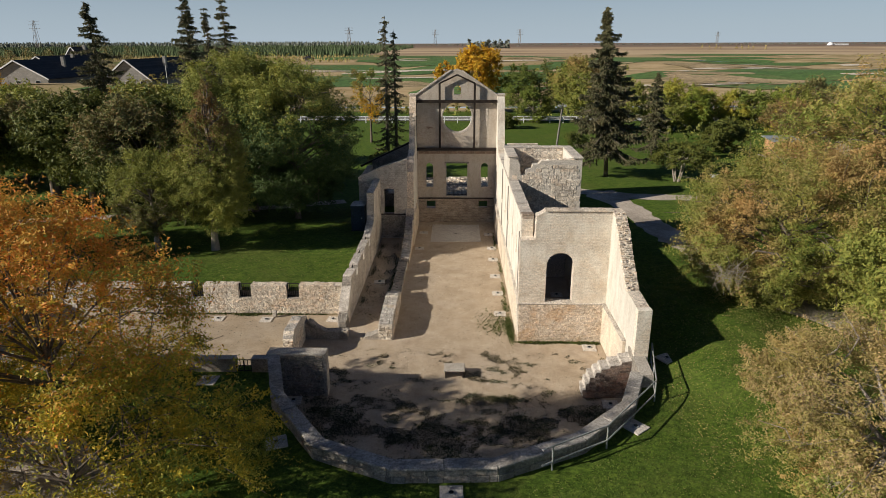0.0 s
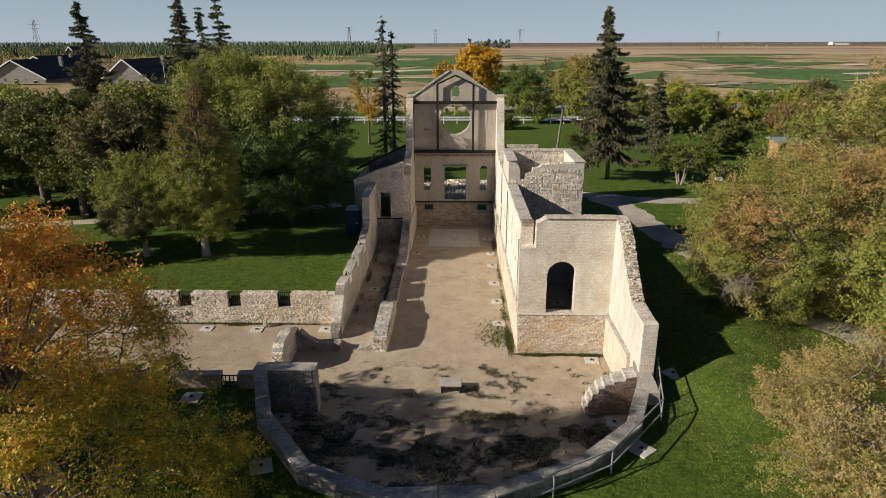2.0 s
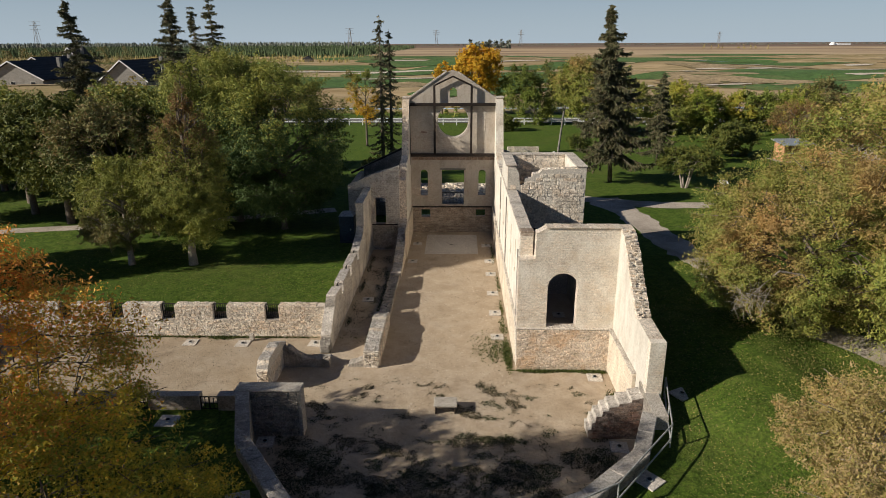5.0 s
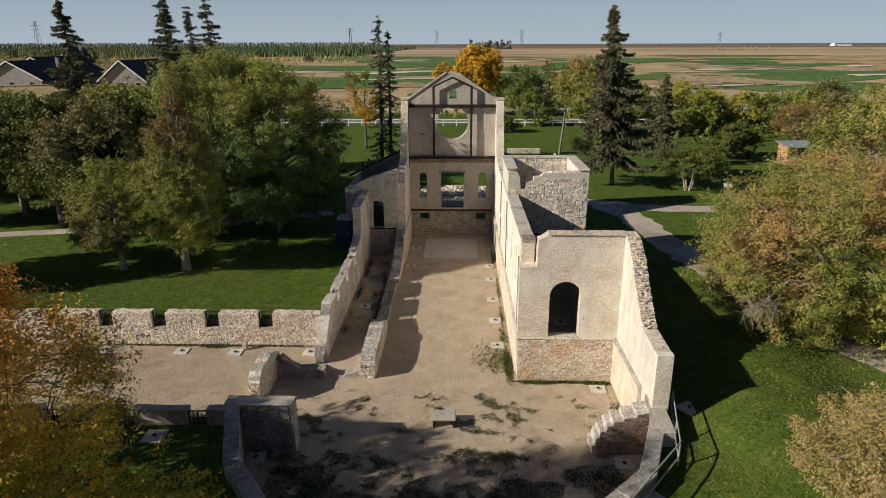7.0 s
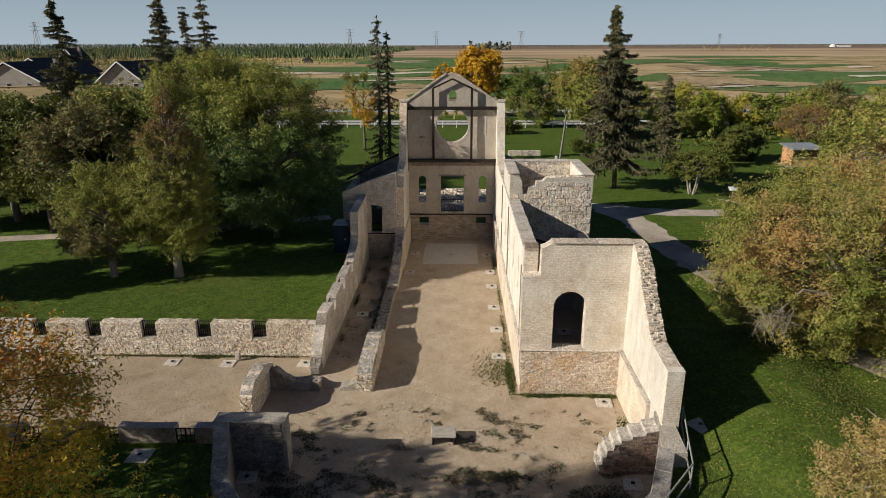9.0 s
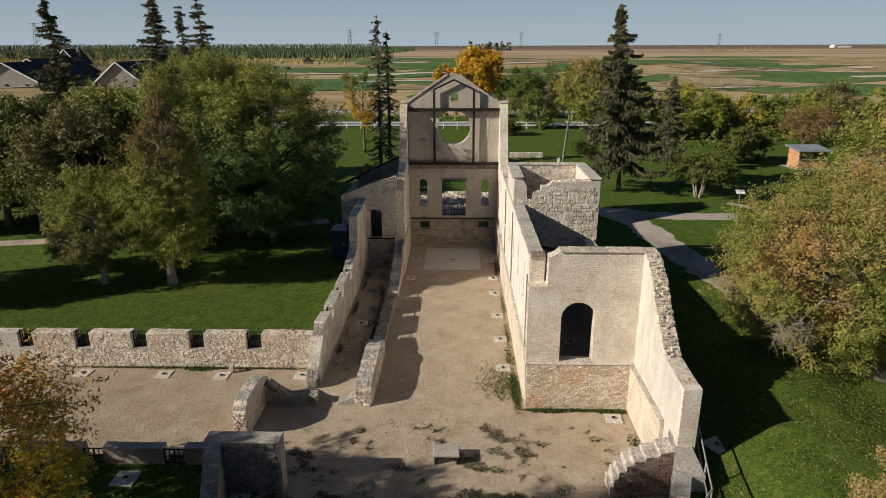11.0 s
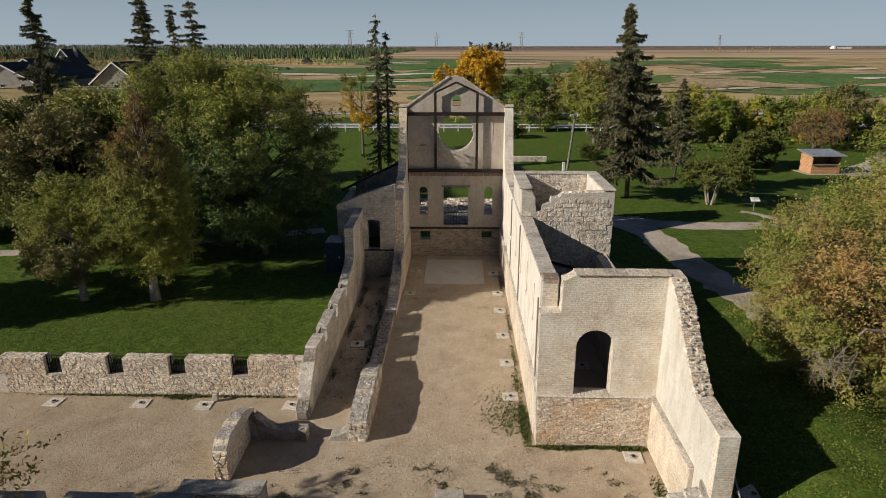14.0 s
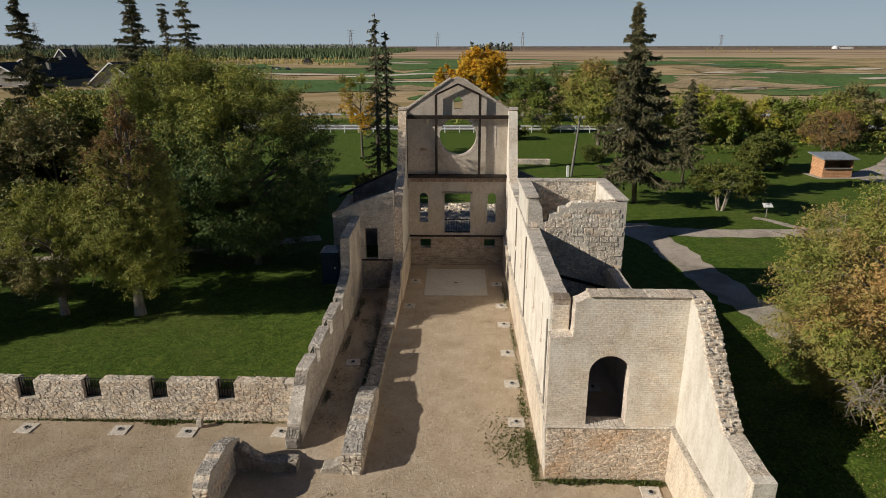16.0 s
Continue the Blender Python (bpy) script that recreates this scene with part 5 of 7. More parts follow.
# apse: a low faceted wall of dressed blocks under long coping stones
apse = thing("wall_apse", "low faceted grey stone wall of the apse", "wall", kind="structure")
rnd = random.Random(5)
for (xa, ya), (xb, yb) in zip(APSE[1:-2], APSE[2:-1]):
    d = Vector((xb - xa, yb - ya, 0))
    L, ang = d.length, math.degrees(math.atan2(d.y, d.x))
    m = pose(xa, ya, 0, 0, 0, ang)
    part("core", box(-0.05, L + 0.05, 0.06, 0.50, 0, 1.93, 0.0, m), M_MORTAR, apse)
    for z0, z1 in ((1.05, 1.38), (1.38, 1.66), (1.66, 1.91)):
        u = 0.0
        while u < L - 0.05:
            w = min(rnd.uniform(0.45, 0.95), L - u)
            part("block", box(u + 0.006, u + w - 0.006, -0.015 + rnd.uniform(-0.012, 0.012), 0.10, z0 + 0.006, z1 - 0.006, 0.02, m), M_STONE_GREY, apse)
            u += w
    n = max(2, round(L / 1.5))
    for i in range(n):
        part("coping", box(L * i / n + 0.006, L * (i + 1) / n - 0.006, -0.05 + rnd.uniform(-0.01, 0.01), 0.54, 1.91, 2.01 + rnd.uniform(-0.012, 0.012), 0.03, m), M_CAP_GREY, apse)
setting("wall_apse_far_shoulder", edge_material(wall_mesh([(-7.2, 0), (-5.0, 0), (-5.0, 2.3), (-5.7, 2.2), (-7.2, 2.0)], 8.18, 8.75, "y"), "y"), [M_STONE_GREY, M_CONCRETE], "low grey stone wall between apse and side wall")
RUB = [(6.04, 0.0), (6.02, 0.40), (6.16, 0.42), (6.18, 0.74), (6.30, 0.76), (6.33, 1.05), (6.55, 1.07), (6.58, 1.30), (6.80, 1.32), (6.84, 1.50), (7.20, 1.53), (7.23, 1.68), (7.70, 1.72), (7.72, 1.86), (8.18, 1.95)]
rub = setting("wall_rubble_pier", edge_material(wall_mesh([*ragged(RUB, 0.2, 0.03, 23), (8.2, 0.0)], -5.80, -4.9, "x"), "x"), [M_RED_BRICK, M_STONE_TOP], "stepped broken pier of sooty red brick beside the apse, shade painted in")

# short cross wall and its ruined pier between court and nave
cross = setting("wall_cross_pier", edge_material(wall_mesh(ragged([(-2.45, 0), (-2.45, 1.2), (-2.1, 1.55), (-1.0, 1.62), (-0.3, 1.55), (0.3, 1.3), (0.8, 1.1), (0.85, 0)], 0.25, 0.06, 23), -8.85, -8.3, "y"), "y"), [M_MORTAR, M_STONE], "ragged rubble pier with an orange-stained end")
cross_w = setting("wall_cross", edge_material(wall_mesh([(-8.3, 0), (-5.95, 0), *ragged([(-5.95, 0.45), (-7.3, 0.42), (-7.9, 0.7), (-8.3, 1.05)], 0.25, 0.05, 24)], 0.10, 0.62, "x"), "x"), [M_STONE_GREY, M_STONE_GREY], "low broken cross wall of dark stone")


# ---- trees ----
make_tree("maple_tree", "large maple turning orange above and green gold below", (-12.1, -15.2), 11.9, 1.6, 6.4, M_LEAF_MAPLE, 160000, 0.074, 135, 0.152, 19, 0.13, shape="dome", low_leaf=M_LEAF_MAPLE_LOW, low_cut=0.60, simple=True)
# stands out of view; added for its shade on low wall and lawn
make_tree("maple_tree", "unseen orange maple added to shade the low wall", (-21.8, -12.4), 10.8, 1.9, 4.6, M_LEAF_MAPLE, 42000, 0.133, 52, 0.235, 16, 0.24, simple=True)
path_tree = make_tree("broadleaf_tree", "yellow green tree spreading over the gravel path", (19.1, 2.8), 10.2, 1.2, 6.9, M_LEAF_YELGREEN, 240000, 0.08, 120, 0.18, 12, 0.28, low_leaf=M_LEAF_OLIVE, low_cut=0.25, simple=True)
make_tree("broadleaf_tree", "tall yellow green tree at the lawn edge", (28.0, 6.5), 15.8, 1.8, 8.6, M_LEAF_YELGREEN, 140000, 0.108, 90, 0.18, 13, 0.32, low_leaf=M_LEAF_OLIVE, low_cut=0.4, simple=True)
make_tree("broadleaf_tree", "green leafy tree low by the lawn", (23.6, -2.4), 8.8, 1.6, 5.6, M_LEAF_OLIVE, 84000, 0.105, 70, 0.19, 14, 0.26, simple=True)
make_tree("broadleaf_tree", "yellow tree at the far lawn edge", (36.0, 14.0), 13.0, 2.1, 6.5, M_LEAF_YELGREEN, 52500, 0.185, 52, 0.235, 18, 0.3, simple=True)
make_tree("broadleaf_tree", "dry tan autumn tree with bare twigs", (13.4, -15.0), 7.6, 1.8, 4.7, M_LEAF_TAN, 160000, 0.055, 76, 0.175, 15, 0.20, M_BARK_PALE, low_leaf=M_LEAF_YELGREEN, low_cut=0.42, bare=1.0, simple=True)
bm = bmesh.new()
rnd = random.Random(3)
for _ in range(70):
    foot = Vector((rnd.uniform(0.0, 1.4), rnd.uniform(-0.3, 1.0), rnd.uniform(0.0, 0.7)))
    d = Vector((rnd.gauss(-0.35, 0.5), rnd.gauss(-0.3, 0.5), rnd.gauss(-0.15, 0.4))).normalized() * rnd.uniform(0.4, 1.1)
    bend = Vector((rnd.gauss(0, 0.12), rnd.gauss(0, 0.12), rnd.uniform(-0.05, 0.2)))
    add_tube(bm, [foot, foot + d * 0.5 + bend, foot + d], [0.016, 0.011, 0.004], 4, False)
add_tube(bm, [(4.2, 1.8, 0.8), (2.4, 1.5, 1.2), (0.9, 0.6, 0.45)], [0.08, 0.05, 0.02], 6, False)
bmesh.ops.translate(bm, vec=(13.4 - 19.1, -1.6 - 2.8, 4.2), verts=bm.verts[:])
part("dead_branch", bm, M_BARK_PALE, path_tree, "bare grey twigs")["kind"] = "stuff"
# grove on the shaded side
make_tree("cedar_tree", "tall bronze brown conical tree on the lawn", (-17.5, 11.8), 14.9, 2.7, 4.3, M_LEAF_RUST, 150000, 0.078, 130, 0.185, 21, 0.27, M_BARK_PALE, "cone", lean=(0.7, 0), group="grove by the lawn", simple=True, low_leaf=M_LEAF_OLIVE, low_cut=0.60)
make_tree("cedar_tree", "short green leafy tree at the grove edge", (-21.7, 11.7), 9.0, 2.6, 3.9, M_LEAF_OLIVE, 84000, 0.078, 80, 0.165, 22, 0.2, M_BARK_PALE, "bell", group="grove by the lawn", simple=True, low_leaf=M_LEAF_BROWN, low_cut=0.4)
# poplars: lit tops in olive, shaded undersides in a darker leaf colour
make_tree("poplar_tree", "broad green tree of the grove", (-13.5, 20.5), 14.9, 1.4, 6.0, M_LEAF_OLIVE, 180000, 0.104, 100, 0.215, 23, 0.26, group="grove by the lawn", simple=True, low_leaf=M_LEAF_POPLAR_SHADE, low_cut=0.66)
make_tree("poplar_tree", "tall green tree of the grove", (-17.9, 22.8), 15.6, 1.4, 6.2, M_LEAF_OLIVE, 155000, 0.11, 100, 0.215, 24, 0.32, group="grove by the lawn", simple=True, low_leaf=M_LEAF_POPLAR_SHADE, low_cut=0.62)

# the darker low_leaf here paints the shade inside the lower crowns
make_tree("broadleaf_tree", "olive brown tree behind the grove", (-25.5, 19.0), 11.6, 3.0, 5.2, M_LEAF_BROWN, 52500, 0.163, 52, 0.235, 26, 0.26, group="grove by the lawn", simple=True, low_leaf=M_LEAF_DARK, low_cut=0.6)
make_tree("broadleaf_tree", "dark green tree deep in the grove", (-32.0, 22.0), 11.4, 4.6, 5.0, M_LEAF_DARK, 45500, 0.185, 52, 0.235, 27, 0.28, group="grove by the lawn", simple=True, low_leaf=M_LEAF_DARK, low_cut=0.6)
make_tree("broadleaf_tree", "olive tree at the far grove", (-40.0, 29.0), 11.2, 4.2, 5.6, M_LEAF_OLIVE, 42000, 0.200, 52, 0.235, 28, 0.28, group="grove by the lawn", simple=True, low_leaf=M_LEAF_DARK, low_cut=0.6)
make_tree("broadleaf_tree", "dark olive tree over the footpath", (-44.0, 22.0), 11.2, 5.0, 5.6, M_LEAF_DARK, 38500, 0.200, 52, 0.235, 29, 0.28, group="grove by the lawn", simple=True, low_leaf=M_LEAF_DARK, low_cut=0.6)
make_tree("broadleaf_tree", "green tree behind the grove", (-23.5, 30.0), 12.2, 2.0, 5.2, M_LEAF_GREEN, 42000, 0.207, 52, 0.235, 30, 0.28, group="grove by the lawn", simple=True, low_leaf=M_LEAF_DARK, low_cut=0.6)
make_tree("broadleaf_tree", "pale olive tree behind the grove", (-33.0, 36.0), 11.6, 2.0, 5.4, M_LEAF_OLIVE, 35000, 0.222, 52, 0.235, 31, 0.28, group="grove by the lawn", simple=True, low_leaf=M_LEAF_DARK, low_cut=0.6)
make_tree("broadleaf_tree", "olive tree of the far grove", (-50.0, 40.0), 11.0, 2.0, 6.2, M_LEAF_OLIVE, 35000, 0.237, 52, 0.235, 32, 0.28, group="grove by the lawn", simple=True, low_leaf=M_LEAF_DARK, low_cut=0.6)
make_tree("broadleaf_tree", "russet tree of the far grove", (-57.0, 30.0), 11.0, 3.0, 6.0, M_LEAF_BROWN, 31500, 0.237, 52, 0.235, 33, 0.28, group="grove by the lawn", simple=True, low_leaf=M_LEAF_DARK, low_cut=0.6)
# the tree at (-36.5, 7.5) is never in view, added to shade the grove lawn
for x, y, hgt, reach, leaf, label, s in ((-26.5, 25.0, 12.0, 5.2, M_LEAF_DARK, "dark green tree within the grove", 37), (-36.5, 7.5, 11.0, 4.6, M_LEAF_OLIVE, "unseen olive tree added to shade the lawn", 36), (-37.0, 25.0, 11.2, 4.8, M_LEAF_BROWN, "russet olive tree within the grove", 38), (-46.0, 34.0, 11.2, 6.0, M_LEAF_YELGREEN, "yellowing tree behind the footpath", 39), (-30.0, 29.5, 12.0, 5.0, M_LEAF_YELGREEN, "yellow green tree rising in the grove", 40)):
    # lower crowns again darkened by leaf colour to stand for shade
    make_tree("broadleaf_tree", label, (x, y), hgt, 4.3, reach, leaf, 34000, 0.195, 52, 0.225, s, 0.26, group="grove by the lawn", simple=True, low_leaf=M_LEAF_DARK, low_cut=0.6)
# spruces
make_spruce("spruce_tree", "tall ragged dark spruce leaning behind the grove", (-37.4, 38.0), 20.0, 4.2, 41, 30000, 0.35, "spruces", 0.22, 6.5, 0.25, 0.040, 0.85, -1.6)
make_spruce("spruce_tree", "tall dark spruce behind the grove", (-27.1, 35.0), 20.0, 4.9, 42, 42000, 0.12, "spruces", 0.22, None, -0.05, 0.034, 0.95)
make_spruce("spruce_tree", "tall thin spruce with gaps", (-27.0, 45.4), 20.4, 4.4, 43, 26000, 0.38, "spruces", 0.22, None, 0.15, 0.040, 0.75)
make_spruce("spruce_tree", "slender leaning spruce with gaps", (-28.6, 45.8), 19.6, 3.0, 48, 12000, 0.45, "spruces", 0.22, None, 0.2, 0.04, 0.7, -0.8)
make_spruce("spruce_tree", "lean half bare spruce behind the gable", (-9.1, 52.5), 19.0, 2.5, 44, 8000, 0.58, "spruces", 0.20, None, 0.55, 0.036, 0.6)
make_spruce("spruce_tree", "slim half bare spruce behind the gable", (-8.0, 53.0), 17.3, 1.8, 45, 5000, 0.58, "spruces", 0.20, None, 0.55, 0.036, 0.6)
make_spruce("spruce_tree", "full dark spruce on the lawn", (16.9, 38.9), 19.2, 4.6, 46, 115000, 0.06, "spruces", 0.24, 5.0, 0.62, 0.034, 0.9, -1.3)
make_spruce("spruce_tree", "small sparse spruce on the lawn", (25.0, 49.6), 12.3, 2.7, 47, 18000, 0.25, "spruces", 0.22, 3.4, 0.5, 0.04, 0.8)
# single trees and shrubs on the back lawn
make_tree("broadleaf_tree", "slim yellow tree thinning out", (-13.3, 67.5), 12.9, 4.0, 3.4, M_LEAF_YELGREEN, 8500, 0.15, 40, 0.19, 51, 0.16, bare=1.0, simple=True, low_leaf=M_LEAF_GOLD, low_cut=0.5)
make_tree("broadleaf_tree", "round olive shrub tree with pale stems", (23.9, 36.0), 5.3, 2.9, 3.3, M_LEAF_DARK, 22000, 0.13, 42, 0.22, 52, 0.10, M_BARK_PALE, "spread", stems=4, simple=True, low_leaf=M_LEAF_DARK, low_cut=0.6)
make_tree("broadleaf_tree", "dense dark green shrub", (37.4, 57.2), 5.4, 1.2, 3.3, M_LEAF_DARK, 20900, 0.187, 36, 0.255, 53, 0.12, simple=True)
make_tree("broadleaf_tree", "small dark bush near the fence", (8.9, 86.0), 3.2, 0.6, 2.4, M_LEAF_DARK, 6650, 0.216, 21, 0.289, 54, 0.08, simple=True)
make_tree("broadleaf_tree", "low dark bush behind the annex", (-7.2, 39.0), 4.2, 1.4, 3.0, M_LEAF_DARK, 9500, 0.202, 24, 0.289, 55, 0.08, simple=True)
make_tree("broadleaf_tree", "bare twiggy shrub on the lawn", (29.0, 26.0), 4.6, 1.6, 2.8, M_LEAF_TAN, 3420, 0.101, 45, 0.187, 56, 0.07, M_BARK_PALE, stems=4, bare=1.0, simple=True)
make_tree("broadleaf_tree", "golden poplar beyond the road", (5.0, 118.0), 15.2, 3.0, 6.4, M_LEAF_GOLD, 26600, 0.360, 51, 0.246, 57, 0.3, simple=True)
make_tree("broadleaf_tree", "small orange tree beyond the road", (-3.2, 117.0), 12.6, 4.0, 2.4, M_LEAF_GOLD, 4940, 0.324, 21, 0.289, 58, 0.16, simple=True)
make_tree("broadleaf_tree", "olive gold tree near the fence", (21.9, 79.5), 13.2, 3.0, 6.6, M_LEAF_YELGREEN, 40000, 0.20, 60, 0.20, 59, 0.26, simple=True, low_leaf=M_LEAF_OLIVE, low_cut=0.6)
make_tree("broadleaf_tree", "reddish half bare tree beside the hedge", (53.5, 73.0), 7.0, 1.0, 4.8, M_LEAF_RUST, 9000, 0.16, 60, 0.17, 60, 0.16, bare=1.0, stems=3, simple=True)
make_tree("broadleaf_tree", "low dark shrub under the olive tree", (17.9, 64.0), 2.6, 0.95, 1.9, M_LEAF_DARK, 7000, 0.10, 24, 0.26, 61, 0.05, stems=3, simple=True)
# belt of trees along the road
rnd = random.Random(77)
BELT = [(14, 116, 11, M_LEAF_GREEN), (19, 118, 11.5, M_LEAF_DARK), (25, 114, 11, M_LEAF_DARK), (30, 118, 12.5, M_LEAF_DARK), (15.2, 96.5, 7.2, M_LEAF_GREEN), (36, 108, 9, M_LEAF_OLIVE)]
for i in range(24):
    BELT.append((35 + i * 3.7 + rnd.uniform(-1.2, 1.2), 82 + i * 0.4 + rnd.uniform(-3, 3), rnd.uniform(7.2, 9.6), rnd.choice([M_LEAF_OLIVE, M_LEAF_HEDGE, M_LEAF_HEDGE, M_LEAF_GREEN, M_LEAF_OLIVE, M_LEAF_BROWN])))
for i in range(9):
    BELT.append((-62 - i * 9 + rnd.uniform(-2, 2), 62 + i * 5 + rnd.uniform(-6, 6), rnd.uniform(8, 11), rnd.choice([M_LEAF_OLIVE, M_LEAF_GREEN, M_LEAF_OLIVE, M_LEAF_GOLD])))
names = {M_LEAF_OLIVE: "olive green hedge tree by the road", M_LEAF_HEDGE: "yellowing hedge tree by the road", M_LEAF_GREEN: "green hedge tree by the road", M_LEAF_BROWN: "reddish brown hedge tree by the road", M_LEAF_DARK: "dark green tree across the road", M_LEAF_GOLD: "golden tree by the houses"}
for i, (x, y, hgt, mat) in enumerate(BELT):
    make_tree("broadleaf_tree", names[mat], (x, y), hgt, 0.4, hgt * 0.56, mat, 11000, 0.235, 50, 0.20, 100 + i, 0.18, group="hedgerow trees", simple=True)


# far plantation rows and woods: nobody could count them
def far_wood(name, label, x0, x1, y0, y1, rows, step, h, leaf, seed, per=26, size=1.5, slim=0.32):
    rng = np.random.default_rng(seed)
    pts = []
    for r in range(rows):
        y = y0 + (y1 - y0) * r / max(1, rows - 1)
        for x in np.arange(x0, x1, step):
            hh = h * rng.uniform(0.7, 1.15)
            k = per
            z = rng.uniform(0.02, 1, k)
            a = rng.uniform(0, 6.28, k)
            rad = hh * slim * (1 - z * 0.85) * rng.uniform(0.4, 1, k)
            px, py = x + rng.normal() * step * 0.3, y + rng.normal() * 5
            pts.append(np.stack([px + rad * np.cos(a), py + rad * np.sin(a), z * hh], 1))
    pts = np.concatenate(pts)
    pts[:, 2] += ground_z((y0 + y1) / 2)
    scatter_cards(name, label, "woods", pts, size, leaf, seed, -0.2, 1.6)


def far_conifers(name, label, x0, x1, y0, y1, n, h, mat, seed, slim=0.16):
    """Close-set slim conifers far away, each a ragged three-tiered spire."""
    rng = np.random.default_rng(seed)
    px, py = rng.uniform(x0, x1, n), y0 + (y1 - y0) * rng.random(n) ** 1.6
    hh = h * rng.uniform(0.72, 1.12, n)
    zg = np.array([ground_z(y) for y in py])
    tris = []
    for lo, hi, wide in ((0.04, 0.55, 1.0), (0.30, 0.80, 0.72), (0.55, 1.0, 0.42)):
        a0 = rng.uniform(0, 6.28, n)
        ring = []
        for k in range(5):
            a, r = a0 + 1.2566 * k, hh * slim * wide * rng.uniform(0.6, 1.25, n)
            ring.append(np.stack([px + r * np.cos(a), py + r * np.sin(a), zg + hh * (lo + rng.uniform(-0.05, 0.05, n))], 1))
        top = np.stack([px, py, zg + hh * hi], 1)
        tris += [np.stack([ring[k], ring[(k + 1) % 5], top], 1) for k in range(5)]
    v = np.stack(tris, 1).reshape(-1, 3)
    tagged(new(name, triangles_mesh(name, v, mat)), label, "woods", kind="stuff")


far_conifers("plantation", "close rows of young conifers far beyond the houses", -900, -110, 640, 1700, 7000, 9.5, M_FAR_CONIFER, 201, 0.2)
far_conifers("plantation_gold", "yellowed larches in front of the conifers", -520, -70, 425, 640, 1700, 4.6, M_FAR_LARCH, 202, 0.24)
far_conifers("woods", "dark line of distant woods", -1700, -250, 1700, 2300, 1500, 17, M_FAR_WOOD, 203, 0.4)
far_wood("woods_far", "distant scattered trees on the plain", -400, 2600, 2400, 2700, 3, 13, 6, M_FAR_WOOD, 204, 9, 2.2, 0.9)
far_wood("wood_by_houses", "olive and gold trees behind the houses", -330, -176, 300, 335, 3, 5, 13, M_LEAF_BROWN, 215, 200, 0.5, 0.5)
far_wood("copse", "dark copse on the distant plain", 30, 120, 1500, 1540, 2, 12, 17, M_FAR_WOOD, 205, 26, 5, 0.5)
far_wood("copse_east", "dark green copse far across the fields", 560, 760, 560, 600, 3, 8, 9, M_FAR_WOOD, 206, 26, 3.0, 0.5)
far_wood("copse_plain", "faint yellowed trees on the plain", 440, 560, 1180, 1200, 1, 14, 9, M_FAR_LARCH, 212, 14, 1.8, 0.35)
far_wood("shrubs", "row of small yellow shrubs across the fields", 20, 90, 300, 305, 1, 9, 4, M_LEAF_OLIVE, 207, 30, 0.8, 0.4)
far_wood("scrub_links", "low scrub scattered over the golf links", 60, 300, 150, 200, 5, 7, 1.1, M_LEAF_BROWN, 213, 20, 0.4, 1.2)
far_wood("scrub_links_left", "low russet scrub along the links", -130, 20, 136, 150, 2, 4.5, 1.4, M_LEAF_BROWN, 214, 26, 0.45, 0.8)
far_wood("hedge", "rough scrub along the road ditch", -60, 70, 110, 113, 1, 2.2, 1.8, M_LEAF_OLIVE, 208, 40, 0.38, 0.6)
far_wood("hedge_foot", "rough scrub under the hedgerow", 34, 125, 76, 79, 1, 1.6, 2.2, M_LEAF_DARK, 209, 60, 0.32, 0.6)


# ---- things ----
def railing(x0, width, y, z0, z1, label, bars=6):
    """A flat barred iron panel between posts."""
    r = thing("railing", label, "railing", (x0, y, 0), group="barred gaps")
    for z in (z0 + 0.06, z1):
        part("rail", box(0.0, width, -0.02, 0.02, z - 0.02, z + 0.02, 0.004), M_IRON, r)
    for i in range(bars + 1):
        x = 0.02 + (width - 0.04) * i / bars
        w = 0.022 if i in (0, bars) else 0.013
        part("bar", box(x - w, x + w, -w, w, z0, z1 + (0.03 if w > 0.02 else 0), 0.0), M_IRON, r)
    return r


for k in range(5):
    railing(-9.42 - 2.93 * k - 0.75, 0.74, 3.80, 1.03, 1.90, "black iron bars closing a gap of the wall")
    r = railing(-9.25 - 2.91 * k - 0.75, 0.74, -6.04, 1.36, 1.98, "black iron bars in a low wall gap", 4)
    part("rail", box(0.0, 0.74, -0.016, 0.016, 1.67, 1.70), M_IRON, r)
    part("post", box(0.345, 0.395, -0.022, 0.022, 1.36, 1.98), M_IRON, r)
g = thing("railing", "black iron balustrade across the high doorway", "railing", (-0.8, 24.78, 0))
for z in (2.50, 3.42):
    part("rail", box(0, 1.84, -0.025, 0.025, z - 0.025, z + 0.025, 0.005), M_IRON, g)
for i in range(16):
    part("bar", box(0.02 + i * 0.12 - 0.01, 0.02 + i * 0.12 + 0.01, -0.01, 0.01, 2.42, 3.42), M_IRON, g)
for y in (11.6, 8.6, 5.6):
    r = thing("railing", "black iron bars closing a gap of the aisle wall", "railing", (-6.5, y, 0), 90, group="barred gaps")
    for z in (1.80, 2.30):
        part("rail", box(0, 0.6, -0.02, 0.02, z - 0.02, z + 0.02, 0.004), M_IRON, r)
    for i in range(5):
        part("bar", box(0.02 + i * 0.14 - 0.011, 0.02 + i * 0.14 + 0.011, -0.011, 0.011, 1.74, 2.30), M_IRON, r)

# pipe railing outside the apse
fence = thing("pipe_railing", "grey pipe railing with two rails round the apse", "railing")
POSTS = [(3.15, -13.15), (5.76, -11.62), (8.49, -8.33), (8.80, -6.99), (9.30, -4.92)]
for x, y in [(3.55, -12.92), *POSTS[1:]]:
    part("post", tube([(x, y, 1.4), (x, y, 2.42)], 0.035, 8), M_GALV, fence)
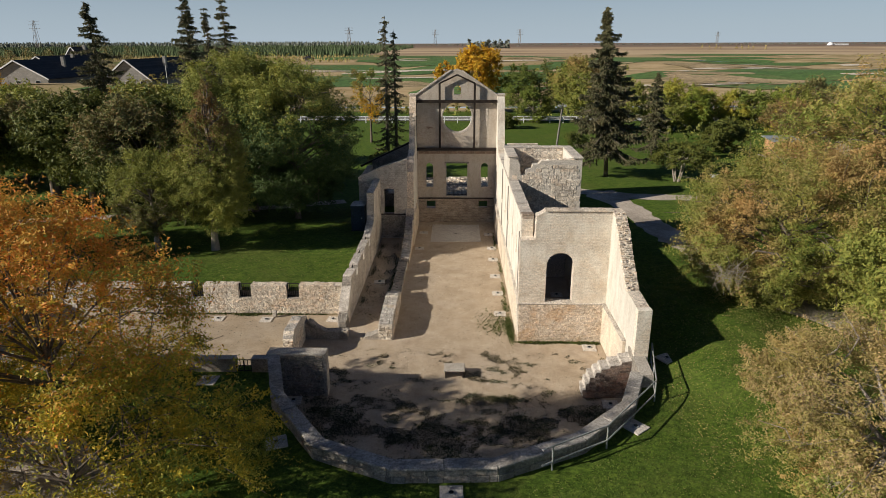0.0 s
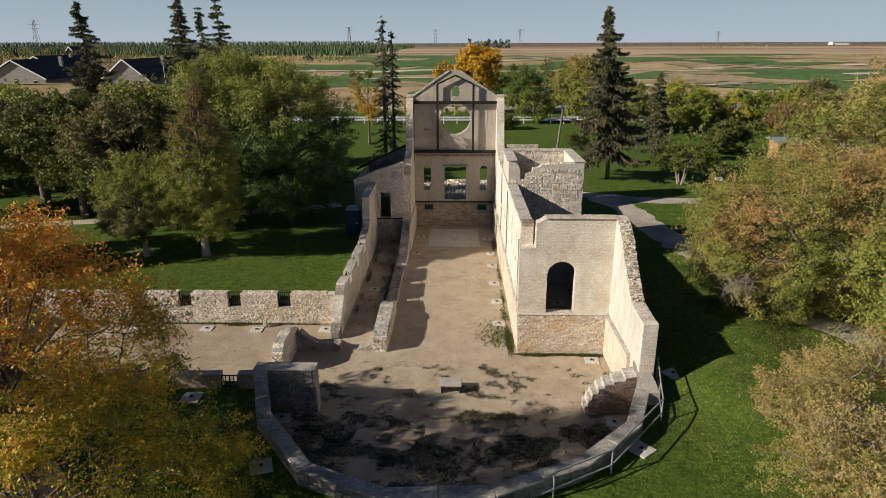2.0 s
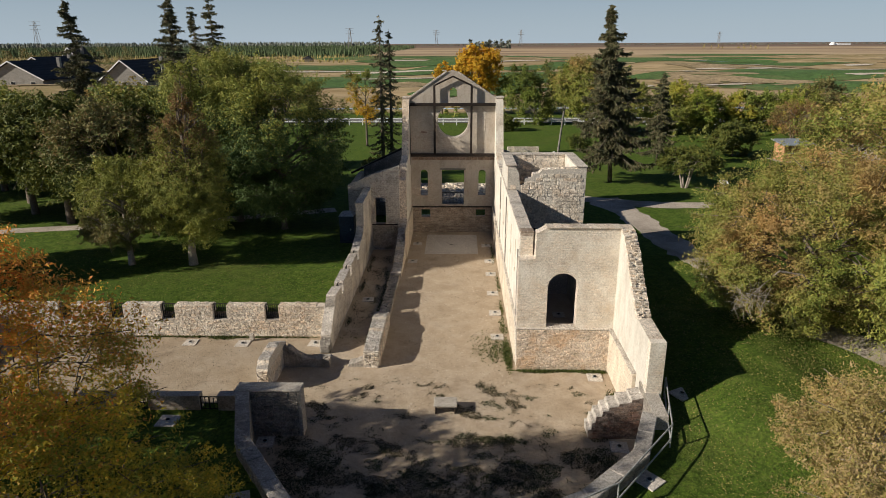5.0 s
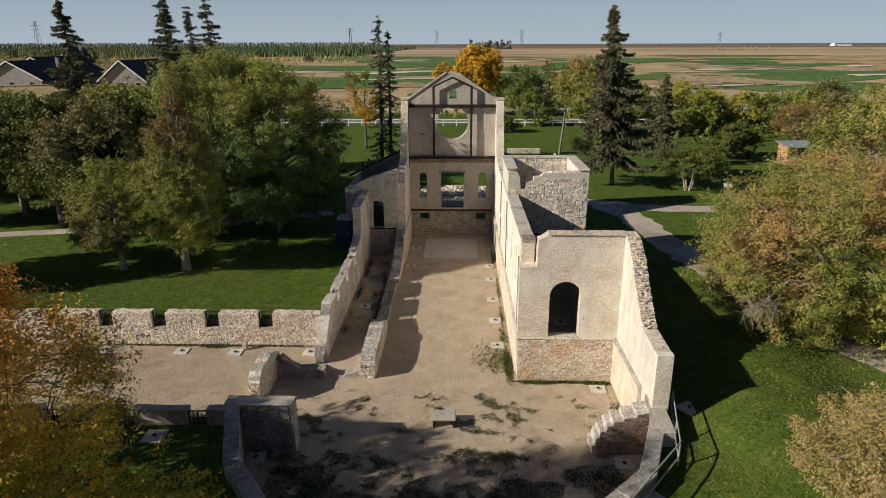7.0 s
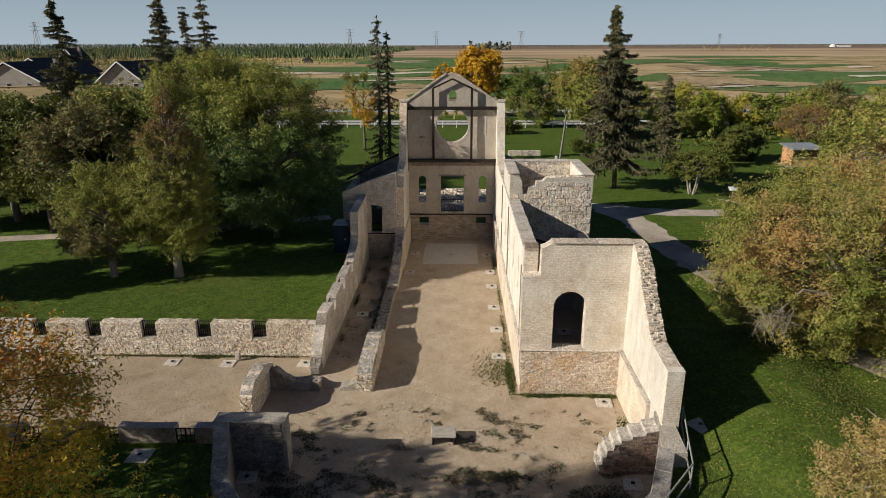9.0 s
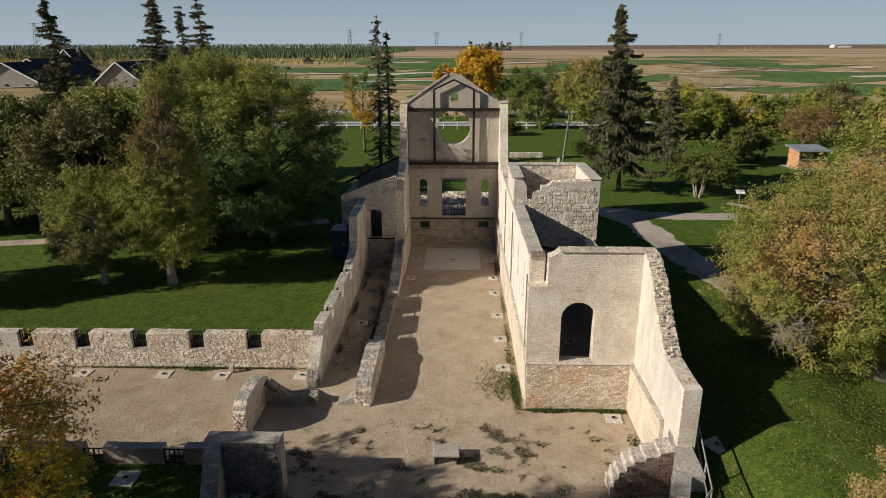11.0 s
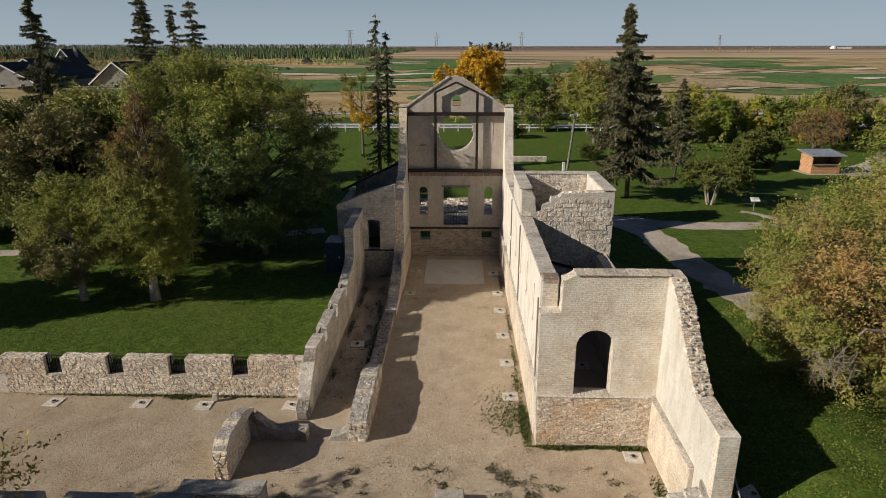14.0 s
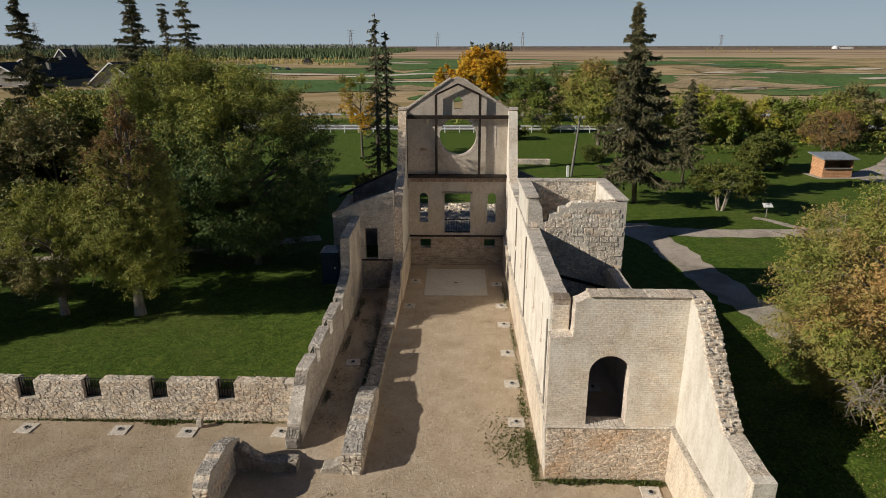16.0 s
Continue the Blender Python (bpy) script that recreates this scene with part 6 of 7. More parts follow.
for z in (1.75, 2.40):
    for (xa, ya), (xb, yb) in zip(POSTS, POSTS[1:]):
        part("rail", tube([(xa, ya, z), (xb, yb, z)], 0.032, 8), M_GALV, fence)

# bench block in the apse floor
bench = thing("bench", "low concrete bench on dark metal legs", "bench", (0.05, -3.75, 0.0))
part("seat", box(-0.52, 0.52, -0.38, 0.38, 0.36, 0.46, 0.02), M_CONCRETE, bench)
for x in (-0.46, 0.40):
    part("leg", box(x, x + 0.06, -0.34, 0.34, 0.0, 0.36, 0.008), M_STEEL, bench)


def floor_light(x, y, rz=0, size=0.72, on_lawn=False, up=0.0):
    """A square concrete pad with a round ground lamp let into it."""
    p = thing("ground_light", "round ground lamp set in a concrete pad" + (" on the lawn" if on_lawn else " on gravel"), "lamp", (x, y, 1.4 + up if on_lawn else 0.0), rz, "floodlight pads")
    part("pad", box(-size / 2, size / 2, -size / 2, size / 2, -0.03, 0.05, 0.012), M_SLAB, p)
    bm = bmesh.new()
    bmesh.ops.create_cone(bm, cap_ends=True, segments=16, radius1=0.13, radius2=0.12, depth=0.05, matrix=Matrix.Translation((0, 0, 0.065)))
    part("lamp_ring", bm, M_GALV, p)
    bm = bmesh.new()
    bmesh.ops.create_cone(bm, cap_ends=True, segments=16, radius1=0.085, radius2=0.08, depth=0.02, matrix=Matrix.Translation((0, 0, 0.095)))
    part("lens", bm, M_GLASS, p)


# first pad, inside the side room, stands in for a patch of light
for x, y in ((6.7, 6.8), (2.80, 3.7), (2.86, 7.0), (2.88, 10.2), (2.92, 13.8), (2.95, 16.6), (2.85, 20.4), (-2.75, 20.9), (-2.85, 16.5)):
    floor_light(x, y)
for x, y in ((-7.25, 2.75), (-11.25, 2.65), (-14.2, 2.75), (-18.3, 2.8), (7.35, -0.75), (7.2, -6.4), (-7.4, -6.3), (-5.2, 9.0)):
    floor_light(x, y, random.Random(int(x * 10)).uniform(-6, 6))
for x, y, rz in ((-6.66, -11.5, 20), (0.0, -14.25, 2), (7.2, -10.25, 40), (-11.0, -6.95, 0), (10.1, -4.8, 30)):
    floor_light(x, y, rz, 0.8, True, bank_z(x, y))
t = thing("marker_stone", "small pale stone marker on a concrete pad", "marker", (-10.85, 3.05, 0))
part("stone", box(-0.12, 0.12, -0.1, 0.1, 0.05, 0.42, 0.03), M_CONCRETE, t)

slab = thing("floor_slab", "pale square concrete slab in the gravel", "slab", (0.05, 20.85, 0))
part("slab", box(-2.1, 2.1, -2.55, 2.55, -0.02, 0.045, 0.012), M_SLAB, slab)
part("drain", box(-0.12, 0.12, -0.3, -0.18, 0.045, 0.052), M_STEEL, slab)

# portable toilet
wc = thing("portable_toilet", "dark blue plastic portable toilet cabin", "toilet", (-7.75, 17.2, 1.4), 0)
part("cabin", box(-0.55, 0.55, -0.55, 0.55, 0.10, 2.08, 0.04), M_BLUE, wc)
part("base", box(-0.58, 0.58, -0.58, 0.58, 0.0, 0.10, 0.02), M_BLUE, wc)
bm = bmesh.new()
bmesh.ops.create_cone(bm, cap_ends=True, segments=4, radius1=0.82, radius2=0.45, depth=0.22, matrix=pose(0, 0, 2.19, 0, 0, 45))
part("roof", bm, M_ROOF, wc)
door = part("door", box(-0.40, 0.40, -0.585, -0.555, 0.16, 1.98, 0.01), M_BLUE, wc)
part("latch", box(0.26, 0.34, -0.61, -0.585, 1.02, 1.14, 0.01), M_WHITE, door)

# lamp pole
lp = thing("street_lamp", "leaning grey wooden lamp pole with two floodlights", "lamp", (13.2, 52.6, 1.04))
bm = bmesh.new()
add_tube(bm, [(0, 0, -0.05), (0.38, 0, 4.0), (0.66, 0, 7.1)], [0.16, 0.13, 0.10], 10)
pole = part("pole", bm, M_WOOD, lp)
part("arm", tube([(0.10, -0.02, 6.75), (1.05, -0.02, 6.85)], 0.03), M_GALV, pole)
for x in (0.18, 0.98):
    part("floodlight", box(x - 0.18, x + 0.18, -0.30, -0.02, 6.66, 6.94, 0.04), M_GALV, lp)
part("meter_box", box(-0.55, -0.25, -0.12, 0.12, 0.0, 1.3, 0.02), M_WHITE, lp)

# hut
hut = thing("hut", "orange board hut with a grey roof and open counter", "hut", (43.5, 53.8, 1.0), 2)
hut.scale = (0.90, 0.90, 0.95)
part("wall", box(-1.9, -1.75, -1.4, 1.4, 0, 2.3, 0.01), M_HUT, hut)
part("wall", box(1.75, 1.9, -1.4, 1.4, 0, 2.3, 0.01), M_HUT, hut)
part("back_wall", box(-1.75, 1.75, 1.25, 1.4, 0, 2.3, 0.01), M_HUT, hut)
part("counter_wall", box(-1.75, 1.75, -1.4, -1.25, 0, 1.15, 0.01), M_HUT, hut)
part("counter_top", box(-1.8, 1.8, -1.6, -1.15, 1.15, 1.22, 0.01), M_WOOD, hut)
bm = bmesh.new()
add_box(bm, -2.3, 2.3, -1.9, 1.9, 0, 0.12, 0.0, pose(0, 0, 2.42, 5, 0, 0))
part("roof", bm, M_ROOF, hut)
for x in (-1.82, 1.82):
    part("post", box(x - 0.06, x + 0.06, -1.44, -1.32, 2.2, 2.5), M_WOOD, hut)
part("step", box(-2.6, 2.6, -2.1, 1.9, -0.02, 0.06, 0.02), M_CONCRETE, hut)

# sign board on a post
sg = thing("sign", "small slanted information board on a post", "sign", (26.8, 33.4, 1.4))
part("post", tube([(0, 0, 0), (0, 0, 1.0)], 0.05), M_WOOD, sg)
part("board", box(-0.4, 0.4, -0.28, 0.28, -0.025, 0.025, 0.01, pose(0, 0, 1.08, 30, 0, 0)), M_WHITE, sg)
# long low wall and bench on the back lawn
lw = thing("garden_wall", "low grey stone garden wall on the back lawn", "wall", (9.7, 61.5, 0.86))
for i in range(9):
    part("block", box(-2.2 + i * 0.5, -2.2 + i * 0.5 + 0.48, -0.25, 0.25, 0, 0.7, 0.03), M_STONE, lw)

# white board fence along the road
fn = thing("white_fence", "white post and rail fence along the road", "fence")
FX = [(-70 + i * 2.6) for i in range(62)]
for x in FX:
    part("post", box(x - 0.08, x + 0.08, 94.92, 95.08, 0.3, 1.85, 0.01), M_WHITE, fn)
for z in (0.75, 1.28):
    for i in range(0, len(FX) - 1, 2):
        part("rail", box(FX[i], FX[min(i + 2, len(FX) - 1)], 94.88, 94.94, z + 0.35, z + 0.55), M_WHITE, fn)


def house(x, y, w, d, wall_h, ridge, rz, label, windows=3):
    """A low house with a hipped front gable, dark roof, white fascia and windows."""
    h = thing("house", label, "house", (x, y, 0), rz)
    bm = wall_mesh([(-w / 2, 0), (w / 2, 0), (w / 2, wall_h), (0, ridge - 0.3), (-w / 2, wall_h)], -d / 2, d / 2, "x")
    part("wall", bm, M_SIDING, h)
    rise, run = ridge - wall_h, w / 2 + 1.0
    ang = math.degrees(math.atan2(rise, w / 2))
    L = math.hypot(run, rise * run / (w / 2))
    roof = None
    for s in (-1, 1):
        roof = part("roof", box(0 if s > 0 else -L, L if s > 0 else 0, -d / 2 - 1, d / 2 + 1, 0.0, 0.25, 0, pose(0, 0, ridge, 0, s * ang, 0)), M_SHINGLE, h)
        part("fascia", box(0 if s > 0 else -L, L if s > 0 else 0, -d / 2 - 1.06, -d / 2 - 1.0, -0.15, 0.3, 0, pose(0, 0, ridge, 0, s * ang, 0)), M_WHITE, roof)
    part("chimney", box(w * 0.22, w * 0.22 + 1.2, 0, 1.2, wall_h, ridge + 0.9, 0.03), M_SIDING, roof)
    for i in range(windows):
        u = -w / 2 + w * (i + 0.5) / windows
        win = part("window", box(u - 0.9, u + 0.9, -d / 2 - 0.06, -d / 2 + 0.02, 1.2, 2.7, 0.02), M_WHITE, h)
        part("pane", box(u - 0.78, u + 0.78, -d / 2 - 0.09, -d / 2 - 0.06, 1.32, 2.58), M_GLASS, win)


house(-118, 222, 16, 44, 3.4, 9.9, 0, "beige house with a dark gable roof")
house(-160, 223, 22, 40, 3.6, 9.7, 0, "large beige house with dark roofs")
house(-178.5, 262, 20, 34, 4.0, 10.2, 0, "beige wing with a dark gable roof")
house(-186, 290, 9, 12, 8.0, 13.8, 0, "tall beige house with a steep dark roof", 2)
tagged(part("pavement_lot", flat([(-118, 182), (-92, 176), (-78, 196), (-104, 205)], 0.02), M_ASPHALT), "grey parking lot before the houses", "pavement", kind="structure")
PAINTS = {"dark grey": (0.03, 0.032, 0.036), "black": (0.012, 0.012, 0.013), "dark blue": (0.02, 0.035, 0.07), "white": (0.7, 0.7, 0.7), "silver": (0.35, 0.36, 0.37)}
M_CAR = {k: surf("car_paint_" + k.replace(" ", "_"), [v, tuple(c * 1.2 for c in v)], 1, 6, rough=0.3, bump=0.0) for k, v in PAINTS.items()}


def parked_car(x, y, rz, colour):
    """A small car: rounded body, glazed cabin, four wheels."""
    c = thing("car", colour + " parked car on the far lot", "car", (x, y, hill_z(x, y)), rz, "parked cars")
    part("body", box(-2.1, 2.1, -0.85, 0.85, 0.30, 0.85, 0.14), M_CAR[colour], c)
    bm = box(-1.2, 1.0, -0.72, 0.72, 0.85, 1.42, 0.0)
    for v in bm.verts:
        if v.co.z > 1.0:
            v.co.x *= 0.68
            v.co.y *= 0.86
    part("cabin", bm, M_GLASS, c)
    for wx in (-1.3, 1.3):
        for wy in (-0.78, 0.78):
            bm = bmesh.new()
            bmesh.ops.create_cone(bm, cap_ends=True, segments=14, radius1=0.33, radius2=0.33, depth=0.22, matrix=pose(wx, wy, 0.33, 90, 0, 0))
            part("wheel", bm, M_IRON, c)


for k, colour in enumerate(("dark grey", "black", "dark blue", "silver", "black", "dark grey", "white", "dark blue")):
    parked_car(-131 + 4.4 * k + 0.5 * (k % 3), 356 + 3 * (k % 2), 75 + 6 * (k % 3), colour)
pv = thing("pavilion", "small dark wooden pavilion on the links", "pavilion", (-112, 462, hill_z(-112, 462)))
part("wall", box(-3.2, 3.2, -2, 2, 0, 2.2, 0.03), M_WOOD, pv)
bm = wall_mesh([(-4.2, 2.2), (4.2, 2.2), (0, 4.4)], -2.6, 2.6, "x")
part("roof", bm, M_SHINGLE, pv)
fp = thing("flagpole", "tall white flagpole before the houses", "flagpole", (-97.5, 186, 0))
part("pole", tube([(0, 0, 0), (0, 0, 10.5)], 0.09, 8), M_WHITE, fp)

# power pylons on the horizon
def pylon(x, y, h):
    p = thing("pylon", "grey lattice power pylon on the horizon", "pylon", (x, y, 0), group="pylons")
    w = h * 0.09
    for sx, sy in ((-1, -1), (1, -1), (1, 1), (-1, 1)):
        part("leg", tube([(sx * w, sy * w, 0), (sx * w * 0.25, sy * w * 0.25, h)], 0.45, 4), M_WOOD, p)
    for f in (0.72, 0.85, 0.97):
        part("arm", tube([(-h * 0.2, 0, h * f), (h * 0.2, 0, h * f)], 0.4, 4), M_WOOD, p)
    for i in range(5):
        z0, z1 = h * i / 5, h * (i + 1) / 5
        part("brace", tube([(-w * (1 - 0.15 * i), -w * (1 - 0.15 * i), z0), (w * (1 - 0.15 * (i + 1)), -w * (1 - 0.15 * (i + 1)), z1)], 0.3, 4), M_WOOD, p)


for x, y, h in ((-1000, 1530, 66), (-260, 1560, 48), (-65, 1900, 48), (170, 1800, 46), (900, 2300, 44)):
    pylon(x, y, h)
wh = thing("white_dome", "white domed building far on the plain", "building", (1180, 2100, 0))
wh.scale = (0.6, 0.6, 0.6)
bm = bmesh.new()
bmesh.ops.create_uvsphere(bm, u_segments=16, v_segments=8, radius=16)
bmesh.ops.delete(bm, geom=[v for v in bm.verts if v.co.z < -0.1], context="VERTS")
part("dome", bm, M_WHITE, wh)
part("annex", box(20, 90, -8, 8, 0, 8), M_WHITE, wh)

# ---- grass tufts, litter, and moss ----
rng = np.random.default_rng(9)
def tufts(cx, cy, rx, ry, n):
    a, r = rng.uniform(0, 6.28, n), np.sqrt(rng.uniform(0, 1, n)) * (1 + 0.25 * rng.normal(size=n))
    return np.stack([cx + rx * r * np.cos(a), cy + ry * r * np.sin(a), 0.015 + np.abs(rng.normal(size=n)) * 0.02], 1)


strips = [tufts(3.22, 1.6, 0.20, 1.6, 800), tufts(2.75, 1.9, 0.7, 1.2, 360), tufts(3.2, 4.9, 0.20, 1.2, 150), tufts(3.25, 7.6, 0.14, 1.4, 120), tufts(3.3, 11.8, 0.12, 2.0, 120), tufts(3.25, 18.2, 0.14, 2.0, 160), tufts(4.6, -0.20, 0.9, 0.16, 420), tufts(6.2, -0.15, 0.6, 0.10, 200), tufts(7.4, -0.24, 0.7, 0.18, 420), tufts(5.8, -0.12, 2.4, 0.07, 500), tufts(2.2, 2.6, 0.9, 1.8, 260), tufts(7.6, -4.4, 0.5, 0.5, 350), tufts(7.8, -3.2, 0.25, 1.2, 300), tufts(-13, 3.45, 6, 0.10, 1000), tufts(-12.6, 3.35, 0.7, 0.2, 300), tufts(-4.35, 9, 0.12, 4, 300)]
scatter_cards("grass_tufts", "weedy grass along the foot of the walls", "grass", np.concatenate(strips), 0.055, M_BLADE, 3, -0.5, 2.6)
def turf(x0, x1, y0, y1, per):
    """Grass blades strewn over a stretch of level lawn, outside the pit and the paths."""
    n = int((x1 - x0) * (y1 - y0) * per)
    p = np.stack([rng.uniform(x0, x1, n), rng.uniform(y0, y1, n), rng.uniform(1.402, 1.42, n)], 1)
    p = p[((p[:, 0] / 9.0) ** 2 + ((p[:, 1] + 5.3) / 8.9) ** 2 > 1) | (p[:, 1] > 0)]
    for q in p:
        q[2] += bank_z(q[0], q[1]) if x0 > 0 else 0
    return p


blades = np.concatenate([turf(8.95, 22, -5, 14, 160), turf(0.1, 20, -17, -5, 210), turf(-10, 0, -17, -5.9, 150), turf(-27, -6.9, 4.3, 11, 150), turf(-14, -10, -12, -6, 150), turf(-25, -14, -9.5, -6, 100)])
scatter_cards("grass", "short mown blades of the lawn", "grass", blades, 0.045, M_TURF, 8, -0.35, 2.0, True)
def drift(n, blobs, cut):
    """Points where leaves have drifted together: broad heaps broken up by finer waves."""
    p = np.stack([rng.uniform(-7.4, 7.6, n), rng.uniform(-12.6, -1.0, n)], 1)
    f = np.zeros(n)
    for x, y, rx, ry, h in blobs:
        f = np.maximum(f, h * np.exp(-((p[:, 0] - x) / rx) ** 2 - ((p[:, 1] - y) / ry) ** 2))
    for _ in range(26):
        a, wave = rng.uniform(0, 6.28), rng.uniform(0.35, 2.6)
        f += 0.085 * wave ** 0.5 * np.sin((p[:, 0] * np.cos(a) + p[:, 1] * np.sin(a)) * 6.28 / wave + rng.uniform(0, 6.28))
    keep = (f + rng.normal(size=n) * 0.16 > cut) & (p[:, 0] ** 2 * 0.75 + (p[:, 1] + 5.6) ** 2 < 46)
    return np.c_[p[keep], np.zeros(keep.sum())]


HEAPS = [(2.2, -3.2, 1.5, 0.6, 0.85), (1.9, -6.0, 1.6, 0.55, 1.0), (2.9, -8.3, 2.2, 1.3, 1.0), (-0.9, -9.0, 2.6, 1.6, 0.85), (-5.4, -8.2, 1.9, 2.4, 0.95), (6.2, -7.4, 1.3, 1.2, 0.95), (0, -11.6, 5.8, 1.4, 0.95), (4.4, -10.2, 1.8, 1.3, 1.0), (-2.6, -6.9, 1.2, 1.2, 0.6)]
litter = [drift(200000, HEAPS, 0.62)] + [tufts(rng.uniform(-3, 3.2), rng.uniform(-2, 18), 0.5, 0.5, 24) for _ in range(40)] + [tufts(-5.4 + rng.normal() * 0.6, rng.uniform(3, 18), 0.5, 0.6, 90) for _ in range(34)]
moss = [drift(150000, HEAPS, 0.80)] + [tufts(-4.6 + rng.normal() * 0.25, rng.uniform(6, 19), 0.2, 0.7, 120) for _ in range(12)] + [tufts(-5.9, rng.uniform(5, 18), 0.15, 0.8, 120) for _ in range(10)]
litter.append(np.stack([rng.uniform(-3.3, 3.4, 2600), rng.uniform(-4, 24, 2600), np.zeros(2600)], 1))
litter.append(np.stack([rng.uniform(-24, -9, 2600), rng.uniform(-5, 3.4, 2600), np.zeros(2600)], 1))
litter, moss = np.concatenate(litter), np.concatenate(moss)
for p in (litter, moss):
    p[:, 2] = 0.012 + np.abs(rng.normal(size=len(p))) * 0.008
scatter_cards("leaf_litter", "dark leaf litter on the apse floor", "litter", litter, 0.045, M_LITTER, 4, 0.9, 1.4, True)
scatter_cards("moss", "dark green moss on the apse floor", "moss", moss, 0.05, M_MOSS, 14, 0.7, 1.4, True)
grit = np.stack([rng.uniform(-3.3, 3.4, 5000), rng.uniform(-5, 24, 5000), np.full(5000, 0.012)], 1)
scatter_cards("gravel", "loose pebbles strewn over the sandy floor", "gravel", grit, 0.045, M_STONE, 6, 1.4, 1.0)
dry = np.stack([np.r_[rng.uniform(-30, -6.9, 2200), rng.uniform(9, 26, 19000)], np.r_[rng.uniform(4.3, 18, 2200), rng.uniform(-14, 9, 19000)], rng.uniform(1.41, 1.43, 21200)], 1)
dry[:, 2] += [bank_z(x, y) if x > 0 else 0.0 for x, y, _ in dry]
scatter_cards("fallen_leaves", "scattered fallen autumn leaves", "leaves", dry, 0.05, M_LEAF_TAN, 5, 0.9, 1.3, True)

# ---- stonework, piece by piece ----
rubble_face(lower, M_STONE_WARM, faced(0, 0.0), [(3.52, 8.24, 0.02, 2.22)], 0.24, 0.13, 0.026, 31, 300, 0.007, 1.0, 0.25)

lay_stones(block_front, ASHLAR, faced(0, 10.2), 4.2, 8.5, 3.4, 8.25, lambda u, z: (4.24 if z < 7.05 else 3.68) < u < 8.46 and z < (8.22 if u > 5.75 or u < 4.2 else 7.9 if u > 5.2 else 7.6 if u > 4.7 else 7.2), 0.42, 0.25, 0.022, 32, 300, 0.32, tilt=1.8)
rubble_face(cren, M_STONE, faced(0, 3.62), [(-21.0, -6.72, 0.0, 0.98)], 0.22, 0.135, 0.028, 33, 300, 0.008, 1.0, 0.3)
rubble_face(cren, M_STONE, faced(0, 3.62), [(-9.42, -6.72, 0.98, 1.86)] + [(-9.42 - 2.93 * k - 2.93, -9.42 - 2.93 * k - 0.76, 0.98, 1.86) for k in range(4)], 0.22, 0.135, 0.028, 53, 300, 0.008, 1.0, 0.3)
for k in range(5):
    rubble_line(cren, M_STONE, [(-9.42 - 2.93 * k + 0.02, 3.62, 1.86), (-9.42 - 2.93 * k + 2.14, 3.62, 1.86)], (0, 0.52, 0), 0.26, 60 + k, 30, 1.0, 0.12)
rubble_face(pier, M_STONE_GREY, faced(0, -5.82), [(-8.0, -6.02, 0.0, 2.09)], 0.32, 0.12, 0.055, 34, 200)
rubble_face(annex, M_STONE_GREY, faced(0, 19.4), [(-6.2, -4.0, 0.05, 2.04)], 0.36, 0.19, 0.035, 35, 120)
rubble_face(nave_s, M_STONE, pose(-3.42, 0, 0, 0, 0, 90), [(0.15, 1.0, 0.0, 0.75), (1.0, 4.2, 0.0, 0.98), (4.2, 5.3, 0.0, 0.74)], 0.34, 0.2, 0.03, 36, 120)
rubble_face(nave_s, M_STONE, faced(0, 0.1), [(-4.2, -3.42, 0.0, 0.82)], 0.26, 0.18, 0.05, 37, 30)
rubble_face(block_back, M_STONE, faced(0, 14.65), [(4.24, 7.88, 6.4, 8.38)], 0.38, 0.24, 0.02, 62, 60, 0.008, 1.0, 0.1)
strewn = bmesh.new()
rnd = random.Random(91)
for _ in range(520):
    x, y = rnd.gauss(0, 4.2), rnd.uniform(28.0, 37.8)
    r = rnd.uniform(0.07, 0.30)
    poly = [(r * rnd.uniform(0.7, 1.2) * math.cos(a), r * rnd.uniform(0.7, 1.2) * math.sin(a)) for a in (i * 6.283 / 6 for i in range(6))]
    cell_stone(strewn, poly, 0, 0, r * rnd.uniform(0.3, 0.7), 0.005, rnd, pose(x, y, ground_z(y) + 0.03, -90, 0, 0))
bmesh.ops.recalc_face_normals(strewn, faces=strewn.faces[:])
tagged(part("rubble", strewn, M_STONE), "pale broken rubble strewn behind the gable", "rubble", kind="stuff")
SOOT_SHADED = stone_meshes(M_SOOT_SHADED, 5, 8, True)
lay_stones(rub, SOOT_SHADED, faced(0, -5.80), 6.0, 8.2, 0.0, 2.05, lambda u, z: u < 8.18 and z < max([b for a, b in RUB if a <= u] or [0]) - 0.03, 0.25, 0.088, 0.022, 38, 240, 0.18, tilt=3)
rubble_face(cross, M_STONE_WARM, faced(0, -2.45), [(-8.85, -8.3, 0.0, 1.15)], 0.22, 0.16, 0.05, 39, 30)
rubble_face(cross, M_STONE, pose(-8.3, 0, 0, 0, 0, 90), [(-2.4, 0.6, 0.0, 1.05)], 0.34, 0.22, 0.02, 54, 120)
rnd = random.Random(41)
SLOPE = [(4.45, -3.66), (4.85, -3.2), (5.35, -2.6), (5.95, -1.9), (6.7, -1.2), (7.1, -0.6), (7.42, 0.0)]
z = 4.45
while z < 7.40:
    y = np.interp(z, [a for a, _ in SLOPE], [b for _, b in SLOPE])
    x = 8.24
    while x < 8.84:
        w = min(rnd.choice((0.10, 0.20, 0.22)), 8.86 - x)
        y0 = y + rnd.uniform(-0.13, 0.06)
        part("brick", box(x + 0.005, x + w - 0.005, y0, y + 0.30, z + 0.004, z + 0.070, 0.008), M_STONE if rnd.random() < 0.7 else M_STONE_WARM, side)
        x += w
    z += 0.076
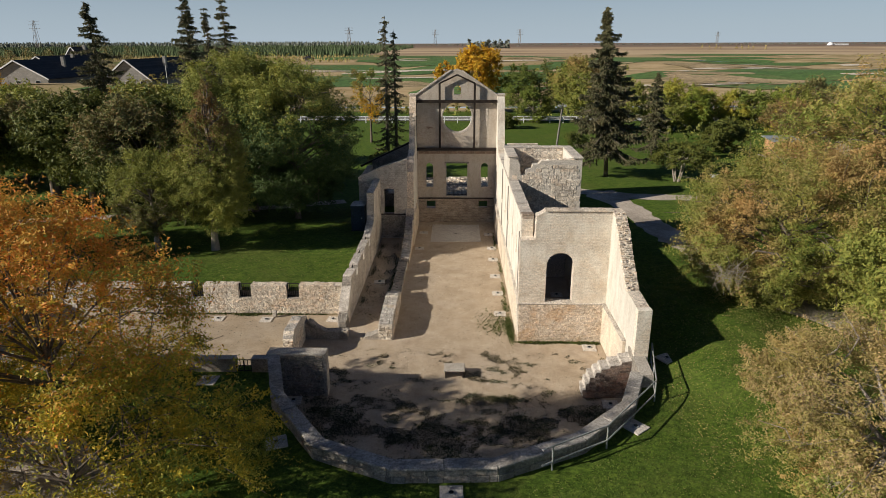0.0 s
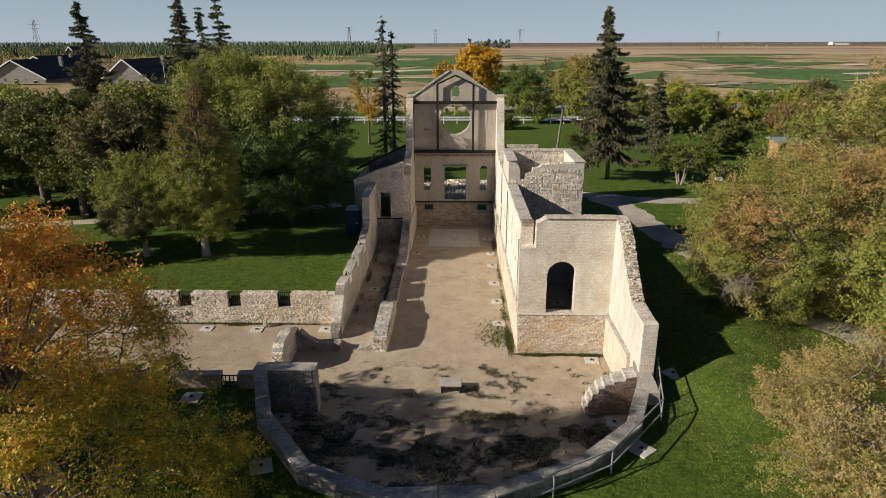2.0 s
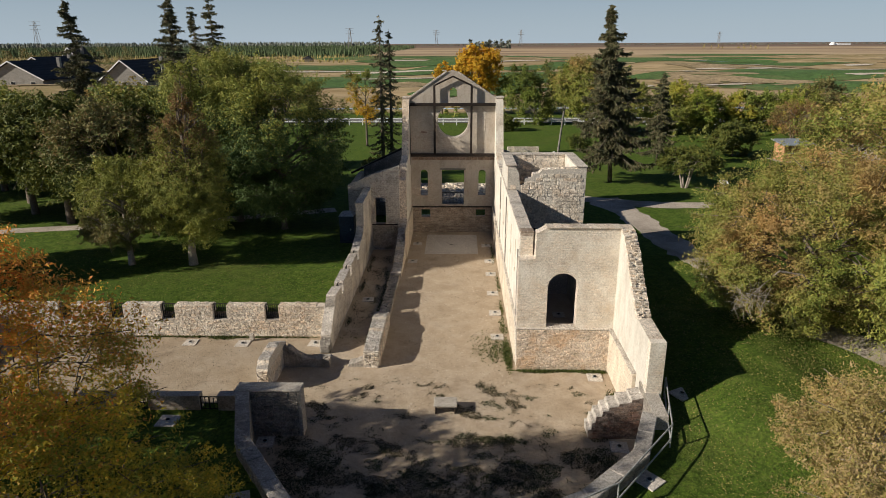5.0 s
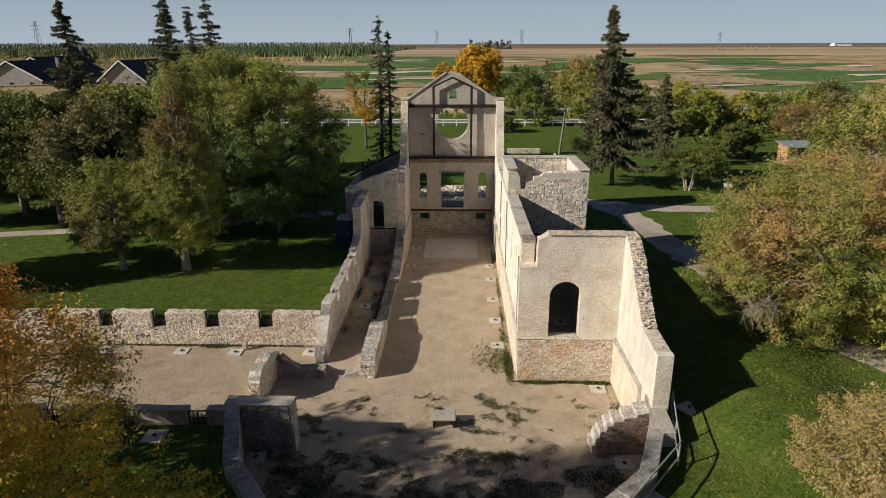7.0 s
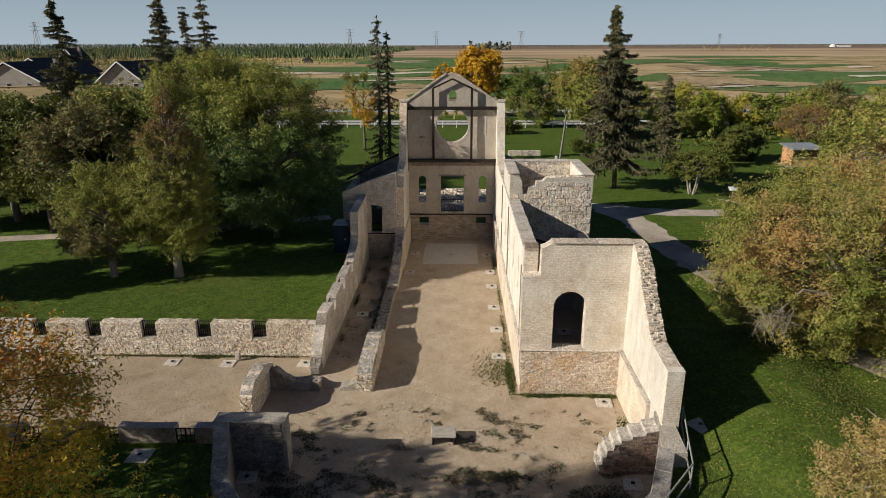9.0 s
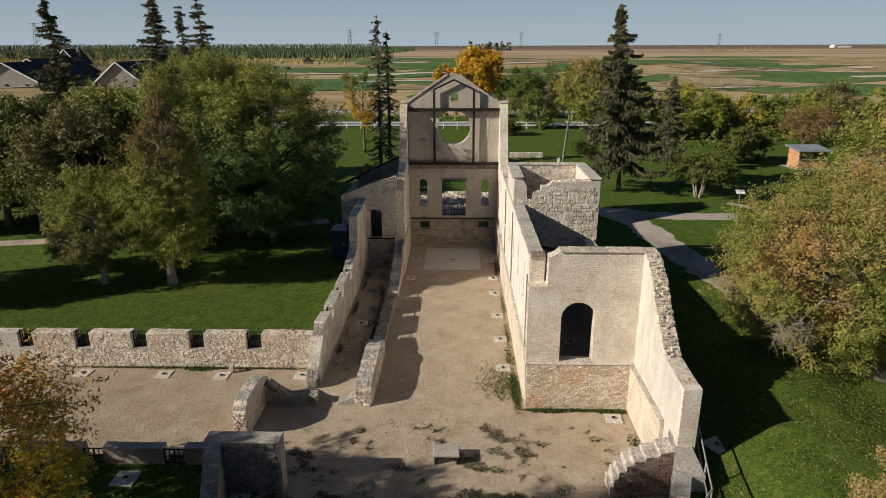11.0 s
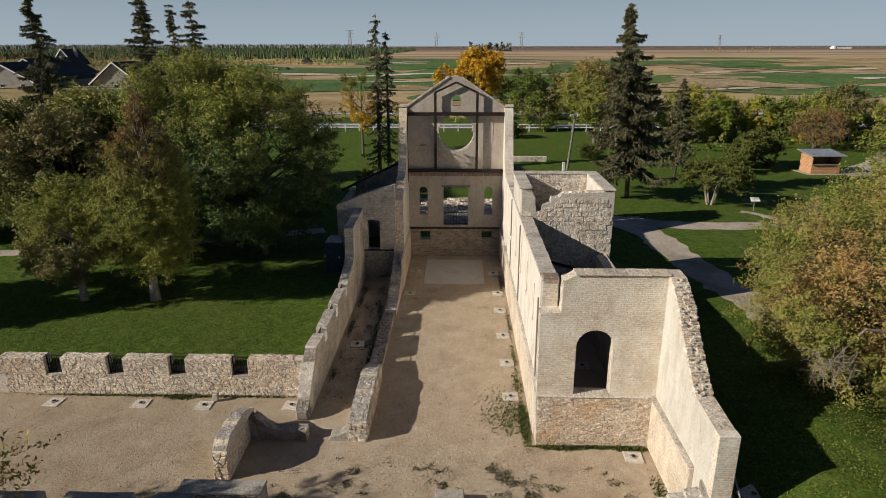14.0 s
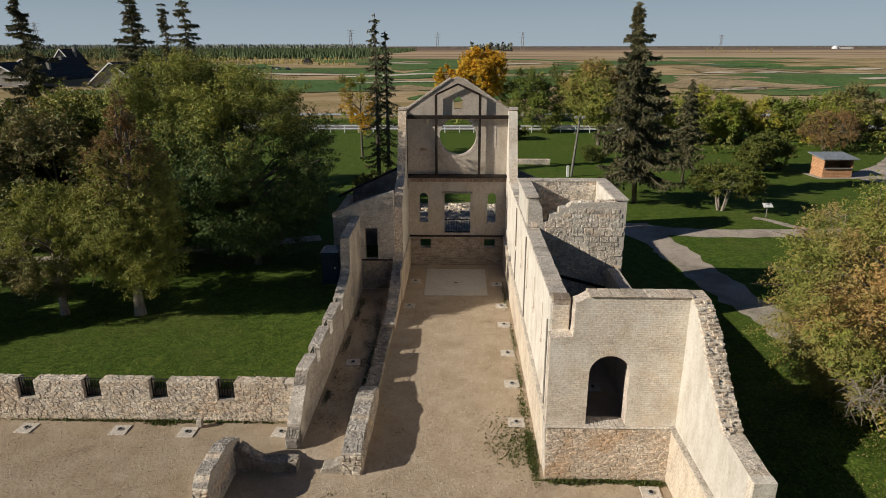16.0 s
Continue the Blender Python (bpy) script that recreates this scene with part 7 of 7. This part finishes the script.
rubble_line(nave_s, M_STONE_TOP, [(-4.2, 0.2, 0.90), (-4.2, 1.2, 1.02), (-4.2, 4.2, 1.07), (-4.2, 5.3, 0.78)], (0.76, 0, 0), 0.24, 42, 110)
rubble_line(nave_m, M_STONE_TOP, [(-4.1, 13.0, 0.42), (-4.1, 14.7, 0.5), (-4.1, 15.8, 0.88), (-4.1, 17.2, 1.3), (-4.1, 19.0, 2.0)], (0.66, 0, 0), 0.28, 43, 110)
rubble_line(nave_c, M_STONE_GREY, [(-4.15, 5.6, 0.26), (-4.15, 12.5, 0.34)], (0.64, 0, 0), 0.42, 44, 60)
rubble_line(cross, M_STONE_TOP, [(-8.85, -2.4, 1.25), (-8.85, -2.0, 1.58), (-8.85, -0.3, 1.56), (-8.85, 0.75, 1.12)], (0.54, 0, 0), 0.22, 45, 80)
rubble_line(cross_w, M_STONE_GREY, [(-8.1, 0.1, 1.1), (-7.7, 0.1, 0.75), (-7.2, 0.1, 0.45), (-5.9, 0.1, 0.47)], (0, 0.5, 0), 0.28, 46, 50)
rubble_line(aisle, M_STONE_GREY, [(-6.75, 1.6, 0.5), (-6.75, 2.2, 0.9), (-6.75, 3.4, 1.95), (-6.75, 3.9, 2.35)], (0.54, 0, 0), 0.2, 47, 70)
rubble_line(aisle, M_STONE_TOP, [(-6.75, 12.6, 2.3), (-6.75, 14.6, 2.8), (-6.75, 15.0, 3.2)], (0.54, 0, 0), 0.3, 48, 40)
rubble_line(annex, M_STONE_TOP, [(-8.0, 19.4, 5.2), (-6.0, 19.4, 6.1), (-4.0, 19.4, 6.7)], (0, 0.5, 0), 0.28, 49, 50)
rubble_line(block_front, M_STONE_TOP, [(4.42, 10.2, 7.26), (4.68, 10.2, 7.28)], (0, 0.5, 0), 0.24, 50, 20)
rubble_line(block_front, M_STONE_TOP, [(4.75, 10.2, 7.66), (5.15, 10.2, 7.72)], (0, 0.5, 0), 0.24, 57, 20)
rubble_line(block_front, M_STONE_TOP, [(5.2, 10.2, 7.98), (5.55, 10.2, 8.02)], (0, 0.5, 0), 0.24, 58, 20)
rubble_line(block_front, M_STONE, [(5.75, 10.2, 8.21), (6.6, 10.2, 8.27), (7.9, 10.2, 8.30)], (0, 0.5, 0), 0.3, 59, 40, 1.0, 0.15)
rubble_line(cren, M_STONE_TOP, [(-6.8, 3.88, 1.2), (-6.7, 3.5, 0.7), (-6.6, 3.0, 0.4)], (0.4, 0, 0), 0.26, 51, 16)

rubble_line(aisle, M_STONE_TOP, [(-6.75, 12.4, 2.27), (-6.75, 12.2, 2.27)], (0.54, 0, 0), 0.22, 52, 10)
for y0, y1 in ((9.3, 11.5), (6.3, 8.5), (4.1, 5.5)):
    rubble_line(aisle, M_STONE_TOP, [(-6.75, y0, 2.29), (-6.75, y1, 2.28)], (0.54, 0, 0), 0.24, int(y0 * 10), 40, 0.8)
